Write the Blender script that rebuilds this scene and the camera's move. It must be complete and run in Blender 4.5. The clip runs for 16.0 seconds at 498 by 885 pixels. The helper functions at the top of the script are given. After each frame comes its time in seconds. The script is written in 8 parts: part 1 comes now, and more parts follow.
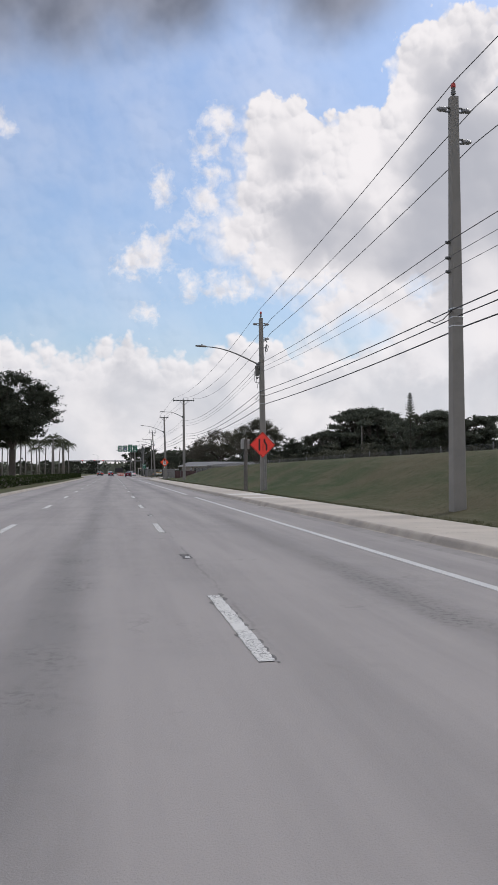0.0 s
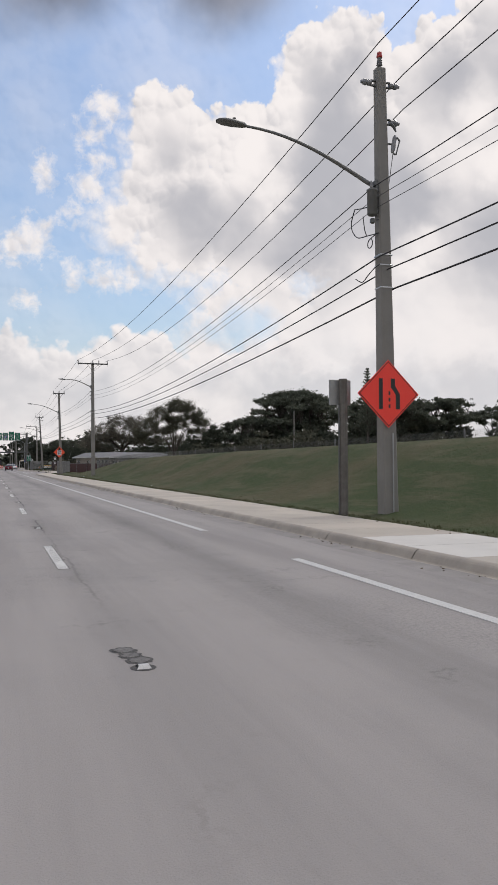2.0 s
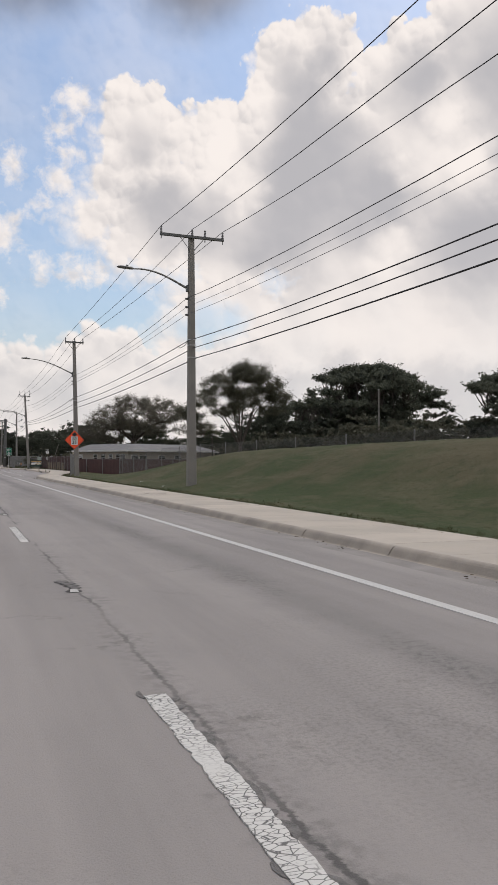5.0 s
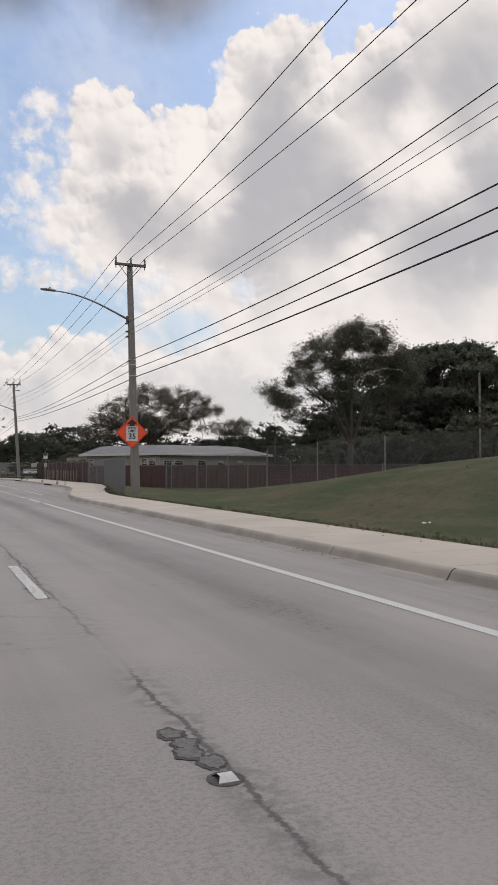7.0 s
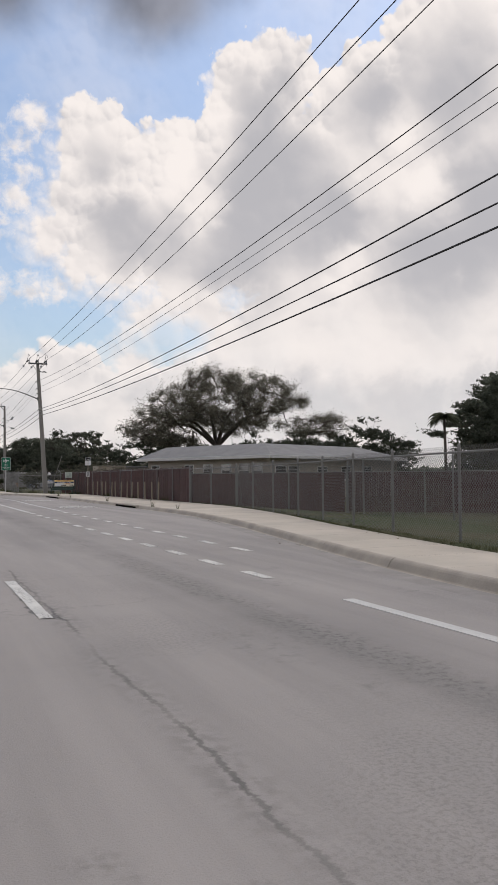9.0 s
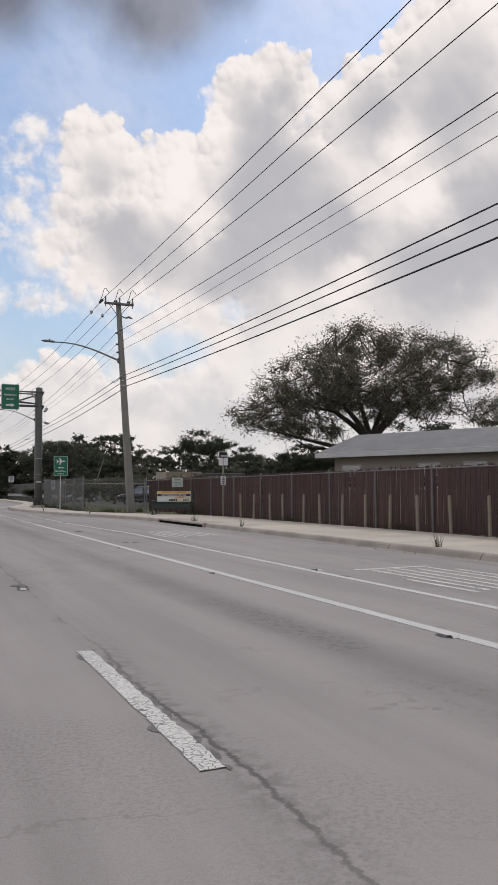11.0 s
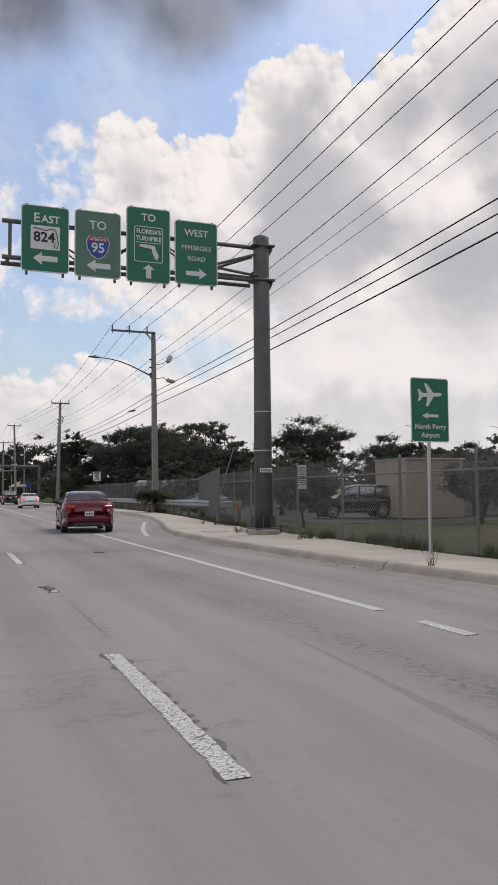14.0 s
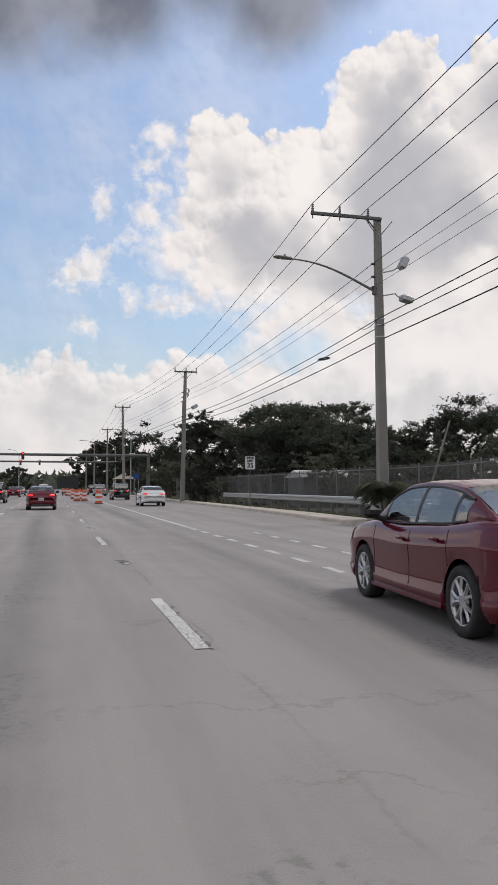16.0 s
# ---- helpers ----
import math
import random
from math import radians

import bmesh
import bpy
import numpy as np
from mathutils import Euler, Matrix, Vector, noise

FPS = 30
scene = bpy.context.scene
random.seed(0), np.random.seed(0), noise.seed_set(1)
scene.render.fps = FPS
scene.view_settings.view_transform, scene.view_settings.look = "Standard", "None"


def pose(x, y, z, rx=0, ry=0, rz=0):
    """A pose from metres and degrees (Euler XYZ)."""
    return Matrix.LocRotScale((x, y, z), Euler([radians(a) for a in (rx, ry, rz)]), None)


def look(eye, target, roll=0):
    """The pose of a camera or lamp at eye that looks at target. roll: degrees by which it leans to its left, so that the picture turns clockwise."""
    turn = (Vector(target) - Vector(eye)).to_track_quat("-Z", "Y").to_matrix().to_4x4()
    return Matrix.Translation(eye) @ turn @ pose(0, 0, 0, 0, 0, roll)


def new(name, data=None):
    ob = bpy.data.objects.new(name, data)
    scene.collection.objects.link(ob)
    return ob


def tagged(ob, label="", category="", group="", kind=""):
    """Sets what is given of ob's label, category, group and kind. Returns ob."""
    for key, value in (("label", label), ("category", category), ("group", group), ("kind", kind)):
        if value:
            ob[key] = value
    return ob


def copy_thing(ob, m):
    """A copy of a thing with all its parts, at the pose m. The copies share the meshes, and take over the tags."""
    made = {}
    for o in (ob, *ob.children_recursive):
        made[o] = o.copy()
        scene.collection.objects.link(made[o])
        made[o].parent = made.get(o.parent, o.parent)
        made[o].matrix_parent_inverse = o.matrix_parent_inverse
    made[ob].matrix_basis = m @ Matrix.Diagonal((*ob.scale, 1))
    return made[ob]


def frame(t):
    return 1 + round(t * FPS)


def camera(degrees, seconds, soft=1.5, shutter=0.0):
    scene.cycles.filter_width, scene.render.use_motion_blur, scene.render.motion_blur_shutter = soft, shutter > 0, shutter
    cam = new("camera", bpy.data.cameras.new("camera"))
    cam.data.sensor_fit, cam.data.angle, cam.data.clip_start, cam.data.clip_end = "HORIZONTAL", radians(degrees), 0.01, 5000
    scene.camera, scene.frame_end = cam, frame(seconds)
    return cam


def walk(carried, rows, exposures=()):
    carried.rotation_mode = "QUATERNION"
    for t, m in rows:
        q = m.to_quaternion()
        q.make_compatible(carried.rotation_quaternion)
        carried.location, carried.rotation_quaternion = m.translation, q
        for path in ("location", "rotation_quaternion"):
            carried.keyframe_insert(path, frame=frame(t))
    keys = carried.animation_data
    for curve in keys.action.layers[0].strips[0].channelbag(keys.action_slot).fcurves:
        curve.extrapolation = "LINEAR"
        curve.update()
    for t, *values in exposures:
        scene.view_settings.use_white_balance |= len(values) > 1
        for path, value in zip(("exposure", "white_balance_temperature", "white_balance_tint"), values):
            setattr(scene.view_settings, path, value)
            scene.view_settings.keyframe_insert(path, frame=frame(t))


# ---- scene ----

# ---- camera ----
cam = camera(35.2, 16.0)


def eye_row(t, x, y, z, yaw, pitch, roll):
    a, p = radians(yaw), radians(pitch)
    way = Vector((-math.sin(a) * math.cos(p), math.cos(a) * math.cos(p), math.sin(p)))
    return t, look((x, y, z), Vector((x, y, z)) + way, roll)


# seconds, stops, kelvin, tint
EXPOSURES = [(0.0, 0.0, 6200, 10.5), (1.5, 0.0, 6260, 10.2), (2.3, 0.0, 6560, 10.2), (3.0, 0.0, 6660, 10.2), (12.0, 0.0, 6540, 10.5), (16.0, 0.0, 6500, 10)]
# seconds, x, y, z, yaw, pitch, roll
PATH = [
    (0.0, -0.068, -1.887, 1.361, -9.840, 2.141, -0.162),
    (0.5, -0.015, 5.918, 1.368, -12.995, 2.060, -0.102),
    (1.0, 0.048, 13.657, 1.371, -15.511, 1.977, -0.058),
    (1.5, 0.099, 21.532, 1.370, -17.353, 1.821, -0.078),
    (2.0, 0.111, 29.673, 1.370, -18.228, 1.599, -0.127),
    (2.5, 0.105, 37.592, 1.338, -18.381, 1.493, -0.111),
    (3.0, 0.098, 45.273, 1.348, -18.527, 1.447, -0.002),
    (3.5, 0.078, 52.793, 1.367, -18.859, 1.442, 0.137),
    (4.0, 0.046, 60.245, 1.366, -19.383, 1.418, 0.276),
    (4.8, -0.046, 72.332, 1.364, -20.262, 1.412, 0.322),
    (5.6, -0.156, 84.467, 1.366, -21.164, 1.465, 0.201),
    (6.5, -0.207, 97.701, 1.384, -22.130, 1.660, 0.026),
    (7.0, -0.182, 104.762, 1.404, -22.627, 1.843, -0.055),
    (7.5, -0.158, 111.688, 1.396, -22.948, 2.030, -0.155),
    (8.0, -0.135, 118.446, 1.376, -23.163, 2.200, -0.269),
    (8.8, -0.182, 130.236, 1.358, -23.347, 2.514, -0.344),
    (9.6, -0.292, 142.676, 1.353, -23.376, 2.860, -0.326),
    (10.5, -0.357, 155.700, 1.351, -23.356, 3.230, -0.311),
    (11.0, -0.339, 162.131, 1.349, -23.348, 3.414, -0.330),
    (11.5, -0.345, 168.566, 1.356, -23.306, 3.502, -0.404),
    (12.0, -0.363, 174.896, 1.370, -23.059, 3.502, -0.532),
    (12.5, -0.334, 180.806, 1.385, -22.820, 3.522, -0.621),
    (13.0, -0.302, 186.781, 1.376, -22.326, 3.531, -0.661),
    (13.5, -0.266, 192.722, 1.349, -21.731, 3.579, -0.599),
    (14.0, -0.248, 198.805, 1.335, -20.864, 3.631, -0.476),
    (14.5, -0.228, 204.518, 1.354, -19.866, 3.621, -0.345),
    (15.0, -0.223, 209.736, 1.349, -18.684, 3.537, -0.262),
    (15.5, -0.223, 214.975, 1.350, -16.864, 3.368, -0.178),
    (16.0, -0.228, 220.169, 1.355, -14.208, 3.242, -0.070),
]
walk(cam, [eye_row(*r) for r in PATH], exposures=EXPOSURES)

# ---- sky and light ----
SUN_AZ, SUN_EL = radians(62), radians(58)


class Nodes:
    """Short hand for building a node tree."""

    def __init__(self, tree):
        self.t = tree

    def add(self, kind, **values):
        n = self.t.nodes.new(kind)
        for k, v in values.items():
            n.inputs[k].default_value = v
        return n

    def vec(self, op):
        n = self.t.nodes.new("ShaderNodeVectorMath")
        n.operation = op
        return n

    def link(self, a, b):
        self.t.links.new(a, b)
        return b

    def math(self, op, a, b=None, clamp=False):
        n = self.t.nodes.new("ShaderNodeMath")
        n.operation, n.use_clamp = op, clamp
        for i, v in enumerate((a, b)):
            if v is None:
                continue
            if isinstance(v, (int, float)):
                n.inputs[i].default_value = v
            else:
                self.t.links.new(v, n.inputs[i])
        return n.outputs[0]

    def step(self, v, lo, hi, to_lo=0.0, to_hi=1.0):
        n = self.t.nodes.new("ShaderNodeMapRange")
        n.interpolation_type = "SMOOTHSTEP"
        n.inputs["From Min"].default_value, n.inputs["From Max"].default_value = lo, hi
        n.inputs["To Min"].default_value, n.inputs["To Max"].default_value = to_lo, to_hi
        self.t.links.new(v, n.inputs["Value"])
        return n.outputs[0]

    def mix(self, f, a, b, blend="MIX"):
        n = self.t.nodes.new("ShaderNodeMix")
        n.data_type, n.blend_type = "RGBA", blend
        for sock, v in ((n.inputs[0], f), (n.inputs[6], a), (n.inputs[7], b)):
            if isinstance(v, (int, float)):
                sock.default_value = v
            elif isinstance(v, tuple):
                sock.default_value = (*v, 1) if len(v) == 3 else v
            else:
                self.t.links.new(v, sock)
        return n.outputs[2]

    def noise(self, vec, scale, detail=4.0, rough=0.55, dist=0.0):
        n = self.add("ShaderNodeTexNoise", Scale=scale, Detail=detail, Roughness=rough, Distortion=dist)
        if vec is not None:
            self.t.links.new(vec, n.inputs["Vector"])
        return n.outputs["Fac"]


def make_world():
    w = bpy.data.worlds.new("sky")
    scene.world = w
    w.use_nodes = True
    t = w.node_tree
    t.nodes.clear()
    n = Nodes(t)
    sky = n.add("ShaderNodeTexSky")
    sky.sky_type, sky.sun_disc, sky.sun_elevation, sky.sun_rotation = "NISHITA", False, SUN_EL, SUN_AZ
    sky.air_density, sky.dust_density, sky.ozone_density = 1.3, 2.2, 2.0
    co = n.add("ShaderNodeTexCoord").outputs["Generated"]
    sep = n.add("ShaderNodeSeparateXYZ")
    n.link(co, sep.inputs[0])
    x, y, z = sep.outputs
    az = n.math("MULTIPLY", n.math("ARCTAN2", x, y), 57.2958)
    flat = n.math("SQRT", n.math("ADD", n.math("MULTIPLY", x, x), n.math("MULTIPLY", y, y)))
    el = n.math("MULTIPLY", n.math("ARCTAN2", z, flat), 57.2958)
    comb = n.add("ShaderNodeCombineXYZ")
    n.link(az, comb.inputs[0]), n.link(el, comb.inputs[1])
    plane = comb.outputs[0]
    # a slow warp keeps the outlines from being round
    wn = n.add("ShaderNodeTexNoise", Scale=0.13, Detail=4.0, Roughness=0.55)
    n.link(plane, wn.inputs["Vector"])
    off = n.vec("SUBTRACT")
    n.link(wn.outputs["Color"], off.inputs[0])
    off.inputs[1].default_value = (0.5, 0.5, 0.5)
    big = n.vec("SCALE")
    n.link(off.outputs[0], big.inputs[0])
    big.inputs["Scale"].default_value = 1.7
    add = n.vec("ADD")
    n.link(plane, add.inputs[0]), n.link(big.outputs[0], add.inputs[1])
    warped = add.outputs[0]

    def blobs(spec, vec, blend=1.2):
        """Degrees inside the nearest of several round masses (azimuth, elevation, radius)."""
        field = None
        for a, e, r in spec:
            d = n.vec("DISTANCE")
            n.link(vec, d.inputs[0])
            d.inputs[1].default_value = (a, e, 0)
            f = n.math("SUBTRACT", r, d.outputs["Value"])
            if field is None:
                field = f
            else:
                m = n.t.nodes.new("ShaderNodeMath")
                m.operation = "SMOOTH_MAX"
                n.link(field, m.inputs[0]), n.link(f, m.inputs[1])
                m.inputs[2].default_value = blend
                field = m.outputs[0]
        return field

    def moved(vec, dx, dy):
        m = n.vec("ADD")
        n.link(vec, m.inputs[0])
        m.inputs[1].default_value = (dx, dy, 0)
        return m.outputs[0]

    def florets(vec, octaves):
        """Round heads crowded together like a cauliflower, in degrees of relief."""
        total = None
        for scale, weight in octaves:
            v = n.add("ShaderNodeTexVoronoi", Scale=scale, Randomness=0.95)
            v.feature = "SMOOTH_F1"
            v.inputs["Smoothness"].default_value = 0.12
            n.link(vec, v.inputs["Vector"])
            f = n.math("MULTIPLY", n.math("SUBTRACT", 0.46, v.outputs["Distance"]), 2 * weight)
            total = f if total is None else n.math("ADD", total, f)
        return total

    # a finer warp keeps the florets from being round
    fn = n.add("ShaderNodeTexNoise", Scale=0.55, Detail=4.0, Roughness=0.6)
    n.link(plane, fn.inputs["Vector"])
    fo = n.vec("SUBTRACT")
    n.link(fn.outputs["Color"], fo.inputs[0])
    fo.inputs[1].default_value = (0.5, 0.5, 0.5)
    fs = n.vec("SCALE")
    n.link(fo.outputs[0], fs.inputs[0])
    fs.inputs["Scale"].default_value = 1.0
    fa = n.vec("ADD")
    n.link(plane, fa.inputs[0]), n.link(fs.outputs[0], fa.inputs[1])
    curled = fa.outputs[0]

    heads = [(0.24, 0.8), (0.58, 0.58), (1.3, 0.34), (2.9, 0.16)]
    puff = florets(curled, heads)
    piles = [(21.7, 27.6, 2.2), (24.4, 28.4, 1.9), (15.4, 22.8, 2.3), (17.0, 23.3, 2.2), (18.7, 24.2, 1.7), (13.4, 23.2, 2.4), (22.9, 27.0, 3.3), (26.2, 27.3, 3.3), (24.0, 24.5, 4.6), (12.6, 22.4, 3.9), (17.0, 11.0, 3.2), (23.0, 9.0, 4.5), (15.0, 8.0, 3.0), (19.0, 20.9, 3.9), (38.5, 27.0, 6.2), (32.6, 24.6, 5.2), (9.2, 17.0, 2.8), (10.0, 19.6, 2.4), (11.2, 15.4, 2.8), (14.2, 17.2, 4.8),
             (19.5, 17.0, 6.0), (26.0, 19.0, 8.0), (34.0, 17.5, 8.0), (42.0, 20.0, 9.0), (27.0, 10.5, 6.0), (35.0, 10.0, 8.0), (44.0, 10.0, 9.0), (20.5, 11.5, 3.2), (52.0, 18.0, 12.0), (-24.0, 14.0, 6.0)]
    wisps = [(7.9, 24.2, 1.4), (6.7, 22.8, 1.2), (6.6, 19.2, 1.3), (7.4, 21.2, 1.1), (5.8, 17.8, 1.0), (3.6, 20.3, 1.1), (4.3, 19.6, 0.8), (2.4, 15.6, 1.7), (1.2, 14.8, 1.3), (3.4, 16.6, 0.9), (5.4, 13.4, 1.0), (7.6, 13.4, 1.2), (9.2, 13.8, 1.3), (2.4, 11.4, 0.9), (-8.4, 23.4, 1.3)]
    F = blobs(piles, warped)
    # all round the place the cloud cover goes on as broken cumulus
    behind = n.math("MULTIPLY", n.math("SUBTRACT", n.noise(co, 2.2, 6, 0.58), 0.47), 20.0)
    away = n.step(n.math("ABSOLUTE", n.math("SUBTRACT", az, 15.0)), 38.0, 60.0)
    high = n.step(el, 37.0, 48.0)
    around = n.math("MAXIMUM", away, high)
    F = n.math("MAXIMUM", F, n.math("ADD", behind, n.math("MULTIPLY", n.math("SUBTRACT", around, 1.0), 40.0)))
    edge = n.math("ADD", F, n.math("MULTIPLY", puff, n.step(F, 0.6, 3.0, 1.0, 0.45)))
    # crisp heads, but frayed flanks and undersides
    fray = n.math("ADD", n.math("MAXIMUM", n.step(el, 13.0, 20.0, 1.2, 0.0), n.step(az, 7.6, 11.0, 1.0, 0.0)), n.step(n.noise(warped, 0.2, 3, 0.5), 0.56, 0.72, 0.0, 0.6))
    shred = n.math("MULTIPLY", n.math("MULTIPLY", n.math("SUBTRACT", n.noise(curled, 0.9, 6, 0.62), 0.5), 3.4), n.math("MINIMUM", fray, 1.0))
    mask = n.math("DIVIDE", n.math("ADD", n.math("ADD", edge, shred), n.math("ADD", fray, 0.06)), n.math("ADD", n.math("MULTIPLY", fray, 2.2), 0.3), clamp=True)
    mask = n.math("MULTIPLY", mask, n.step(F, -0.9, -0.3))
    thin = n.math("ADD", blobs(wisps, warped, 0.5), n.math("MULTIPLY", n.math("SUBTRACT", n.noise(curled, 0.75, 7, 0.62), 0.5), 5.2))
    mask = n.math("MAXIMUM", mask, n.step(thin, -0.8, 1.6, 0.0, 0.95))
    # a long low bank of cumulus along the horizon
    low = n.math("ADD", n.math("SUBTRACT", 9.5, el), n.math("ADD", n.math("MULTIPLY", puff, 1.3), n.math("MULTIPLY", n.math("SUBTRACT", n.noise(warped, 0.2, 2, 0.5), 0.5), 4.5)))
    mask = n.math("MAXIMUM", mask, n.step(low, -0.3, 0.8, 0.0, 0.97))
    # bright rims of florets round broad soft grey hearts
    relief = n.math("SUBTRACT", florets(curled, heads[:2]), florets(moved(curled, 0.26, 0.4), heads[:2]))
    crisp = n.math("SUBTRACT", florets(curled, heads[2:3]), florets(moved(curled, 0.12, 0.18), heads[2:3]))
    heart = n.math("MAXIMUM", n.step(edge, 0.2, 3.6), n.step(low, 0.3, 2.6, 0.0, 0.85))
    shade = blobs([(26.2, 25.8, 2.8), (25.6, 22.6, 3.7), (24.6, 19.0, 4.2), (28.4, 18.2, 3.4), (13.2, 19.6, 2.6), (15.6, 16.6, 2.4), (37.0, 15.2, 3.8), (41.0, 18.0, 3.6), (22.4, 14.6, 2.6), (33.6, 26.6, 2.4), (38.0, 25.4, 3.0)], warped, 2.0)
    glare = blobs([(36.6, 20.2, 1.7), (34.8, 23.6, 1.6), (30.6, 15.4, 1.6), (31.2, 20.6, 1.0), (17.6, 21.2, 1.5), (20.4, 19.4, 1.4)], warped, 1.0)
    lump = n.noise(warped, 0.15, 5, 0.5, 0.3)
    grey = n.math("ADD", n.math("MULTIPLY", n.step(shade, -3.2, 2.8), 0.92), n.step(lump, 0.3, 0.72, -0.1, 0.22))
    grey = n.math("SUBTRACT", grey, n.math("MULTIPLY", n.step(n.math("ADD", glare, n.math("MULTIPLY", puff, 0.8)), -1.2, 1.4), 0.5))
    grey = n.math("MULTIPLY", n.math("MULTIPLY", grey, heart), n.step(el, 5.0, 15.0, 0.25, 1.0))
    grey = n.math("ADD", grey, n.math("MULTIPLY", n.math("MULTIPLY", n.step(low, 0.6, 3.2), n.step(lump, 0.3, 0.6)), 0.7))
    near_rim = n.math("ADD", n.step(heart, 0.2, 1.0, 0.72, 0.2), n.math("MULTIPLY", n.step(n.noise(warped, 0.3, 2), 0.5, 0.7), 0.1))
    grey = n.math("SUBTRACT", n.math("ADD", grey, 0.1), n.math("MULTIPLY", relief, near_rim))
    grey = n.math("SUBTRACT", grey, n.math("MULTIPLY", crisp, n.step(heart, 0.1, 0.85, 0.95, 0.08)))
    body = n.mix(n.step(grey, -0.2, 1.15), (1.06, 0.995, 0.965), (0.555, 0.55, 0.585))
    # milky air low over the horizon, deeper on the side of the great cloud
    deep = n.step(az, 4.0, 34.0, 11.5, 17.0)
    haze = n.math("SUBTRACT", 1.0, n.math("DIVIDE", el, deep), clamp=True)
    haze = n.step(haze, 0.0, 0.85, 0.0, 0.93)
    milk = n.mix(n.step(n.noise(warped, 0.14, 4, 0.5), 0.35, 0.65), (1.0, 0.945, 0.925), (0.9, 0.89, 0.9))
    body = n.mix(n.math("MULTIPLY", haze, 0.55), body, milk)
    # pale blue shows through under the great cloud
    gap = n.step(n.math("ADD", blobs([(17.4, 9.9, 1.5), (19.2, 10.2, 1.1), (15.8, 9.6, 0.9)], warped, 0.8), n.math("MULTIPLY", puff, 0.5)), -0.7, 0.9, 0.0, 0.62)
    cover = n.math("MULTIPLY", n.math("MAXIMUM", mask, haze), n.math("SUBTRACT", 1.0, gap))
    clouds = n.mix(n.math("SUBTRACT", 1.0, n.math("MULTIPLY", haze, n.math("SUBTRACT", 1.0, mask))), milk, body)
    # a thin veil pales the blue
    veil = n.step(n.noise(warped, 0.12, 5, 0.55), 0.3, 0.75, 0.08, 0.32)
    cover = n.math("MAXIMUM", cover, veil)
    blue = n.add("ShaderNodeBackground", Strength=SKY)
    n.link(n.mix(1.0, sky.outputs[0], (0.94, 1.02, 1.12), "MULTIPLY"), blue.inputs[0])
    white = n.add("ShaderNodeBackground", Strength=CLOUD)
    n.link(clouds, white.inputs[0])
    mixed = n.add("ShaderNodeMixShader")
    n.link(cover, mixed.inputs[0]), n.link(blue.outputs[0], mixed.inputs[1]), n.link(white.outputs[0], mixed.inputs[2])
    # heavy dark cloud high overhead, blurred at its hem
    dark = blobs([(-4.0, 35.6, 8.6), (-10.0, 33.6, 7.5), (3.0, 35.6, 7.8), (16.6, 33.0, 5.0), (11.0, 37.4, 6.6), (20.0, 38.0, 6.6), (6.0, 46.0, 12.0)], plane, 2.0)
    dmask = n.step(n.math("ADD", dark, n.math("MULTIPLY", n.math("SUBTRACT", n.noise(plane, 0.14, 4, 0.5), 0.5), 4.0)), -1.0, 3.4, 0.0, 0.96)
    gloom = n.add("ShaderNodeBackground", Strength=1.0)
    n.link(n.mix(n.step(n.noise(plane, 0.17, 4, 0.5), 0.35, 0.65), (0.30, 0.31, 0.365), (0.165, 0.175, 0.215)), gloom.inputs[0])
    both = n.add("ShaderNodeMixShader")
    n.link(dmask, both.inputs[0]), n.link(mixed.outputs[0], both.inputs[1]), n.link(gloom.outputs[0], both.inputs[2])
    mixed = both
    out = n.add("ShaderNodeOutputWorld")
    n.link(mixed.outputs[0], out.inputs[0])


SKY, CLOUD = 0.122, 0.88
make_world()
sun = new("sun", bpy.data.lights.new("sun", "SUN"))
sun.data.energy, sun.data.angle, sun.data.color = 1.1, radians(14), (1.0, 0.95, 0.88)
sun.matrix_world = look((0, 0, 60), Vector((0, 0, 60)) - Vector((math.sin(SUN_AZ) * math.cos(SUN_EL), math.cos(SUN_AZ) * math.cos(SUN_EL), math.sin(SUN_EL))))

# ---- materials ----


def material(name, base, rough=0.7, metal=0.0, second=None, scale=3.0, fine=40.0, amount=0.5, bump=0.0, bump_scale=None, per_object=0.0, spec=0.5, coat=0.0, detail=5.0):
    """A surface with a broad and a fine variation of colour, and fine relief."""
    m = bpy.data.materials.new(name)
    m.use_nodes = True
    t = m.node_tree
    n = Nodes(t)
    b = t.nodes["Principled BSDF"]
    co = n.add("ShaderNodeTexCoord").outputs["Object"]
    second = second or tuple(c * 0.72 for c in base)
    f = n.math("ADD", n.math("MULTIPLY", n.step(n.noise(co, scale, detail), 0.3, 0.7), 0.65), n.math("MULTIPLY", n.noise(co, fine, 3), 0.35))
    col = n.mix(n.math("MULTIPLY", f, amount), base, second)
    if per_object:
        r = n.add("ShaderNodeObjectInfo").outputs["Random"]
        col = n.mix(n.math("MULTIPLY", r, per_object), col, tuple(c * 0.45 for c in base))
    n.link(col, b.inputs["Base Color"])
    b.inputs["Metallic"].default_value = metal
    b.inputs["Specular IOR Level"].default_value = spec
    b.inputs["Coat Weight"].default_value = coat
    b.inputs["Coat Roughness"].default_value = 0.05
    n.link(n.step(n.noise(co, fine * 0.3, 3), 0.2, 0.8, rough * 0.88, min(1.0, rough * 1.1)), b.inputs["Roughness"])
    if bump:
        bp = n.add("ShaderNodeBump", Strength=bump, Distance=0.02)
        n.link(n.noise(co, bump_scale or fine, 4), bp.inputs["Height"])
        n.link(bp.outputs[0], b.inputs["Normal"])
    return m


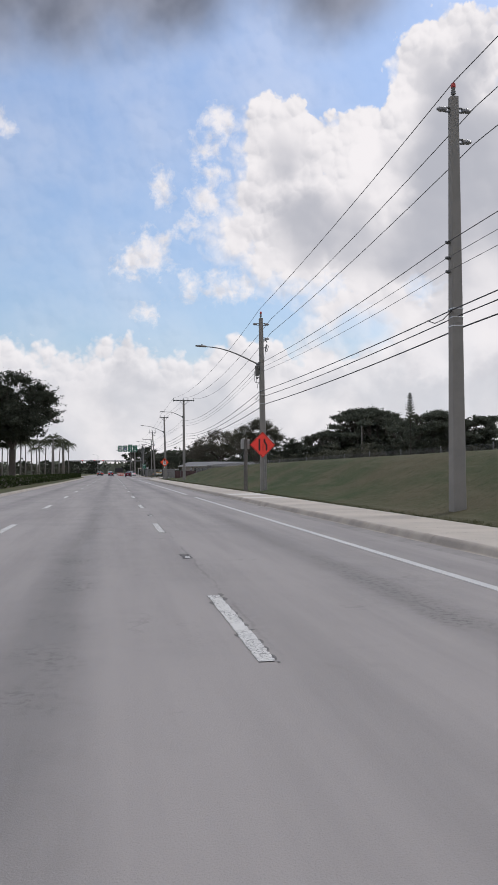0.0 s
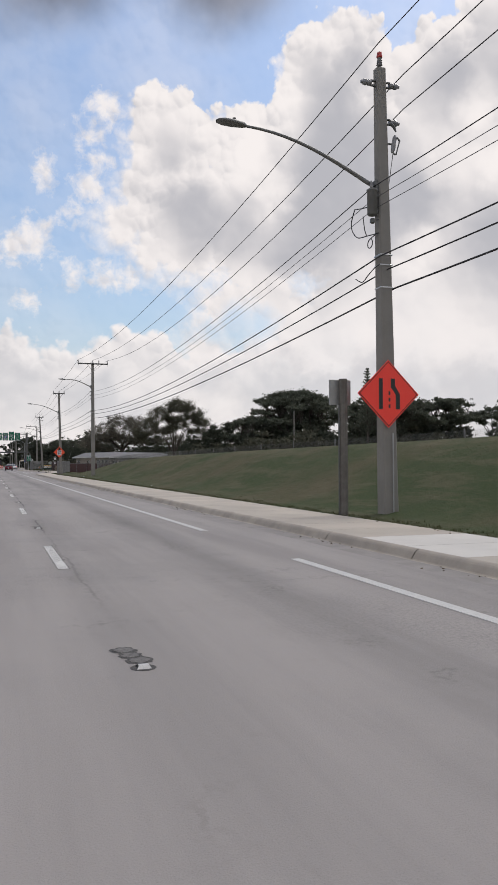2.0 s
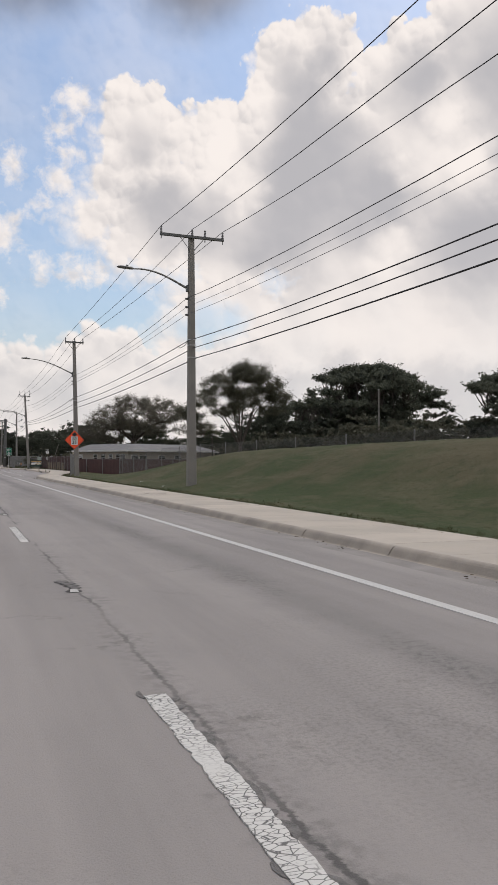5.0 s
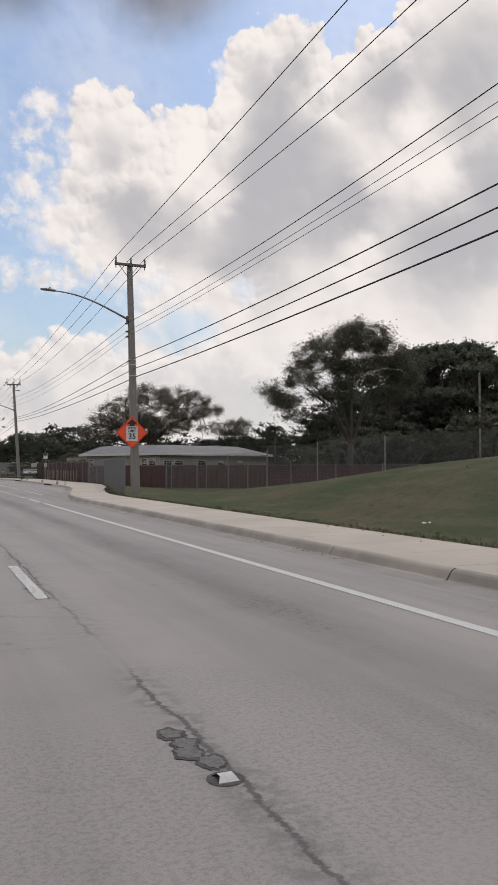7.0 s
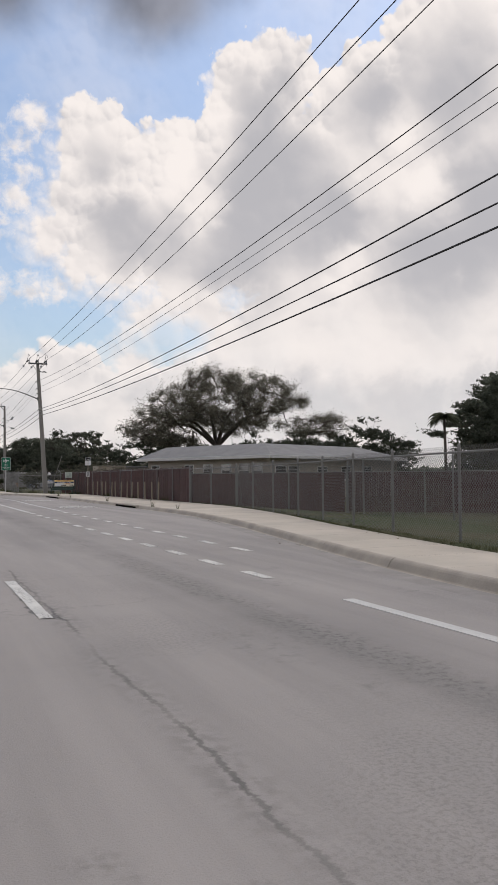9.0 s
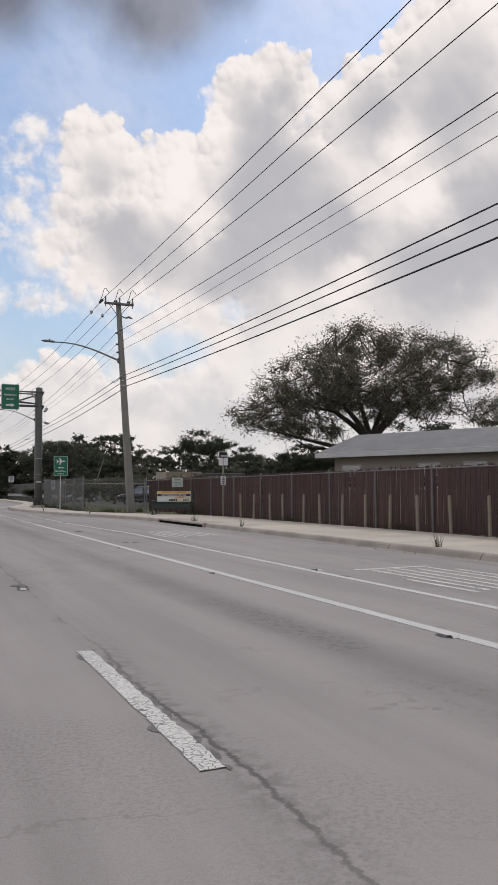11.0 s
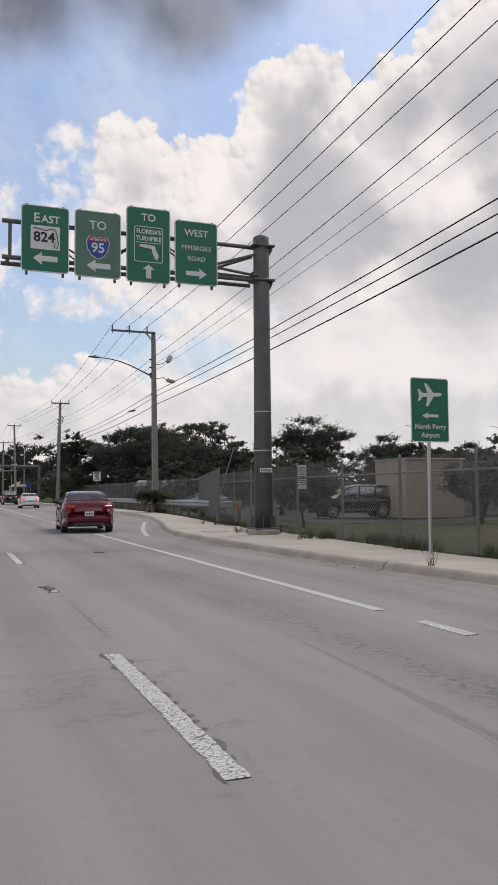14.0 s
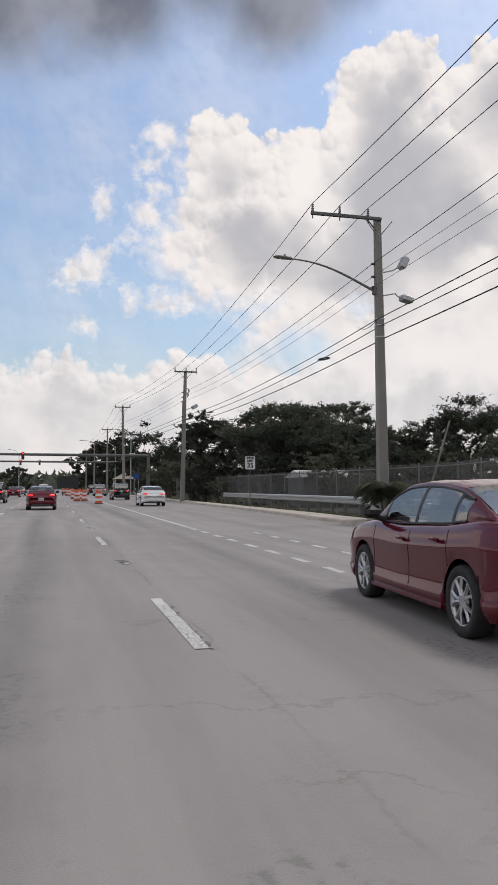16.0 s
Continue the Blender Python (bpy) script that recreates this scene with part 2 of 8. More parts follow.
def road_material():
    m = bpy.data.materials.new("worn_asphalt")
    m.use_nodes = True
    t = m.node_tree
    n = Nodes(t)
    b = t.nodes["Principled BSDF"]
    co = n.add("ShaderNodeTexCoord").outputs["Object"]
    sep = n.add("ShaderNodeSeparateXYZ")
    n.link(co, sep.inputs[0])
    x, y, _ = sep.outputs
    # long soft streaks where the wheels run, patches, and fine aggregate
    st = n.add("ShaderNodeMapping")
    st.inputs["Scale"].default_value = (1.0, 0.06, 1.0)
    n.link(co, st.inputs[0])
    streak = n.noise(st.outputs[0], 1.1, 5, 0.6)
    patch = n.noise(co, 0.35, 6, 0.6)
    grit = n.noise(co, 95.0, 3, 0.7)
    base = n.mix(n.step(streak, 0.35, 0.7), (0.310, 0.287, 0.274), (0.243, 0.226, 0.217))
    base = n.mix(n.math("MULTIPLY", n.step(patch, 0.5, 0.75), 0.35), base, (0.2, 0.192, 0.187))
    # oil-darkened lane middles
    lane = n.math("MINIMUM", n.math("ABSOLUTE", n.math("SUBTRACT", x, 3.1)), n.math("MINIMUM", n.math("ABSOLUTE", n.math("ADD", x, 0.6)), n.math("ABSOLUTE", n.math("ADD", x, 4.3))))
    lane = n.math("ADD", lane, n.math("MULTIPLY", n.math("SUBTRACT", n.noise(co, 1.1, 5, 0.65), 0.5), 0.55))
    oil = n.math("MULTIPLY", n.step(lane, 0.0, 0.62, 1.0, 0.0), n.step(n.noise(st.outputs[0], 0.9, 5, 0.6), 0.32, 0.6, 0.25, 1.0))
    flecks = n.math("MULTIPLY", n.step(lane, 0.0, 0.4, 1.0, 0.0), n.math("MULTIPLY", n.step(n.noise(co, 13.0, 6, 0.75), 0.48, 0.62), n.step(n.noise(co, 0.45, 4), 0.42, 0.58)))
    base = n.mix(n.math("MULTIPLY", oil, 0.6), base, (0.15, 0.143, 0.139))
    base = n.mix(n.math("MULTIPLY", flecks, 0.68), base, (0.085, 0.081, 0.079))
    base = n.mix(n.math("MULTIPLY", n.step(grit, 0.5, 0.78), 0.35), base, (0.34, 0.33, 0.32))
    base = n.mix(n.math("MULTIPLY", n.step(grit, 0.45, 0.2), 0.4), base, (0.11, 0.108, 0.108))
    # the joint between the lanes, opened into a ragged crack
    wob = n.add("ShaderNodeMapping")
    wob.inputs["Scale"].default_value = (0.0, 1.0, 0.0)
    n.link(co, wob.inputs[0])
    sway = n.math("MULTIPLY", n.math("SUBTRACT", n.noise(wob.outputs[0], 0.6, 9, 0.74), 0.5), 0.34)
    gap = n.math("ABSOLUTE", n.math("SUBTRACT", n.math("SUBTRACT", x, 1.16), sway))
    opened = n.math("MULTIPLY", n.step(n.noise(wob.outputs[0], 0.16, 5), 0.43, 0.57), n.math("MULTIPLY", n.step(y, 36.0, 54.0, 0.3, 1.0), n.step(y, 200.0, 210.0, 1.0, 0.35)))
    frayed = n.step(n.math("ADD", gap, n.math("MULTIPLY", n.noise(co, 22.0, 4), 0.07)), 0.04, 0.062, 1.0, 0.0)
    base = n.mix(n.math("MULTIPLY", n.math("MULTIPLY", frayed, opened), 0.8), base, (0.05, 0.048, 0.047))
    worn = n.math("MULTIPLY", n.math("MULTIPLY", n.step(gap, 0.02, 0.24, 1.0, 0.0), opened), n.step(n.noise(co, 9.0, 5), 0.42, 0.6))
    base = n.mix(n.math("MULTIPLY", worn, 0.46), base, (0.10, 0.098, 0.096))
    # coarse open-textured areas and darker stains
    coarse = n.math("MULTIPLY", n.step(n.noise(co, 0.16, 5, 0.6), 0.5, 0.62), n.step(n.noise(co, 34.0, 4, 0.75), 0.46, 0.6))
    base = n.mix(n.math("MULTIPLY", coarse, 0.38), base, (0.13, 0.124, 0.12))
    stain = n.math("MULTIPLY", n.step(n.noise(co, 0.9, 5, 0.65), 0.62, 0.72), n.step(n.noise(co, 11.0, 5, 0.7), 0.4, 0.6))
    base = n.mix(n.math("MULTIPLY", stain, 0.4), base, (0.12, 0.114, 0.11))
    # fine wandering cracks, mostly across the lane
    cm = n.add("ShaderNodeMapping")
    cm.inputs["Scale"].default_value = (0.32, 0.75, 1.0)
    wv = n.add("ShaderNodeTexNoise", Scale=1.6, Detail=5.0, Roughness=0.65)
    n.link(co, wv.inputs["Vector"])
    wa = n.vec("ADD")
    n.link(co, wa.inputs[0]), n.link(wv.outputs["Color"], wa.inputs[1])
    n.link(wa.outputs[0], cm.inputs[0])
    cv = n.add("ShaderNodeTexVoronoi", Scale=0.55)
    cv.feature = "DISTANCE_TO_EDGE"
    n.link(cm.outputs[0], cv.inputs["Vector"])
    hair = n.math("MULTIPLY", n.step(cv.outputs["Distance"], 0.002, 0.012, 1.0, 0.0), n.step(n.noise(co, 0.3, 4), 0.52, 0.62))
    base = n.mix(n.math("MULTIPLY", hair, 0.2), base, (0.06, 0.057, 0.055))
    # rough, scuffed areas
    scuff = n.math("MULTIPLY", n.step(n.noise(co, 0.55, 4), 0.58, 0.7), n.step(n.noise(co, 7.0, 5, 0.7), 0.5, 0.66))
    base = n.mix(n.math("MULTIPLY", scuff, 0.45), base, (0.11, 0.108, 0.106))
    n.link(base, b.inputs["Base Color"])
    b.inputs["Roughness"].default_value = 0.82
    b.inputs["Specular IOR Level"].default_value = 0.35
    bp = n.add("ShaderNodeBump", Strength=0.45, Distance=0.01)
    n.link(grit, bp.inputs["Height"])
    n.link(bp.outputs[0], b.inputs["Normal"])
    return m


def paint_material(name, colour, dirt, crack=0.6):
    """Thermoplastic marking, worn through and crazed."""
    m = bpy.data.materials.new(name)
    m.use_nodes = True
    t = m.node_tree
    n = Nodes(t)
    b = t.nodes["Principled BSDF"]
    co = n.add("ShaderNodeTexCoord").outputs["Object"]
    v = n.add("ShaderNodeTexVoronoi", Scale=19.0)
    v.feature = "DISTANCE_TO_EDGE"
    mp = n.add("ShaderNodeMapping")
    mp.inputs["Scale"].default_value = (1.0, 1.7, 1.0)
    n.link(co, mp.inputs[0])
    n.link(mp.outputs[0], v.inputs["Vector"])
    lines = n.math("MULTIPLY", n.step(v.outputs["Distance"], 0.02, 0.075, 1.0, 0.0), n.step(n.noise(co, 1.3, 4), 0.3, 0.5))
    w = n.step(n.noise(co, 30.0, 5, 0.7), 0.55, 0.72)
    f = n.math("MAXIMUM", n.math("MULTIPLY", lines, crack), n.math("MULTIPLY", w, 0.5))
    n.link(n.mix(f, n.mix(n.noise(co, 5.0, 4), colour, tuple(c * 0.82 for c in colour)), dirt), b.inputs["Base Color"])
    b.inputs["Roughness"].default_value = 0.65
    return m


def leaf_material(name, base, other, bright=None):
    m = bpy.data.materials.new(name)
    m.use_nodes = True
    t = m.node_tree
    n = Nodes(t)
    b = t.nodes["Principled BSDF"]
    g = n.add("ShaderNodeNewGeometry").outputs["Random Per Island"]
    co = n.add("ShaderNodeTexCoord").outputs["Object"]
    col = n.mix(g, base, other)
    if bright:
        col = n.mix(n.step(n.noise(co, 0.7, 3), 0.5, 0.68), col, bright)
    n.link(col, b.inputs["Base Color"])
    b.inputs["Roughness"].default_value = 0.8
    b.inputs["Specular IOR Level"].default_value = 0.08
    glow = n.add("ShaderNodeBsdfTranslucent")
    n.link(col, glow.inputs["Color"])
    both = n.add("ShaderNodeMixShader")
    both.inputs[0].default_value = 0.3
    n.link(b.outputs[0], both.inputs[1]), n.link(glow.outputs[0], both.inputs[2])
    n.link(both.outputs[0], t.nodes["Material Output"].inputs["Surface"])
    return m


def glass_material(name, tint=(0.02, 0.025, 0.028)):
    m = bpy.data.materials.new(name)
    m.use_nodes = True
    b = m.node_tree.nodes["Principled BSDF"]
    b.inputs["Base Color"].default_value = (*tint, 1)
    b.inputs["Roughness"].default_value = 0.03
    b.inputs["IOR"].default_value = 2.3
    b.inputs["Specular IOR Level"].default_value = 0.5
    b.inputs["Coat Weight"].default_value = 0.6
    b.inputs["Coat Roughness"].default_value = 0.02
    return m


ASPHALT = road_material()
WHITE_PAINT = paint_material("white_road_paint", (0.64, 0.63, 0.60), (0.085, 0.082, 0.08), 0.95)
EDGE_PAINT = paint_material("edge_line_paint", (0.55, 0.545, 0.53), (0.24, 0.235, 0.23), 0.3)
TAR = material("tar_patch", (0.045, 0.043, 0.042), 0.9, second=(0.115, 0.11, 0.107), scale=14, fine=70, amount=0.95, bump=0.9)
# near-black colour for the shade inside the kerb inlets
DRAINSHADE = material("painted_drain_shade", (0.012, 0.011, 0.010), 1.0, second=(0.02, 0.018, 0.016), scale=6, spec=0.0)
CRUMBLE = material("crumbled_asphalt", (0.10, 0.096, 0.092), 0.9, second=(0.2, 0.192, 0.186), scale=22, fine=90, amount=0.95, bump=0.6)
TYREMARK = material("tyre_mark", (0.235, 0.221, 0.212), 0.85, second=(0.27, 0.253, 0.243), scale=5, fine=60, amount=0.95, bump=0.3)
TYRECORE = material("tyre_mark_core", (0.19, 0.18, 0.174), 0.85, second=(0.24, 0.226, 0.217), scale=7, fine=60, amount=0.95, bump=0.3)
GUTTER = material("gutter_silt", (0.29, 0.27, 0.256), 0.9, second=(0.19, 0.178, 0.168), scale=1.6, fine=40, amount=0.9, bump=0.3)
KERB = material("kerb_concrete", (0.42, 0.375, 0.318), 0.85, second=(0.2, 0.18, 0.158), scale=1.1, fine=30, amount=0.8, bump=0.3)
WALKWAY = material("pavement_concrete", (0.52, 0.465, 0.395), 0.85, second=(0.36, 0.325, 0.28), scale=0.7, fine=45, amount=0.85, bump=0.2, per_object=0.22)
NEW_CONCRETE = material("new_concrete", (0.57, 0.55, 0.51), 0.8, second=(0.46, 0.44, 0.41), scale=1.2, fine=45, amount=0.7, bump=0.15)
JOINT = material("dark_joint", (0.16, 0.145, 0.125), 0.9, scale=3)


def grass_material():
    """Mown grass: greener and drier patches, mowing streaks, clumps and fine blades."""
    m = bpy.data.materials.new("mown_grass")
    m.use_nodes = True
    t = m.node_tree
    n = Nodes(t)
    b = t.nodes["Principled BSDF"]
    co = n.add("ShaderNodeTexCoord").outputs["Object"]
    st = n.add("ShaderNodeMapping")
    st.inputs["Scale"].default_value = (1.0, 0.22, 1.0)
    n.link(co, st.inputs[0])
    col = n.mix(n.step(n.noise(co, 0.16, 6, 0.6), 0.36, 0.64), (0.042, 0.062, 0.024), (0.09, 0.079, 0.046))
    col = n.mix(n.math("MULTIPLY", n.step(n.noise(st.outputs[0], 1.3, 5, 0.65), 0.46, 0.66), 0.6), col, (0.112, 0.1, 0.062))
    col = n.mix(n.math("MULTIPLY", n.step(n.noise(co, 2.6, 6, 0.7), 0.5, 0.68), 0.6), col, (0.03, 0.044, 0.018))
    col = n.mix(n.math("MULTIPLY", n.step(n.noise(co, 17.0, 5, 0.75), 0.45, 0.7), 0.55), col, (0.115, 0.112, 0.066))
    n.link(col, b.inputs["Base Color"])
    b.inputs["Roughness"].default_value = 0.9
    b.inputs["Specular IOR Level"].default_value = 0.12
    bp = n.add("ShaderNodeBump", Strength=0.8, Distance=0.04)
    n.link(n.noise(co, 22.0, 6, 0.7), bp.inputs["Height"])
    n.link(bp.outputs[0], b.inputs["Normal"])
    return m


GRASS = grass_material()
YARD = material("dirt_yard", (0.06, 0.06, 0.046), 0.95, second=(0.036, 0.04, 0.028), scale=0.5, fine=12, amount=0.95, bump=0.5)
BLADE = leaf_material("grass_blades", (0.05, 0.066, 0.03), (0.115, 0.108, 0.062))
POLE = material("spun_concrete", (0.25, 0.238, 0.218), 0.85, second=(0.2, 0.19, 0.175), scale=1.3, fine=28, amount=0.9, bump=0.25)
WOODPOST = material("weathered_post", (0.16, 0.15, 0.135), 0.85, second=(0.09, 0.082, 0.072), scale=5, fine=60, amount=0.9, bump=0.3)
MESHWIRE = material("dull_fence_wire", (0.19, 0.19, 0.185), 0.7, 0.2, scale=6)
FENCEPOST = material("dull_fence_post", (0.23, 0.23, 0.225), 0.6, 0.2, second=(0.16, 0.155, 0.15), scale=5, fine=40)
SLATWIRE = material("dark_fence_wire", (0.07, 0.055, 0.055), 0.8, scale=6)
NOTICE = material("pale_green_paper", (0.5, 0.56, 0.5), 0.7, scale=5)
STEEL = material("galvanised_steel", (0.42, 0.43, 0.43), 0.45, 0.6, second=(0.3, 0.31, 0.31), scale=6, fine=50)
DARKSTEEL = material("weathered_dark_steel", (0.095, 0.1, 0.1), 0.55, 0.4, second=(0.15, 0.15, 0.145), scale=2.2, fine=25, amount=0.9, bump=0.15)
ALU = material("bare_aluminium", (0.55, 0.56, 0.57), 0.4, 0.8, scale=8)
WIRE = material("black_cable", (0.018, 0.018, 0.02), 0.6, scale=5)
THINWIRE = material("grey_conductor", (0.13, 0.13, 0.135), 0.5, 0.5, scale=5)
PORCELAIN = material("grey_porcelain", (0.24, 0.24, 0.25), 0.35, scale=9)
REDINS = material("red_insulator", (0.45, 0.04, 0.03), 0.45, scale=9)
GREEN = material("green_sign_sheeting", (0.006, 0.155, 0.085), 0.45, second=(0.008, 0.12, 0.07), scale=2.5, fine=40, amount=0.6)
FADEDGREEN = material("faded_green_sheeting", (0.055, 0.165, 0.12), 0.6, second=(0.13, 0.21, 0.175), scale=1.6, fine=14, amount=0.9)
SIGNWHITE = material("white_sign_sheeting", (0.68, 0.69, 0.69), 0.5, scale=4, amount=0.25)
ORANGE = material("fluorescent_orange", (0.95, 0.105, 0.03), 0.55, second=(0.85, 0.08, 0.025), scale=3, amount=0.5)
REDORANGE = material("fluorescent_red_orange", (0.97, 0.062, 0.04), 0.55, second=(0.93, 0.055, 0.035), scale=3, amount=0.5)
ARMSTEEL = material("weathered_lamp_arm", (0.2, 0.2, 0.195), 0.55, 0.4, second=(0.13, 0.13, 0.125), scale=4)
DRYLEAF = leaf_material("dead_leaves", (0.11, 0.075, 0.04), (0.06, 0.045, 0.03))
BLACK = material("black_paint", (0.018, 0.018, 0.02), 0.5, scale=6)
SIGNBACK = material("sign_back_aluminium", (0.33, 0.33, 0.32), 0.5, 0.4, scale=5)
SHIELDBLUE = material("shield_blue", (0.02, 0.07, 0.32), 0.45, scale=5)
SHIELDRED = material("shield_red", (0.35, 0.03, 0.035), 0.45, scale=5)
YELLOW = material("banner_yellow", (0.72, 0.50, 0.14), 0.5, second=(0.6, 0.45, 0.2), scale=3)
CREAM = material("banner_cream", (0.70, 0.66, 0.52), 0.5, scale=3)
GREENPAINT = material("dark_green_paint", (0.014, 0.034, 0.026), 0.45, scale=6)
SLAT = material("maroon_slat", (0.118, 0.055, 0.052), 0.65, second=(0.072, 0.036, 0.035), scale=1.8, fine=20, amount=0.9, per_object=0.55)
BOLLARD = material("bleached_timber", (0.30, 0.26, 0.2), 0.85, second=(0.18, 0.155, 0.12), scale=6, fine=50, bump=0.3)
ROOF = material("grey_shingle", (0.155, 0.155, 0.16), 0.9, second=(0.21, 0.21, 0.212), scale=1.1, fine=18, amount=0.9, bump=0.5, bump_scale=14)
FASCIA = material("white_fascia", (0.62, 0.61, 0.6), 0.6, scale=2)
STUCCO = material("beige_stucco", (0.37, 0.33, 0.285), 0.9, second=(0.29, 0.26, 0.225), scale=1, fine=40, bump=0.3)
STAINED = material("stained_block", (0.33, 0.305, 0.27), 0.9, second=(0.19, 0.178, 0.16), scale=0.8, fine=25, amount=0.9, bump=0.3)
TANMETAL = material("tan_sheet_metal", (0.40, 0.345, 0.28), 0.65, second=(0.35, 0.30, 0.22), scale=0.7, fine=12)
BARK = material("bark", (0.085, 0.072, 0.06), 0.95, second=(0.05, 0.042, 0.036), scale=4, fine=30, amount=0.9, bump=0.6)
PALMBARK = material("palm_bark", (0.24, 0.225, 0.2), 0.95, second=(0.16, 0.15, 0.135), scale=4, fine=30, amount=0.9, bump=0.5)
# leaf colour lifted and greyed, with a veil of haze painted in
LEAF_HAZED = leaf_material("hazed_foliage", (0.078, 0.09, 0.07), (0.155, 0.165, 0.125))
LEAF_BELT = leaf_material("belt_foliage", (0.042, 0.051, 0.038), (0.088, 0.096, 0.072))
LEAF_FICUS = leaf_material("dry_foliage", (0.1, 0.097, 0.075), (0.23, 0.215, 0.175))
# base raised as well, for the same painted haze
LEAF_MID = leaf_material("olive_foliage", (0.078, 0.08, 0.06), (0.16, 0.158, 0.118))
LEAF_PALM = leaf_material("palm_fronds", (0.06, 0.07, 0.045), (0.115, 0.122, 0.08))
HEDGE = leaf_material("hedge_leaves", (0.02, 0.034, 0.012), (0.045, 0.06, 0.02))
GLASS = glass_material("dark_glass")


def car_glass():
    """Tinted car glass: mostly seen through, with a sharp sheen."""
    m = bpy.data.materials.new("car_glass")
    m.use_nodes = True
    t = m.node_tree
    n = Nodes(t)
    clear = n.add("ShaderNodeBsdfTransparent")
    clear.inputs["Color"].default_value = (0.62, 0.66, 0.65, 1)
    gloss = n.add("ShaderNodeBsdfGlossy", Roughness=0.02)
    both = n.add("ShaderNodeMixShader")
    both.inputs[0].default_value = 0.3
    n.link(clear.outputs[0], both.inputs[1]), n.link(gloss.outputs[0], both.inputs[2])
    n.link(both.outputs[0], t.nodes["Material Output"].inputs["Surface"])
    return m


CARGLASS = car_glass()
END_ORANGE = material("orange_reflector", (0.4, 0.2, 0.09), 0.6, second=(0.3, 0.16, 0.08), scale=4)

# ---- building helpers ----


class Shape:
    """Collects the faces of one mesh."""

    def __init__(self):
        self.v, self.f = [], []

    def face(self, *pts):
        i = len(self.v)
        self.v += [tuple(p) for p in pts]
        self.f.append(tuple(range(i, i + len(pts))))
        return self

    def grid(self, rows, close=False):
        """A sheet through rows of points of one length."""
        i, w = len(self.v), len(rows[0])
        for r in rows:
            self.v += [tuple(p) for p in r]
        for a in range(len(rows) - 1):
            for b in range(w if close else w - 1):
                c = (b + 1) % w
                self.f.append((i + a * w + b, i + a * w + c, i + (a + 1) * w + c, i + (a + 1) * w + b))
        return self

    def box(self, c, s, m=None, bevel=0.0):
        """A box round c of size s, its long edges chamfered where bevel is given."""
        hx, hy, hz = s[0] / 2, s[1] / 2, s[2] / 2
        b = min(bevel, hx * 0.9, hy * 0.9, hz * 0.9)
        i = len(self.v)
        M = m or Matrix.Identity(4)
        if b <= 0:
            pts = [(x, y, z) for z in (-hz, hz) for x, y in ((-hx, -hy), (hx, -hy), (hx, hy), (-hx, hy))]
            self.v += [tuple(Vector(c) + (M @ Vector(p))) for p in pts]
            self.f += [(i, i + 3, i + 2, i + 1), (i + 4, i + 5, i + 6, i + 7)] + [(i + k, i + (k + 1) % 4, i + 4 + (k + 1) % 4, i + 4 + k) for k in range(4)]
            return self
        rows = []
        for z, e in ((-hz, b), (-hz + b, 0), (hz - b, 0), (hz, b)):
            x, y = hx - e, hy - e
            ring = [(-x + b, -y), (x - b, -y), (x, -y + b), (x, y - b), (x - b, y), (-x + b, y), (-x, y - b), (-x, -y + b)]
            rows.append([Vector(c) + M @ Vector((p[0], p[1], z)) for p in ring])
        self.grid(rows, True)
        self.f += [tuple(range(i + 7, i - 1, -1)), tuple(range(i + 24, i + 32))]
        return self

    def tube(self, pts, radii, sides=8, caps=True, squash=None):
        """A round bar along points, with a radius for all or for each."""
        pts = [Vector(p) for p in pts]
        if isinstance(radii, (int, float)):
            radii = [radii] * len(pts)
        i, rows, side = len(self.v), [], None
        for k, p in enumerate(pts):
            d = (pts[min(k + 1, len(pts) - 1)] - pts[max(k - 1, 0)])
            d = d.normalized() if d.length > 1e-9 else Vector((0, 0, 1))
            if side is None:
                side = d.cross(Vector((0, 0, 1)) if abs(d.z) < 0.9 else Vector((1, 0, 0))).normalized()
            else:
                side = (side - d * side.dot(d)).normalized()
            up = d.cross(side)
            rows.append([p + (side * math.cos(a) + up * math.sin(a)) * radii[k] for a in (2 * math.pi * (j + 0.5) / sides for j in range(sides))])
        self.grid(rows, True)
        if caps:
            self.f += [tuple(range(i + sides - 1, i - 1, -1)), tuple(range(i + (len(pts) - 1) * sides, i + len(pts) * sides))]
        return self

    def plate(self, outline, thick, m=None):
        """A flat plate: an outline in x and z that faces -y, with thickness along y."""
        M = m or Matrix.Identity(4)
        n, i = len(outline), len(self.v)
        self.v += [tuple(M @ Vector((x, 0, z))) for x, z in outline] + [tuple(M @ Vector((x, thick, z))) for x, z in outline]
        self.f.append(tuple(range(i, i + n)))
        self.f.append(tuple(range(i + 2 * n - 1, i + n - 1, -1)))
        self.f += [(i + k, i + n + k, i + n + (k + 1) % n, i + (k + 1) % n) for k in range(n)]
        return self

    def mesh(self, name, mat, smooth=False):
        me = bpy.data.meshes.new(name)
        me.from_pydata(self.v, [], self.f)
        me.materials.append(mat)
        if smooth:
            me.polygons.foreach_set("use_smooth", [True] * len(me.polygons))
        me.update()
        return me


def part(name, shape, mat, parent=None, label="", smooth=False):
    ob = new(name, shape.mesh(name, mat, smooth) if isinstance(shape, Shape) else shape)
    if parent is not None:
        ob.parent = parent
    return tagged(ob, label)


def thing(name, label, category, at=(0, 0, 0), group="", kind="", m=None):
    ob = new(name)
    ob.matrix_basis = m or Matrix.Translation(at)
    ob.empty_display_size = 0.2
    return tagged(ob, label, category, group, kind)


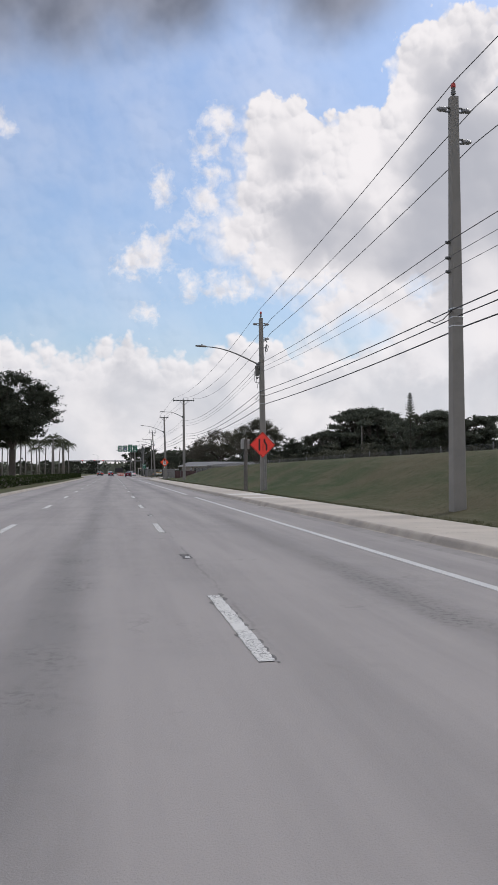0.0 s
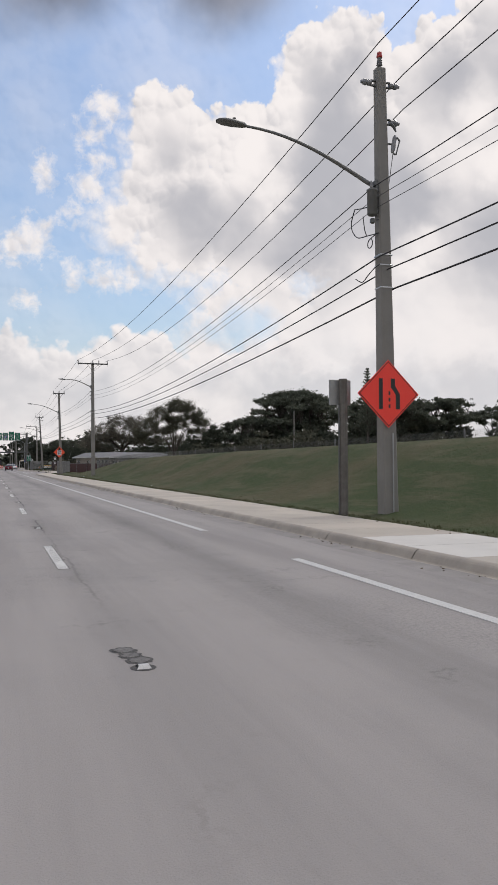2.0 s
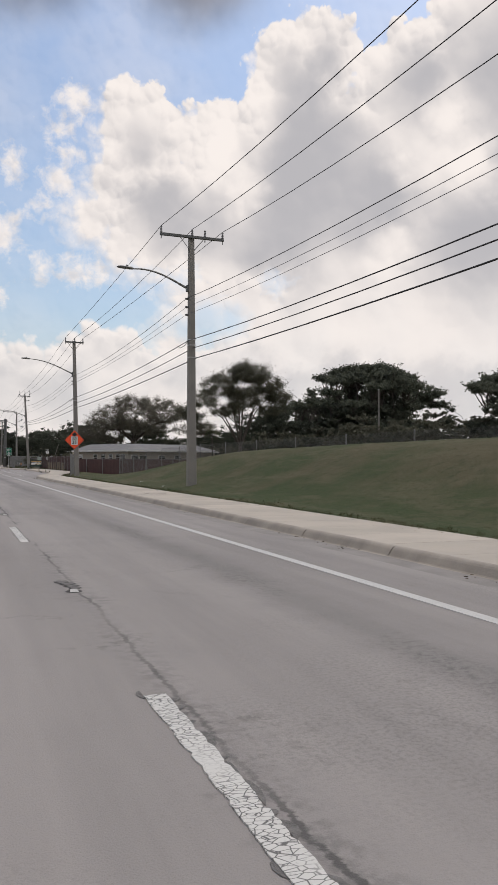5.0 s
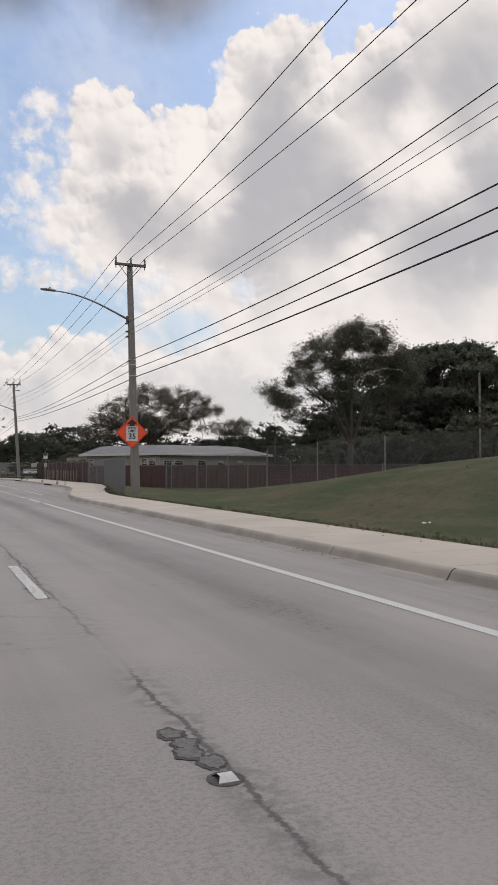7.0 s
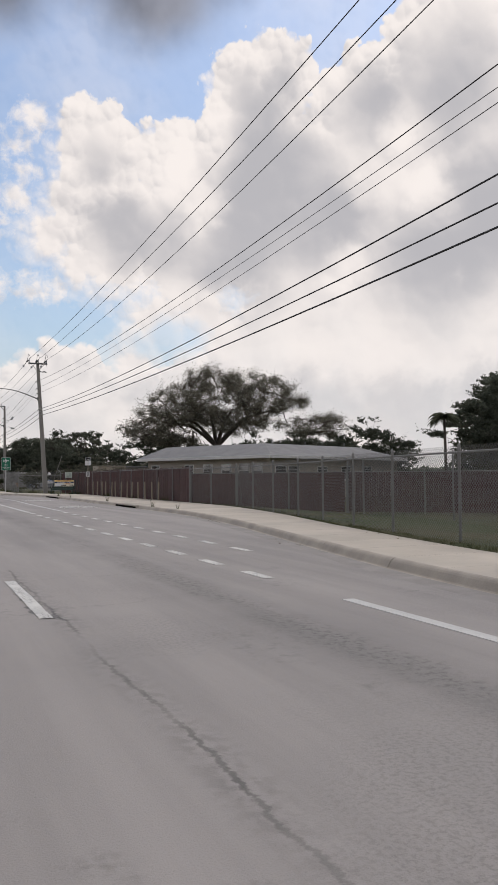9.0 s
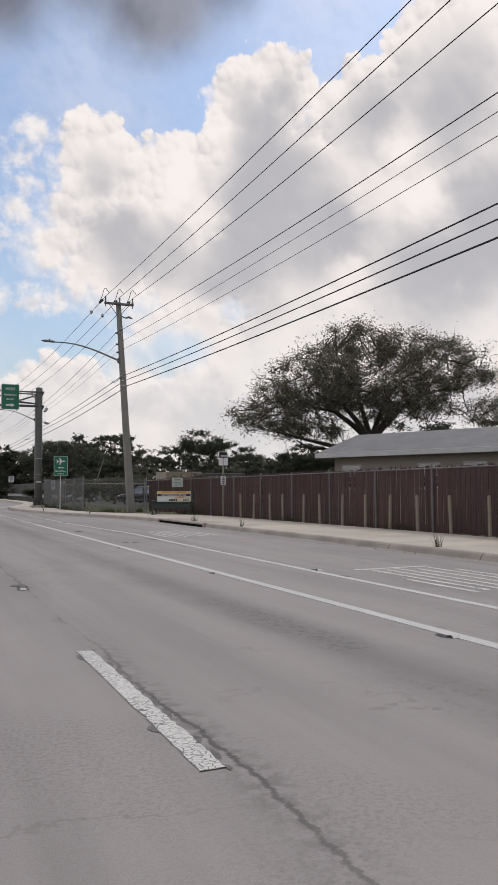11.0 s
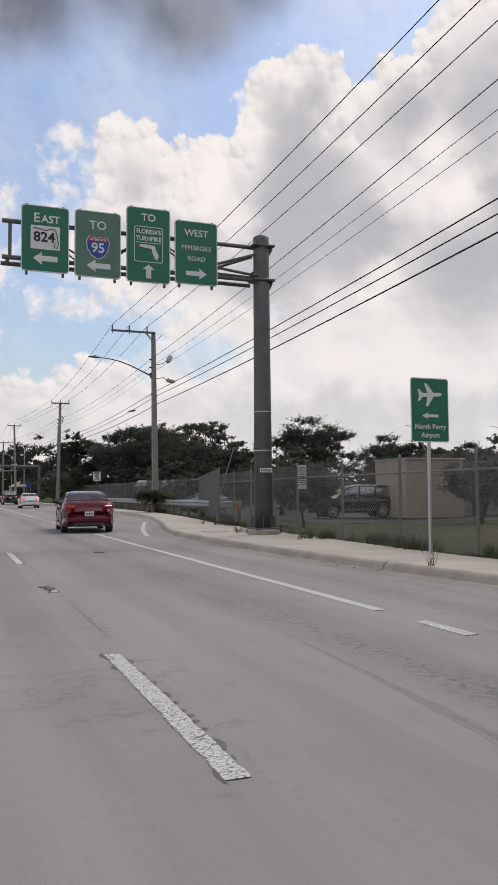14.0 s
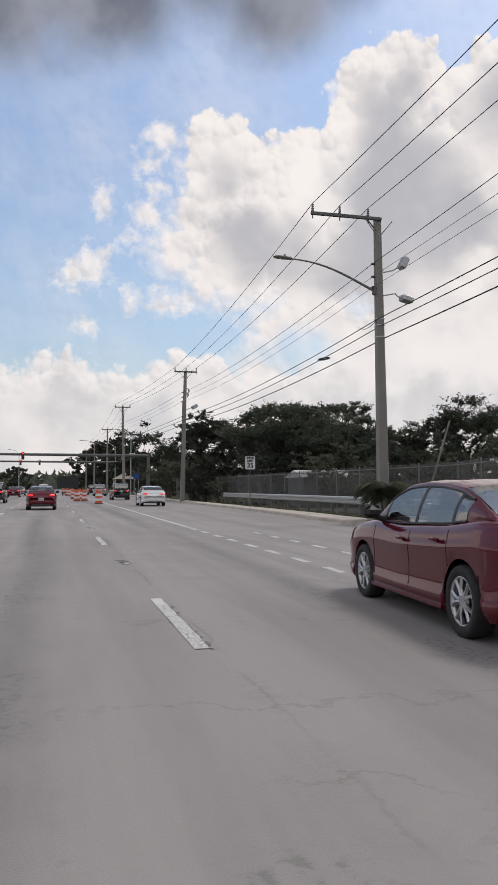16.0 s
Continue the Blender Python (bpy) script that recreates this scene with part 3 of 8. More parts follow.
def lerp(table, x):
    """A value read off a table of (x, value), straight between entries."""
    if x <= table[0][0]:
        return table[0][1]
    for (a, u), (b, v) in zip(table, table[1:]):
        if x <= b:
            return u + (v - u) * (x - a) / (b - a)
    return table[-1][1]


def smooth_lerp(table, x, w=2.0):
    return sum(lerp(table, x + d * w) for d in (-1, -0.5, 0, 0.5, 1)) / 5


def rounded(w, h, r, n=4):
    """The outline of a rectangle with round corners, in x and z, centred."""
    out = []
    for cx, cz, a0 in ((w / 2 - r, h / 2 - r, 0), (-w / 2 + r, h / 2 - r, 90), (-w / 2 + r, -h / 2 + r, 180), (w / 2 - r, -h / 2 + r, 270)):
        out += [(cx + r * math.cos(radians(a0 + 90 * k / n)), cz + r * math.sin(radians(a0 + 90 * k / n))) for k in range(n + 1)]
    return out[::-1]


# ---- ground, road, kerb, pavement ----
KERB_X = [(-400, 5.78), (138, 5.85), (142, 6.1), (147, 7.0), (151, 7.8), (156, 8.7), (161, 9.2), (170, 9.35), (195, 9.3), (199, 8.75), (206, 7.1),
          (211, 6.45), (217, 6.15), (222, 6.15), (225, 6.6), (231, 8.0), (239, 9.5), (247, 10.1), (256, 10.5), (270, 10.75), (900, 10.75)]
BACK_X = [(-400, 8.0), (140, 8.05), (143.5, 8.3), (151, 9.8), (158, 11.5), (165, 12.6), (171, 12.75), (197, 12.6), (201, 10.4), (206, 8.75), (212, 8.45),
          (220, 8.95), (227, 9.3), (234, 10.4), (242, 11.3), (256, 11.9), (900, 12.0)]
LEFT_X = [(-400, -6.25), (180, -6.25), (240, -9.7), (900, -9.7)]


def kerb_x(y):
    return smooth_lerp(KERB_X, y)


def back_x(y):
    return smooth_lerp(BACK_X, y)


def left_x(y):
    return smooth_lerp(LEFT_X, y, 8)


BERM = [(-400, 2.1), (60, 2.15), (100, 2.05), (115, 1.95), (124, 1.7), (131, 1.0), (138, 0.34), (145, 0.12), (152, 0.0), (900, 0.0)]


def ground_z(x, y):
    """The height of the ground on the verge side."""
    d = x - back_x(y)
    s = min(max((d - 0.6) / 7.2, 0), 1)
    h = smooth_lerp(BERM, y, 5) * (s * s * (3 - 2 * s)) * (1.0 if d < 9 else max(0.0, 1 - (d - 9) / 12))
    low = -0.3 * min(max((y - 138) / 12, 0), 1) * min(max((d - 0.5) / 4, 0), 1)
    return 0.13 + h + low * (1 if y < 900 else 0) + 0.03 * noise.noise((x * 0.5, y * 0.5, 0)) * min(max(d, 0), 1)


YS = [-2500, -900, -400, -150] + [-60 + 4 * k for k in range(22)] + [28 + 2.5 * k for k in range(96)] + [268 + 6 * k for k in range(24)] + [430, 480, 560, 700, 1000, 1700, 4000]


def build_ground():
    s, rows = Shape(), []
    for y in YS:
        b, l = back_x(y), left_x(y)
        row = [(-4000, y, 0), (-900, y, 0), (-200, y, 0.1), (-60, y, 0.1), (-30, y, 0.12), (-18, y, 0.14), (l - 3, y, 0.13), (l - 0.2, y, 0.12), (l - 0.1, y, -0.15), (b - 0.12, y, -0.15)]
        for d in (-0.03, 0.25, 0.6, 1.1, 1.7, 2.4, 3.2, 4, 4.8, 5.6, 6.4, 7.2, 8, 9, 10.5, 12.5, 15, 18, 22, 30, 50, 90):
            row.append((b + d, y, ground_z(b + d, y) if d > 0 else 0.13))
        rows.append(row + [(300, y, 0), (1000, y, 0), (4000, y, 0)])
    s.grid(rows)
    ob = part("ground", s, GRASS, smooth=True)
    tagged(ob, "mown grass ground with a low berm beside the road", "ground", kind="structure")


build_ground()


def strip(name, xa, xb, z, mat, y0, y1, step=2.0):
    s, n = Shape(), max(1, int((y1 - y0) / step))
    s.grid([[(xa(y), y, z), (xb(y), y, z)] for y in (y0 + (y1 - y0) * k / n for k in range(n + 1))])
    return s


road = part("road", strip("road", lambda y: left_x(y) + 0.02, lambda y: kerb_x(y) + 0.02, 0.0, ASPHALT, -150, 900), ASPHALT)
tagged(road, "worn pale grey asphalt road with four lanes", "road", kind="structure")


def build_kerb(name, edge, side, y0, y1, label):
    """A kerb with gutter pan: a swept section cut into cast lengths."""
    root = thing(name, label, "kerb", kind="structure")
    prof = [(-0.05, 0.006), (-0.02, 0.008), (0.0, 0.022), (0.03, 0.07), (0.055, 0.108), (0.08, 0.132), (0.11, 0.147), (0.14, 0.152), (0.16, 0.152), (0.16, -0.1)]
    pan = Shape().grid([[(edge(yy) - side * (0.4 + 0.06 * noise.noise((yy * 0.9, side, 0))), yy, 0.0004), (edge(yy) - side * 0.3, yy, 0.003), (edge(yy) - side * 0.02, yy, 0.005)] for yy in (y0 + (y1 - y0) * i / 240 for i in range(241))])
    part("gutter_pan", pan, GUTTER, root, "silted grey gutter pan")
    cut, k = 3.05, 0
    y = y0
    while y < y1:
        long = cut if -20 < y < 300 else 20.0
        e = min(y + long - 0.02, y1)
        n = 3 if long < 10 else 4
        s = Shape()
        s.grid([[(edge(yy) + side * a, yy, z) for a, z in prof] for yy in (y + (e - y) * i / n for i in range(n + 1))])
        part("kerb_length", s, KERB, root)
        y += long


build_kerb("kerb_right", kerb_x, 1, -60, 420, "stained concrete kerb and gutter along the verge")
build_kerb("kerb_left", left_x, -1, -60, 420, "concrete kerb along the grassed median")


def build_pavement():
    root = thing("pavement", "pale concrete pavement slabs along the kerb", "pavement", kind="structure")
    y = -40.0
    while y < 420:
        long = 1.52 if -10 < y < 290 else 12.0
        e, n = y + long - (0.016 if int((y + 40) / 1.52) % 3 == 0 else 0.007), 2
        mat = NEW_CONCRETE if 32.6 < y < 34.3 or 37.4 < y < 40.2 else WALKWAY
        s = Shape()
        rows = []
        for i in range(n + 1):
            yy = y + (e - y) * i / n
            a, b = kerb_x(yy) + 0.163, back_x(yy)
            rows.append([(a, yy, 0.06), (a, yy, 0.147), (a + 0.02, yy, 0.15), (b - 0.02, yy, 0.155), (b, yy, 0.148), (b, yy, 0.0)])
        s.grid(rows)
        part("slab", s, mat, root)
        y += long
    bed = Shape().grid([[(kerb_x(yy) + 0.17, yy, 0.125), (back_x(yy) - 0.01, yy, 0.125)] for yy in (-40 + 2 * k for k in range(231))])
    part("joint_bed", bed, JOINT, root)


build_pavement()

# ---- lane markings ----


def worn_dash(y0, x, w=0.15, long=3.05):
    """A thick dash with chipped edges, crumbling asphalt showing along its far side."""
    rnd = random.Random(int(y0 * 10))
    rows, n = [], 90
    a = b = 0.004
    for k in range(n + 1):
        y = y0 + long * k / n
        a, b = ((0.5 * q + 0.5 * rnd.uniform(0, 0.012)) if rnd.random() < 0.82 else rnd.uniform(0.008, 0.028) for q in (a, b))
        rows.append([(x - w / 2 + a, y, 0.0), (x - w / 2 + a, y, 0.007), (x + w / 2 - b, y, 0.007), (x + w / 2 - b, y, 0.0)])
    ob = tagged(part("lane_dash", Shape().grid(rows), WHITE_PAINT), "crazed white thermoplastic lane dash", "road marking", "lane dashes")
    rim = Shape()
    y = y0 - 0.05
    while y < y0 + long:
        l, e = rnd.uniform(0.04, 0.3), rnd.uniform(0.006, 0.05)
        sg = 1 if rnd.random() < 0.8 else -1
        m = x + sg * (w / 2 - 0.01)
        rim.face((m, y, 0.0032), (m + sg * (0.01 + e * 0.5), y + l * 0.2, 0.0032), (m + sg * (0.01 + e), y + l * 0.55, 0.0032), (m + sg * (0.01 + e * 0.6), y + l * 0.85, 0.0032), (m, y + l, 0.0032))
        y += l + rnd.uniform(0, 0.12)
    tagged(part("dark_edge", rim, CRUMBLE, ob, "dark crumbled asphalt along the dash"), kind="stuff")


def marking(y0, y1, x, w, mat=None, name="lane_dash", label="crazed white thermoplastic lane dash", group="lane dashes"):
    s, n = Shape(), max(1, int((y1 - y0) / 3))
    xs = x if callable(x) else (lambda y: x)
    s.grid([[(xs(y) - w / 2, y, 0.0), (xs(y) - w / 2, y, 0.006), (xs(y) + w / 2, y, 0.006), (xs(y) + w / 2, y, 0.0)] for y in (y0 + (y1 - y0) * k / n for k in range(n + 1))])
    ob = part(name, s, mat or WHITE_PAINT)
    return tagged(ob, label, "road marking", group)


DASHES = [3.68 + 12.192 * k for k in range(-1, 11)] + [141.2] + [153.56 + 12.192 * k for k in range(0, 22)]
for y in DASHES:
    worn_dash(y, 1.03)
for k in range(-1, 40):
    marking(1.2 + 12.192 * k + 3, 1.2 + 12.192 * k + 6.05, -2.6, 0.15)
for k in range(19, 40):
    marking(1.2 + 12.192 * k + 3, 1.2 + 12.192 * k + 6.05, -6.2, 0.15)


def line(y0, y1, x, label="long white edge line", w=0.15):
    return marking(y0, y1, x, w, EDGE_PAINT, "edge_line", label, "edge lines")


line(-60, 40.3, 4.31), line(45.4, 136.5, 4.31), line(137.6, 141, 4.29)
for k in range(13):
    marking(143.05 + 1.83 * k, 143.9 + 1.83 * k, 4.28, 0.16, WHITE_PAINT, "line_dot", "short worn white dotted line", "line dots")
for k in range(11):
    marking(146.83 + 1.83 * k, 147.65 + 1.83 * k, 5.62, 0.15, WHITE_PAINT, "line_dot", "short worn white dotted line", "line dots")
line(166.4, 195.0, 4.28), line(166.75, 194.9, lambda y: lerp([(166, 5.72), (172, 5.74), (180, 5.85), (186, 6.0), (194, 5.6), (197, 5.45)], y), w=0.13)
for y in (195.87, 197.5, 199.15, 201.1, 203.0, 204.95):
    marking(y, y + 0.85, 4.28, 0.15, WHITE_PAINT, "line_dot", "short worn white dotted line", "line dots")
for y in (195.75, 197.37, 199.04, 201.0, 202.9, 204.65):
    marking(y, y + 0.85, 5.56, 0.14, WHITE_PAINT, "line_dot", "short worn white dotted line", "line dots")
line(206.6, 225.0, 4.28)
for k in range(11):
    marking(226.4 + 1.83 * k, 227.3 + 1.83 * k, 4.28, 0.15, WHITE_PAINT, "line_dot", "short worn white dotted line", "line dots")
for k in range(8):
    marking(229.4 + 1.83 * k, 230.2 + 1.83 * k, 5.7, 0.14, WHITE_PAINT, "line_dot", "short worn white dotted line", "line dots")
line(222.6, 234.5, lambda y: lerp([(222, 5.35), (226, 6.1), (231, 7.3), (235, 8.3)], y), "slanting white edge line at the widening")
line(246.1, 420, 4.3)
# worn lettering on the bus bay, long bars that cannot be read
for y0 in (170.4, 183.6):
    bay = thing("bay_marking", "worn white pavement lettering in the bus bay", "road marking", group="bay lettering")
    for x, a, b in ((6.45, 0, 1.6), (6.7, 0.1, 3.0), (6.95, 0.0, 2.9), (7.2, 0.2, 3.0), (7.5, 0.0, 2.8), (7.8, 0.3, 2.9), (8.05, 0.1, 2.5)):
        part("bar", Shape().box((x, y0 + a + (b - a) / 2, 0.003), (0.09, b - a, 0.006)), WHITE_PAINT, bay)
    part("bar", Shape().box((7.2, y0 + 3.1, 0.003), (1.5, 0.14, 0.006)), WHITE_PAINT, bay)

# raised reflectors in the lane line, each behind old dark glue patches
for k, y in enumerate([d + (6.9 if d < 130 else 7.5) for d in DASHES]):
    r = thing("road_reflector", "white raised road reflector on a dark tar patch", "road reflector", (1.1, y, 0.0), "road reflectors")
    part("reflector_body", Shape().grid([[(-0.05, -0.05, 0.004), (-0.035, -0.02, 0.024), (-0.035, 0.02, 0.024), (-0.05, 0.05, 0.004)], [(0.05, -0.05, 0.004), (0.035, -0.02, 0.024), (0.035, 0.02, 0.024), (0.05, 0.05, 0.004)]]), EDGE_PAINT, r)
    rnd = random.Random(k)
    sh = Shape()
    inner = Shape()
    for j in range(rnd.choice((3, 4, 4))):
        cx, cy = rnd.uniform(-0.04, 0.05) - 0.02 * j, 0.22 + 0.15 * j + rnd.uniform(-0.02, 0.02)
        w, l, f, g = rnd.uniform(0.075, 0.1), rnd.uniform(0.1, 0.12), 1.0, 0.8
        ring, core = [], []
        for i in range(26):
            f = 0.35 * f + 0.65 * rnd.uniform(0.66, 1.16)
            g = 0.5 * g + 0.5 * rnd.uniform(0.55, 0.92)
            c, d = math.cos(i * 0.2417), math.sin(i * 0.2417)
            ring.append((cx + w * f * c, cy + l * f * d, 0.0035 + 0.0004 * j))
            core.append((cx + w * f * g * c, cy + l * f * g * d, 0.0052 + 0.0004 * j))
        sh.face(*ring)
        inner.face(*core)
    part("tar_core", inner, CRUMBLE, r)
    part("tar_base", Shape().tube([(0, 0, 0.002), (0, 0, 0.0045)], [0.09, 0.085], 12), TAR, r)
    part("tar_patch", sh, TAR, r)

# reflectors and old glue patches along the bay's lines
for k, (x, y, lens) in enumerate(((4.2, 161.9, 1), (4.2, 168.0, 1), (4.2, 174.0, 1), (4.18, 180.1, 1), (4.2, 187.8, 1), (4.2, 193.6, 1), (5.82, 172.65, 0), (5.9, 173.7, 1), (5.88, 178.1, 0), (5.88, 179.9, 1), (5.76, 182.7, 0), (5.8, 183.4, 0), (5.8, 186.6, 0), (5.76, 187.5, 1), (5.76, 188.5, 0), (4.75, 181.85, 0), (5.0, 181.8, 0))):
    r = thing("road_reflector" if lens else "glue_patch", "small reflector on a dark patch beside the line" if lens else "ragged dark glue patch beside the line", "road reflector" if lens else "road patch", (x, y, 0.0), "bay reflectors" if lens else "glue patches")
    if lens:
        part("reflector_body", Shape().grid([[(-0.05, -0.05, 0.004), (-0.035, -0.02, 0.024), (-0.035, 0.02, 0.024), (-0.05, 0.05, 0.004)], [(0.05, -0.05, 0.004), (0.035, -0.02, 0.024), (0.035, 0.02, 0.024), (0.05, 0.05, 0.004)]]), EDGE_PAINT, r)
    rnd = random.Random(50 + k)
    sh, f, ring = Shape(), 1.0, []
    for i in range(22):
        f = 0.5 * f + 0.5 * rnd.uniform(0.5, 1.3)
        ring.append((0.09 * f * math.cos(i * 0.2856), 0.09 + 0.13 * f * math.sin(i * 0.2856), 0.0035))
    sh.face(*ring)
    part("tar_patch", sh, TAR, r)

# tyre marks curving out of the bay
for k, track in enumerate(([(184.0, 2.16), (191.0, 2.14), (193.0, 2.11), (194.7, 2.16), (197.0, 2.23), (200.9, 2.42), (205.0, 2.75)], [(184.0, 3.84), (191.9, 3.83), (195.4, 3.86), (197.6, 3.88), (200.0, 4.09), (202.8, 4.33), (206.0, 4.75)])):
    m = thing("tyre_mark", "faint dark tyre mark curving over the asphalt", "tyre mark", group="tyre marks")
    rnd = random.Random(90 + k)
    for nm, half, z, mat in (("scuff", 0.1, 0.0012, TYREMARK), ("core", 0.05, 0.002, TYRECORE)):
        rows = []
        for i in range(89):
            y = 189.0 + 0.19 * i
            c, w = smooth_lerp(track, y), half * rnd.uniform(0.7, 1.15) * min(1.0, 0.04 + i / 26, 0.04 + (88 - i) / 26)
            rows.append([(c - w, y, z), (c + w, y, z)])
        part(nm, Shape().grid(rows), mat, m)

# ---- utility poles and wires ----


def square_pole(root, h, w0, w1, lean=(0, 0), mat=None):
    """A tapered square concrete pole with chamfered corners."""
    s, rows = Shape(), []
    for k in range(7):
        f = k / 6
        w, c = (w0 + (w1 - w0) * f) / 2, 0.03
        ring = [(-w + c, -w), (w - c, -w), (w, -w + c), (w, w - c), (w - c, w), (-w + c, w), (-w, w - c), (-w, -w + c)]
        rows.append([(x + lean[0] * f, y + lean[1] * f, -0.4 + (h + 0.4) * f) for x, y in ring])
    s.grid(rows, True)
    s.f.append(tuple(range(48, 56)))
    return part("shaft", s, mat or POLE, root)


def insulator(root, p, way=(0, 0, 1), long=0.3, mat=None, r=0.065, label=""):
    """A ribbed post insulator standing on p."""
    p, d = Vector(p), Vector(way).normalized()
    pts, rad = [], []
    for k in range(9):
        pts.append(p + d * long * k / 8)
        rad.append(r * (1.0 if k % 2 else 0.62) * (1 - 0.25 * k / 8))
    return part("insulator", Shape().tube(pts, rad, 8), mat or PORCELAIN, root, label)


def lamp_arm(root, z, base, tip, w=0.0):
    """A tapered bracket arm with a flat street light head, from the pole to tip, in the pole's own axes."""
    b, t = Vector(base), Vector(tip)
    pts = []
    for k in range(11):
        f = k / 10
        p = b.lerp(t, f)
        p.z += 0.15 * math.sin(f * math.pi) + 0.5 * f * f * (1 - f)
        pts.append(p)
    part("lamp_arm", Shape().tube(pts, [0.055 - 0.025 * k / 10 for k in range(11)], 8), ARMSTEEL, root)
    part("clamp", Shape().box(b, (0.12, 0.2, 0.3), bevel=0.02), DARKSTEEL, root)
    d = (t - b).normalized()
    s = Shape()
    rows = []
    for f, wd, ht in ((0.0, 0.05, 0.05), (0.06, 0.09, 0.08), (0.3, 0.16, 0.085), (0.55, 0.17, 0.07), (0.68, 0.12, 0.045), (0.72, 0.05, 0.02)):
        c = t + Vector((d.x, d.y, 0.04)).normalized() * f
        side = Vector((-d.y, d.x, 0)).normalized()
        rows.append([c + side * wd * math.cos(a) + Vector((0, 0, ht * (math.sin(a) if math.sin(a) > 0 else 0.55 * math.sin(a)))) for a in (2 * math.pi * j / 10 for j in range(10))])
    s.grid(rows, True)
    part("lamp_head", s, ARMSTEEL, root, "grey flat street light head", True)
    part("photocell", Shape().tube([t + Vector((d.x * 0.3, d.y * 0.3, 0.07)), t + Vector((d.x * 0.3, d.y * 0.3, 0.15))], 0.04, 8), DARKSTEEL, root)


def bands(root, zs, lean, h, w):
    for z in zs:
        f = z / h
        part("band", Shape().box((lean[0] * f, lean[1] * f, z), (w, w, 0.035), bevel=0.006), ALU, root)


def crossarm(root, z, x0, x1, pins, off=(0, 0), y=-0.17):
    part("crossarm", Shape().box(((x0 + x1) / 2 + off[0], y + off[1], z), (x1 - x0, 0.1, 0.13), bevel=0.015), DARKSTEEL, root)
    for x in pins:
        insulator(root, (x + off[0], y + off[1], z + 0.06))
        part("pin", Shape().tube([(x + off[0], y + off[1], z - 0.2), (x + off[0], y + off[1], z + 0.08)], 0.022, 6), DARKSTEEL, root)
    for sgn in (-1, 1):
        part("brace", Shape().tube([(off[0] + sgn * 0.55, y + off[1] + 0.02, z - 0.05), (off[0] + sgn * 0.1, y + off[1] + 0.05, z - 0.6)], 0.016, 6), DARKSTEEL, root)


def clevises(root, zs, lean, h, half):
    for z in zs:
        f = z / h
        c = Vector((lean[0] * f - half - 0.05, lean[1] * f, z))
        part("clevis", Shape().tube([c + Vector((0.06, 0, 0)), c, c + Vector((-0.09, 0, 0))], [0.03, 0.055, 0.04], 8), DARKSTEEL, root)


# (x, y, height, lean at the top)
POLES = {"a": (9.6, -34, 11.8, (0, 0)), "b": (9.62, 19.2, 12.1, (0.03, 0)), "c": (9.32, 46.8, 10.98, (-0.16, 0)), "d": (9.92, 109.5, 11.5, (-0.1, 0)),
         "e": (9.53, 142.5, 11.35, (-0.36, 0)), "f": (10.88, 204.5, 11.6, (-0.78, 0)), "g": (12.02, 247.8, 11.55, (-0.14, 0)), "h": (10.9, 287.8, 11.4, (0.25, 0)),
         "i": (9.1, 322.8, 11.7, (-0.3, 0)), "j": (9.6, 362, 11.6, (0, 0)), "k": (9.6, 404, 11.6, (0, 0)), "l": (9.6, 446, 11.6, (0, 0))}
LABELS = {"b": "square concrete utility pole with side insulators", "c": "square concrete utility pole with lamp arm and transformer",
          "f": "leaning square concrete utility pole with dead-end crossarm"}
poles = {}
for key, (x, y, h, lean) in POLES.items():
    r = poles[key] = thing("utility_pole", LABELS.get(key, "square concrete utility pole with crossarm and lamp arm"), "utility pole", (x, y, 0.12), "utility poles")
    square_pole(r, h, 0.40, 0.24, lean)
# wires: per pole, the three primaries, then neutral and two thin conductors, then three low cables; each x, y offset and height above the road
HOLD = {}


def at_pole(key, dx, z):
    x, y, h, lean = POLES[key]
    f = z / h
    return Vector((x + lean[0] * f + dx, y + lean[1] * f, z))


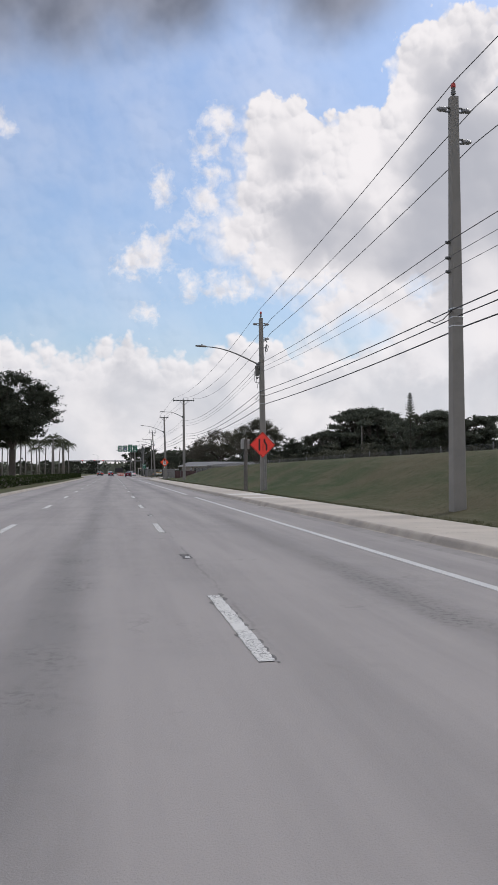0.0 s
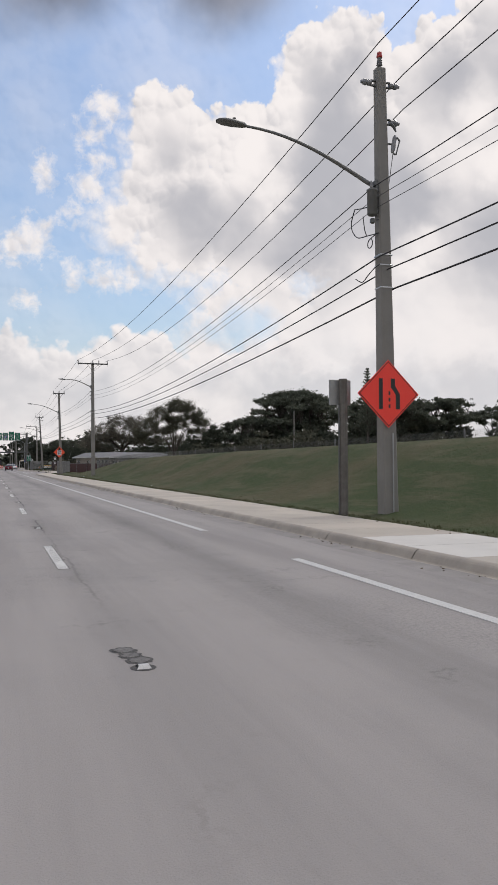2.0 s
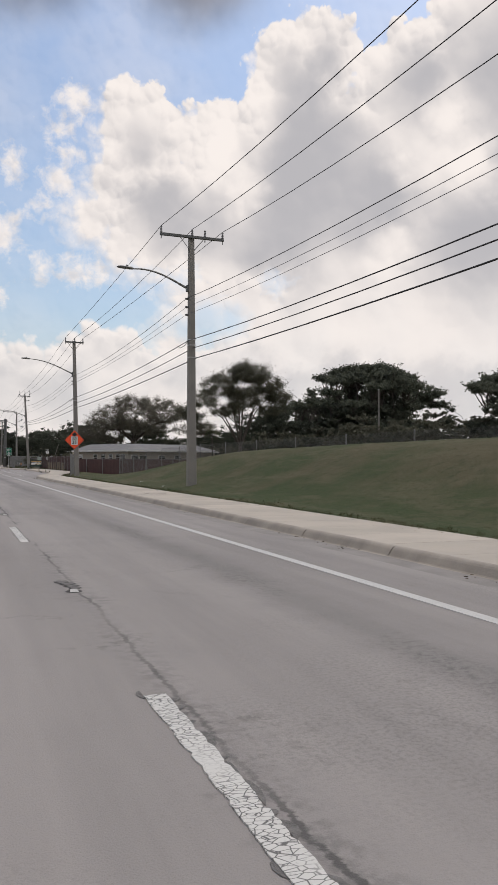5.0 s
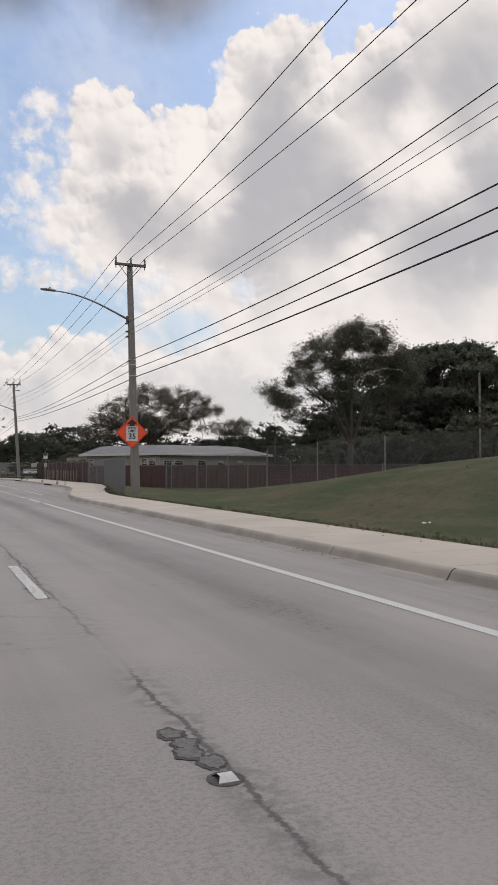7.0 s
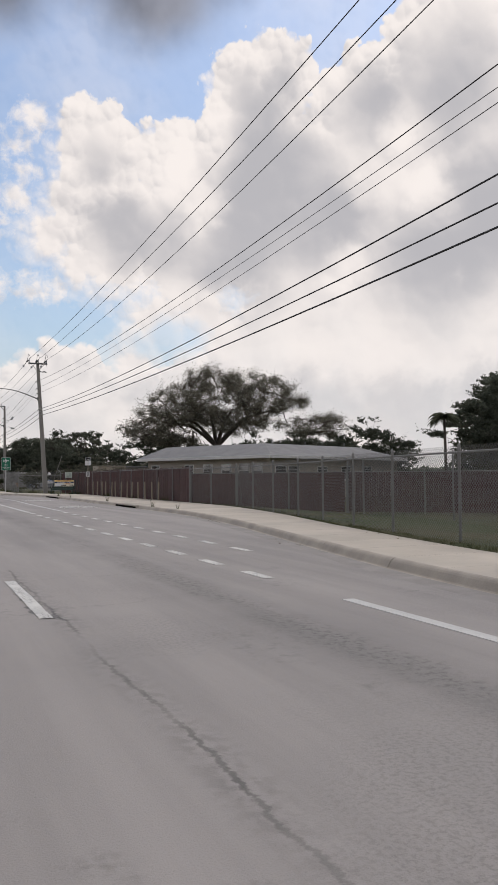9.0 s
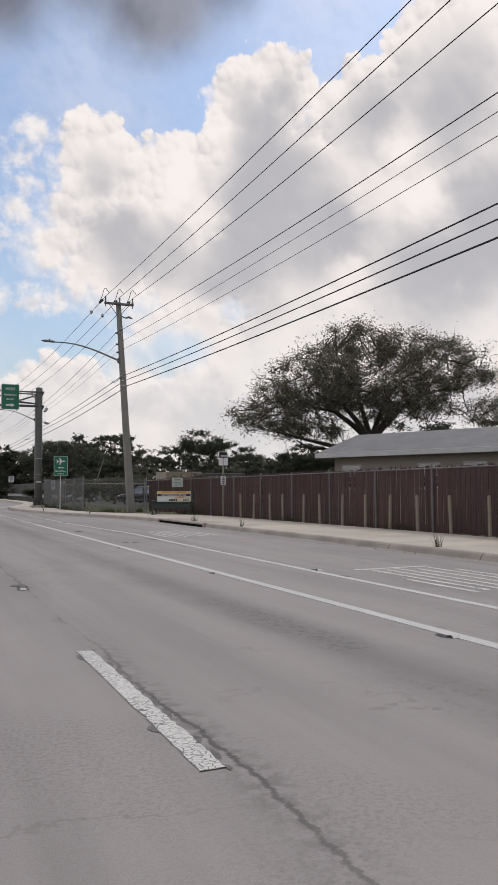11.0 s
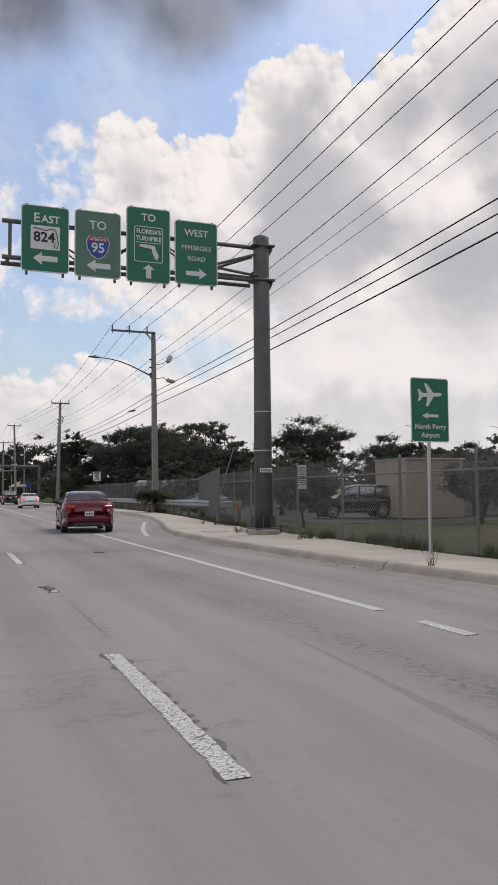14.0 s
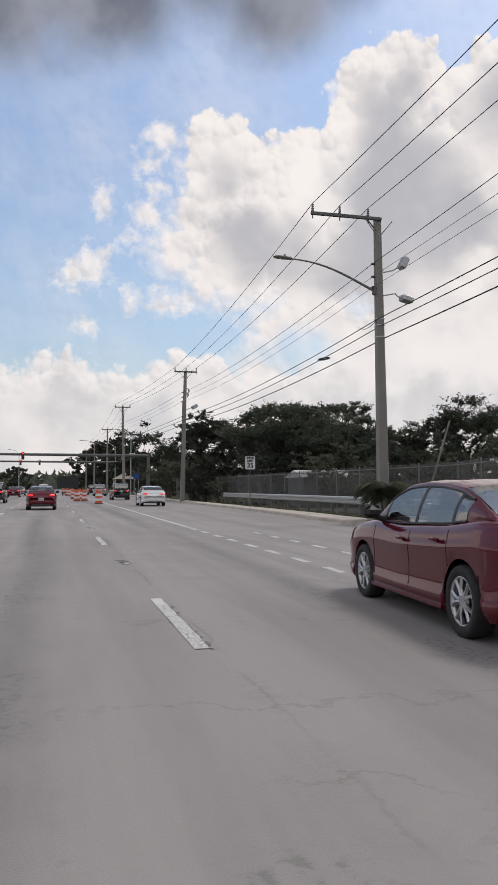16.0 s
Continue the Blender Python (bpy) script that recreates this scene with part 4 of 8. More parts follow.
for key in POLES:
    x, y, h, lean = POLES[key]
    r = poles[key]
    top = (lean[0], lean[1])
    if key in "abc":
        low = 1.3
        part("pin", Shape().tube([(top[0], top[1], h - 0.02), (top[0], top[1], h + 0.1)], 0.03, 6), DARKSTEEL, r)
        insulator(r, (top[0], top[1], h + 0.08), (0, 0, 1), 0.22, PORCELAIN, 0.085)
        part("cap", Shape().tube([(top[0], top[1], h + z) for z in (0.28, 0.3, 0.42, 0.44)], [0.05, 0.075, 0.06, 0.02], 8), REDINS, r, "rust-red insulator cap")
        for sgn, z in ((-1, h - 0.38), (1, h - 0.38), (1, h - low)):
            c = Vector((top[0] + sgn * 0.12, top[1] - 0.02, z))
            for up in (-0.06, 0.06):
                part("bracket", Shape().box(c + Vector((sgn * 0.06, 0, up)), (0.16, 0.05, 0.035)), DARKSTEEL, r)
            b = c + Vector((sgn * 0.13, 0, 0))
            part("insulator", Shape().tube([b + Vector((sgn * q, 0, 0)) for q in (-0.01, 0.0, 0.07, 0.09, 0.11, 0.13, 0.2, 0.22, 0.27)], [0.03, 0.075, 0.08, 0.06, 0.06, 0.08, 0.075, 0.05, 0.04], 10), PORCELAIN, r)
        if key == "c":
            h, low = 11.2, 1.1
        prim = [at_pole(key, -0.66, h + 0.1 - 0.0), at_pole(key, 0.66, h - 0.12), at_pole(key, 0.66, h - low + 0.12)]
        prim = [at_pole(key, -0.02, h + 0.55), prim[1], prim[2]]
        rest = [8.15, 7.85, 7.6, 6.4, 6.1, 5.65] if key == "c" else [7.95, 7.5, 7.1, 5.95, 5.8, 5.5]
    elif key == "g":
        crossarm(r, h - 0.05, -2.75, 0.1, (-2.68, -1.6, -0.45), top)
        part("arm_brace", Shape().tube([(top[0] - 0.12, -0.15, h - 0.5), (top[0] - 0.5, -0.17, h - 0.1)], 0.03, 6), DARKSTEEL, r)
        prim = [Vector((x + top[0] + p, y - 0.17, 0.12 + h + 0.33)) for p in (-2.68, -1.6, -0.45)]
        rest = [9.9, 9.4, 9.0, 7.7, 7.5, 7.05]
    else:
        wide = {"d": 1.5, "e": 0.78, "f": 0.82}.get(key, 1.0)
        crossarm(r, h - 0.1, -wide, wide, (-wide + 0.06, 0.03, wide - 0.06) if key != "d" else (-1.44, 0.0, 0.6, 1.44), top)
        prim = [Vector((x + top[0] + p, y - 0.17, 0.12 + h + 0.27)) for p in (-wide + 0.06, 0.03, wide - 0.06)]
        rest = {"d": [8.73, 8.35, 8.0, 6.8, 6.48, 6.05], "e": [8.5, 8.1, 7.85, 6.65, 6.25, 5.9], "f": [10.02, 9.4, 8.95, 7.55, 7.36, 7.1]}.get(key, [9.6, 9.2, 8.8, 7.5, 7.25, 6.9])
    HOLD[key] = prim + [at_pole(key, (-0.24 if z > rest[3] else (-0.2, 0.02, 0.2)[j % 3]), z) + Vector((0, -0.22 if z <= rest[3] else 0, 0)) for j, z in enumerate(rest)]
    clevises(r, [z - 0.12 for z in rest[:3]], lean, h, 0.15)
    bands(r, (rest[3] - 0.05, rest[3] - 0.3, rest[5] - 0.1), lean, h, 0.335)

# lamp arms (tip places in the pole's axes)
for key, tip_x, tip_z, arm_z in (("c", 5.68, 9.2, 8.15), ("d", 7.16, 9.86, 9.2), ("e", 5.6, 9.8, 8.72), ("f", 6.66, 9.28, 8.5), ("g", 8.42, 9.85, 8.85)):
    x, y, h, lean = POLES[key]
    f = arm_z / h
    lamp_arm(poles[key], 0, (lean[0] * f - 0.18, lean[1] * f, arm_z - 0.12), (tip_x - x, -0.05 + lean[1], tip_z - 0.12))
for key in "jl":
    x, y, h, lean = POLES[key]
    lamp_arm(poles[key], 0, (lean[0] * 0.7 - 0.15, 0, 8.4), (-4.2, 0, 9.5))


def sagging(a, b, sag, n=16):
    return [a.lerp(b, k / n) - Vector((0, 0, sag * 4 * (k / n) * (1 - k / n))) for k in range(n + 1)]


ORDER = "abcdefghijkl"
# sag in mid-span of each conductor, for the spans beyond these poles
SAGS = {"b": (0.18, 0.18, 0.18, 0.2, 0.2, 0.2, 0.12, 0.12, 0.12), "c": (1.2, 1.2, 1.3, 1.12, 1.1, 1.04, 0.87, 0.75, 0.6), "d": (0.1, 0.3, 0.12, 0.38, 0.3, 0.2, 0.22, 0.2, 0.12), "e": (0.52, 0.5, 0.75, 0.62, 0.45, 0.54, 0.45, 0.34, 0.3), "g": (0.4, 0.4, 0.4, 0.5, 0.5, 0.5, 0.45, 0.45, 0.4)}
LINE_KIND = [("primary_wire", "black overhead primary conductor", 0.0135, WIRE)] * 3 + [("neutral_wire", "black overhead neutral conductor", 0.0125, WIRE)] + \
            [("thin_wire", "thin grey overhead conductor", 0.0085, THINWIRE)] * 2 + [("telephone_cable", "thick black overhead cable", 0.018, WIRE)] * 3
for i, (nm, lab, rad, mat) in enumerate(LINE_KIND):
    pts = []
    for a, b in zip(ORDER, ORDER[1:]):
        pa, pb = HOLD[a][i], HOLD[b][i]
        long = (pb - pa).length
        slack = (0.0002 if i < 3 else 0.00014 if i < 6 else 0.00008) * long * long + 0.03
        seg = sagging(pa, pb, SAGS[a][i] if a in SAGS else slack)
        pts += seg if not pts else seg[1:]
    ob = part(nm, Shape().tube(pts, rad * (1.25 if i == 8 else 1.0), 5, False), mat)
    tagged(ob, lab, "overhead wire", "overhead wires")

# pole c: transformer, fuse and drops
r, (x, y, h, lean) = poles["c"], POLES["c"]
c = Vector((-0.43, -0.1, 7.62))
part("transformer", Shape().tube([c + Vector((0, 0, z)) for z in (-0.33, -0.31, 0.25, 0.26, 0.3, 0.35)], [0.1, 0.125, 0.125, 0.14, 0.14, 0.04], 14), ARMSTEEL, r, "small weathered grey can transformer", True)
for z in (-0.2, 0.18):
    part("hanger", Shape().box(c + Vector((0.14, 0.02, z)), (0.14, 0.08, 0.06), bevel=0.01), DARKSTEEL, r)
part("bushing", Shape().tube([c + Vector((-0.02, 0, 0.32)), c + Vector((-0.02, 0, 0.4)), c + Vector((-0.03, 0, 0.52))], [0.045, 0.04, 0.02], 8), PORCELAIN, r)
part("junction_box", Shape().box(c + Vector((0.0, 0.0, -0.46)), (0.11, 0.1, 0.13), bevel=0.02), DARKSTEEL, r)
part("box_hanger", Shape().tube([c + Vector((0.0, 0.0, -0.42)), c + Vector((0.2, 0.02, -0.4))], 0.02, 6), DARKSTEEL, r)
# fused cut-out and arrester on the kerb-far side
part("arrester", Shape().tube([(-0.02, -0.1, 9.58), (0.08, -0.12, 9.6), (0.16, -0.13, 9.53), (0.21, -0.13, 9.42)], [0.025, 0.045, 0.04, 0.02], 8), DARKSTEEL, r)
part("cutout_body", Shape().tube([(0.185, -0.14, 9.32), (0.175, -0.14, 9.26), (0.15, -0.14, 9.15), (0.14, -0.14, 9.08), (0.115, -0.14, 8.95), (0.1, -0.14, 8.88)], [0.025, 0.055, 0.05, 0.06, 0.05, 0.03], 8), PORCELAIN, r)
part("cutout_ear", Shape().tube([(0.17, -0.14, 9.29), (0.25, -0.15, 9.25), (0.31, -0.15, 9.18)], 0.024, 6), DARKSTEEL, r)
part("cutout_ear", Shape().tube([(0.1, -0.14, 8.91), (0.16, -0.15, 8.84), (0.21, -0.15, 8.86)], 0.024, 6), DARKSTEEL, r)
part("fuse_tube", Shape().tube([(0.3, -0.15, 9.2), (0.2, -0.15, 8.85)], 0.018, 6), DARKSTEEL, r)
part("fuse_bracket", Shape().tube([(-0.05, -0.1, 9.1), (0.14, -0.13, 9.1)], 0.025, 6), DARKSTEEL, r)
part("lead_wire", Shape().tube([(0.12, -0.14, 8.87), (0.06, -0.15, 8.5), (0.0, -0.15, 8.1)], 0.008, 5, False), WIRE, r)


def bowed(pts, n=5):
    """Points of a smooth curve through pts."""
    q = [Vector(pts[0])] + [Vector(p) for p in pts] + [Vector(pts[-1])]
    out = []
    for a, b, c, d in zip(q, q[1:], q[2:], q[3:]):
        for k in range(n):
            f = k / n
            out.append(0.5 * (2 * b + (c - a) * f + (2 * a - 5 * b + 4 * c - d) * f * f + (3 * b - a - 3 * c + d) * f ** 3))
    return out + [q[-1]]


for pts in ([(-0.38, 0.97, 7.77), (-0.38, 1.16, 7.51), (-0.38, 1.12, 7.26), (-0.38, 0.81, 7.0), (-0.38, 0.29, 6.9), (-0.26, -0.11, 6.88)],
            [(-0.38, 0.5, 7.45), (-0.38, 0.42, 7.1), (-0.38, 0.31, 6.91)],
            [(-0.38, 0.97, 7.77), (-0.38, 0.6, 7.68), (-0.4, 0.05, 7.56)],
            [(-0.36, 0.98, 5.98), (-0.36, 0.61, 5.82), (-0.36, 0.29, 5.92), (-0.34, -0.01, 6.03), (-0.3, -0.2, 6.08)]):
    part("drop_cable", Shape().tube(bowed(pts), 0.013, 6, False), WIRE, r)
part("cable_loop", Shape().tube([(-0.36, 0.17 + 0.13 * math.sin(a * 0.5236), 6.68 + 0.11 * math.cos(a * 0.5236)) for a in range(13)] + [(-0.3, 0.0, 6.87)], 0.012, 6, False), WIRE, r)
part("conduit", Shape().tube([(0.03, -0.215, 0.1), (0.03, -0.21, 2.0)], 0.02, 6), STEEL, r)
# pole d and e: slack loops on the cables
for key in "bdefg":
    x, y, h, lean = POLES[key]
    p = HOLD[key][6] - Vector((x, y, 0.12))
    part("cable_loop", Shape().tube([p + Vector((0.0, 0.05, -0.02)), p + Vector((-0.06, 0.5, -0.18)), p + Vector((-0.1, 1.0, -0.2)), p + Vector((-0.12, 1.5, -0.03))], 0.014, 6), WIRE, poles[key])
# pole f: dead-end strings, jumpers and in-line switches
r, (x, y, h, lean) = poles["f"], POLES["f"]
for k in range(3):
    p, q = HOLD["f"][k], HOLD["g"][k]
    d = (q - p).normalized()
    o = Vector((x, y, 0.12))
    for j in (0.7, 1.15):
        part("strain_insulator", Shape().tube([p + d * (j + 0.05 * a) - o - Vector((0, 0, 0.04)) for a in range(7)], [0.03, 0.075, 0.04, 0.08, 0.04, 0.075, 0.03], 8), DARKSTEEL, r)
    part("jumper", Shape().tube([p - o + Vector((0, -0.8, 0.02)), p - o + Vector((-0.05, -0.3, 0.38)), p - o + Vector((-0.05, 0.1, 0.45)), p - o + d * 0.8 + Vector((0, 0, 0.2)), p - o + d * 1.6], 0.016, 6), WIRE, r)
    f = part("line_sensor", Shape().box(p + d * (3.6 + 0.7 * (k % 2)) - o - Vector((0, 0, 0.12)), (0.16, 0.2, 0.22), bevel=0.05), STEEL, r, "grey clip-on line sensor")
part("bird_guard", Shape().tube([(lean[0] + 0.12, -0.1, h - 0.75), (lean[0] + 0.4, -0.15, h - 0.85), (lean[0] + 0.55, -0.15, h - 0.78), (lean[0] + 0.75, -0.15, h - 0.86)], [0.03, 0.04, 0.07, 0.03], 6), DARKSTEEL, r)
# pole g: floodlights
r = poles["g"]
for (bx, bz, px, pz, tilt) in ((0.05, 9.45, 0.75, 9.75, 60), (0.05, 8.55, 0.85, 8.35, -10)):
    part("flood_arm", Shape().tube([(bx, -0.1, bz), (px * 0.6, -0.12, bz + 0.1), (px, -0.14, pz)], 0.028, 6), STEEL, r)
    part("floodlight", Shape().box((px + 0.12, -0.14, pz + 0.1), (0.5, 0.36, 0.24), pose(0, 0, 0, 0, -tilt, 12), 0.04), STEEL, r, "grey box floodlight")
# pole h: cut-outs and a lamp bracket on the yard side
r, (x, y, h, lean) = poles["h"], POLES["h"]
for z, out in ((9.7, 0.5), (9.35, 0.42)):
    part("cutout", Shape().tube([(lean[0] * 0.8 + 0.12, -0.1, z + 0.12), (out, -0.14, z + 0.1), (out + 0.06, -0.14, z - 0.1), (out - 0.02, -0.14, z - 0.32)], [0.03, 0.06, 0.07, 0.03], 8), PORCELAIN, r)
part("flood_arm", Shape().tube([(lean[0] * 0.7, -0.1, 7.9), (0.6, -0.12, 8.1), (0.95, -0.14, 8.2)], 0.03, 6), STEEL, r)
part("floodlight", Shape().box((1.05, -0.14, 8.25), (0.55, 0.36, 0.3), pose(0, 0, 0, 0, -30, 12), 0.04), STEEL, r, "grey box floodlight")
part("riser", Shape().tube([(lean[0] * 0.2 - 0.2, -0.12, 2.0), (lean[0] * 0.7 - 0.18, -0.12, 8.6)], 0.03, 6), DARKSTEEL, r)
for i, d in ((7, 6.2), (7, 30)):
    a, b = HOLD["g"][i], HOLD["h"][i]
    f = d / (b - a).length
    q = a.lerp(b, f) - Vector((0, 0, SAGS["g"][i] * 4 * f * (1 - f) - 0.12))
    coil = part("cable_coil", Shape().tube([q + Vector((0.24 * math.sin(k * 0.57), 0.34 * math.cos(k * 0.57), 0.03 * math.sin(k * 0.57) - 0.16)) for k in range(12)], 0.034, 6), WIRE)
    tagged(coil, "coiled slack of black cable hung on the line", "cable coil", "cable coils")


def text_mesh(words, size, mat, bold=0.0, squeeze=1.0):
    """Letters of the built-in font as a thin mesh in x and z, facing -y, centred."""
    cu = bpy.data.curves.new("letters", "FONT")
    cu.body, cu.size, cu.align_x, cu.align_y, cu.extrude, cu.offset, cu.resolution_u = words, size, "CENTER", "CENTER", 0.002, bold, 3
    ob = bpy.data.objects.new("letters", cu)
    scene.collection.objects.link(ob)
    dg = bpy.context.evaluated_depsgraph_get()
    me = bpy.data.meshes.new_from_object(ob.evaluated_get(dg))
    bpy.data.objects.remove(ob)
    me.transform(pose(0, 0, 0, 90) @ Matrix.Diagonal((squeeze, 1, 1, 1)))
    me.materials.clear()
    me.materials.append(mat)
    return me


def letters(words, at, size, mat, parent, bold=0.0, squeeze=1.0, label=""):
    ob = part("lettering", text_mesh(words, size, mat, bold, squeeze), mat, parent, label)
    ob.location = at
    return ob


def arrow(parent, at, long, high, turn, mat):
    """A plain block arrow in the sign's plane."""
    l, h = long / 2, high / 2
    o = [(-l, 0), (-l * 0.25, h), (-l * 0.3, h * 0.42), (l, h * 0.42), (l, -h * 0.42), (-l * 0.3, -h * 0.42), (-l * 0.25, -h)]
    return part("arrow", Shape().plate(o, 0.004, Matrix.Translation(at) @ pose(0, 0, 0, 0, turn, 0)), mat, parent)


# ---- overhead sign structure ----
g = thing("sign_gantry", "dark weathered steel cantilever gantry with four green signs", "sign gantry", (8.06, 219.5, 0.0))
part("post", Shape().tube([(0, 0, 0.3), (0, 0, 4), (0.0, 0, 8.55), (0, 0, 8.68), (0, 0, 8.72)], [0.27, 0.245, 0.225, 0.225, 0.15], 20), DARKSTEEL, g, smooth=True)
part("footing", Shape().tube([(0, 0, -0.2), (0, 0, 0.26), (0, 0, 0.3)], [0.46, 0.46, 0.42], 24), KERB, g, "round concrete footing")
part("base_plate", Shape().box((0, 0, 0.32), (0.72, 0.72, 0.05), bevel=0.01), DARKSTEEL, g)
for k in range(8):
    a = radians(45 * k + 22)
    part("gusset", Shape().box((0.29 * math.cos(a), 0.29 * math.sin(a), 0.5), (0.02, 0.12, 0.34), pose(0, 0, 0, 0, 0, 45 * k + 112)), DARKSTEEL, g)
for z in (8.4, 7.40):
    part("flange", Shape().box((0.0, -0.02, z), (0.66, 0.5, 0.06), bevel=0.01), DARKSTEEL, g)
    part("stiffener", Shape().face((0.22, -0.02, z - 0.03), (0.36, -0.02, z - 0.03), (0.22, -0.02, z - 0.3)).face((0.22, 0.02, z - 0.3), (0.36, 0.02, z - 0.03), (0.22, 0.02, z - 0.03)), DARKSTEEL, g)
for yy, z in ((0.1, 8.4), (-0.05, 7.40), (0.55, 7.40)):
    part("chord", Shape().tube([(-0.15, yy, z), (-7.15, yy, z)], 0.06, 8), DARKSTEEL, g)
# slender webs in long bays, and a knee of four braces at the post
for k, (xa, xb) in enumerate(((-1.55, -3.2), (-3.2, -4.85), (-4.85, -6.5))):
    za, zb = (8.4, 7.40) if k % 2 else (7.40, 8.4)
    for yy in (-0.05, 0.55):
        part("web", Shape().tube([(xa, yy if za < 8 else 0.1, za), (xb, yy if zb < 8 else 0.1, zb)], 0.026, 6), DARKSTEEL, g)
for yy in (-0.05, 0.55):
    part("knee_brace", Shape().tube([(-0.2, yy * 0.4, 8.16), (-1.5, yy, 7.72)], 0.04, 8), DARKSTEEL, g)
    part("knee_brace", Shape().tube([(-0.2, yy * 0.4, 7.55), (-1.5, yy, 7.68)], 0.04, 8), DARKSTEEL, g)
part("web", Shape().tube([(-1.5, -0.05, 7.7), (-1.5, 0.55, 7.7)], 0.03, 6), DARKSTEEL, g)
part("gusset_plate", Shape().box((-0.24, -0.03, 7.56), (0.16, 0.3, 0.16), bevel=0.02), DARKSTEEL, g)
part("strut", Shape().tube([(-7.0, -0.05, 7.40), (-7.0, 0.55, 7.40)], 0.05, 6), DARKSTEEL, g)
part("strut", Shape().tube([(-6.95, 0.1, 8.4), (-6.95, 0.1, 7.40)], 0.045, 6), DARKSTEEL, g)
for z in (2.5, 3.6):
    part("band", Shape().tube([(0, 0, z), (0, 0, z + 0.025)], 0.262, 20, False), ALU, g)
part("number_label", Shape().box((-0.02, -0.265, 1.95), (0.36, 0.012, 0.12)), SIGNWHITE, g, "small white number label")
for k in range(5):
    part("number_bar", Shape().box((-0.15 + 0.065 * k, -0.274, 1.95), (0.035, 0.004, 0.07)), BLACK, g)


def panel(name, x0, x1, z0, z1, mat, label):
    w, h = x1 - x0, z1 - z0
    s = thing(name, label, "road sign", ((x0 + x1) / 2, 219.26, (z0 + z1) / 2), "gantry signs")
    part("border", Shape().plate(rounded(w, h, 0.09), 0.02), SIGNWHITE, s)
    part("face", Shape().plate(rounded(w - 0.05, h - 0.05, 0.075), 0.012, Matrix.Translation((0, -0.006, 0))), mat, s)
    part("rear_sheet", Shape().plate(rounded(w, h, 0.09), 0.01, Matrix.Translation((0, 0.022, 0))), SIGNBACK, s)
    for x in (-w * 0.38, w * 0.38):
        part("hanger", Shape().box((x, 0.09, -0.02), (0.06, 0.1, h + 0.12), bevel=0.01), DARKSTEEL, s)
    return s


s = panel("guide_sign", 1.36, 2.57, 7.04, 8.78, GREEN, "green guide sign lettered East 824 with an arrow")
letters("E", (-0.22, -0.012, 0.53), 0.34, SIGNWHITE, s, 0.006)
letters("AST", (0.13, -0.012, 0.51), 0.27, SIGNWHITE, s, 0.006)
part("route_plate", Shape().plate(rounded(0.74, 0.62, 0.02), 0.006, Matrix.Translation((0, -0.012, 0.03))), SIGNWHITE, s, "white route number plate")
letters("824", (-0.03, -0.02, 0.03), 0.36, BLACK, s, 0.008)
part("outline", Shape().tube([(-0.3, -0.02, 0.27), (-0.05, -0.02, 0.24), (0.0, -0.02, 0.21), (0.12, -0.02, 0.26), (0.24, -0.02, 0.26), (0.3, -0.02, 0.1), (0.33, -0.02, -0.12), (0.29, -0.02, -0.24), (0.22, -0.02, -0.2), (0.25, -0.02, -0.08)], 0.011, 4), BLACK, s)
arrow(s, (0, -0.012, -0.52), 0.62, 0.34, 0, SIGNWHITE)
s = panel("guide_sign", 2.71, 3.93, 7.02, 8.80, FADEDGREEN, "faded green guide sign with blue route shield and an arrow")
letters("TO", (0, -0.012, 0.5), 0.32, SIGNWHITE, s, 0.004)
sh = [(0.0, -0.36), (-0.16, -0.27), (-0.27, -0.1), (-0.29, 0.1), (-0.22, 0.24), (-0.12, 0.2), (0, 0.22), (0.12, 0.2), (0.22, 0.24), (0.29, 0.1), (0.27, -0.1), (0.16, -0.27)]
part("shield_rim", Shape().plate([(a * 1.07, b * 1.06) for a, b in sh], 0.004, Matrix.Translation((0, -0.010, -0.03))), SIGNWHITE, s)
part("shield", Shape().plate(sh, 0.006, Matrix.Translation((0, -0.014, -0.03))), SHIELDBLUE, s, "blue route shield")
part("shield_top", Shape().plate([(-0.285, 0.105), (-0.22, 0.235), (-0.12, 0.195), (0, 0.215), (0.12, 0.195), (0.22, 0.235), (0.285, 0.105)], 0.006, Matrix.Translation((0, -0.019, -0.03))), SHIELDRED, s, "red band of the shield")
letters("INTERSTATE", (0, -0.026, 0.115), 0.075, SIGNWHITE, s, 0.002)
letters("95", (0, -0.022, -0.11), 0.36, SIGNWHITE, s, 0.008)
arrow(s, (0.02, -0.012, -0.58), 0.62, 0.34, 0, SIGNWHITE)
s = panel("guide_sign", 4.08, 5.29, 7.00, 9.06, GREEN, "green guide sign lettered Florida's Turnpike with up arrow")
letters("TO", (0, -0.012, 0.75), 0.28, SIGNWHITE, s, 0.004)
part("badge_rim", Shape().plate(rounded(0.80, 0.98, 0.07), 0.004, Matrix.Translation((0, -0.010, 0.02))), SIGNWHITE, s)
part("badge", Shape().plate(rounded(0.76, 0.94, 0.06), 0.004, Matrix.Translation((0, -0.014, 0.02))), GREEN, s, "green badge with a white rim")
letters("FLORIDA'S", (0, -0.02, 0.36), 0.17, SIGNWHITE, s, 0.004, 0.85)
letters("TURNPIKE", (0, -0.02, 0.17), 0.17, SIGNWHITE, s, 0.004, 0.9)
part("badge_line", Shape().box((0, -0.016, 0.06), (0.68, 0.006, 0.014)), SIGNWHITE, s)
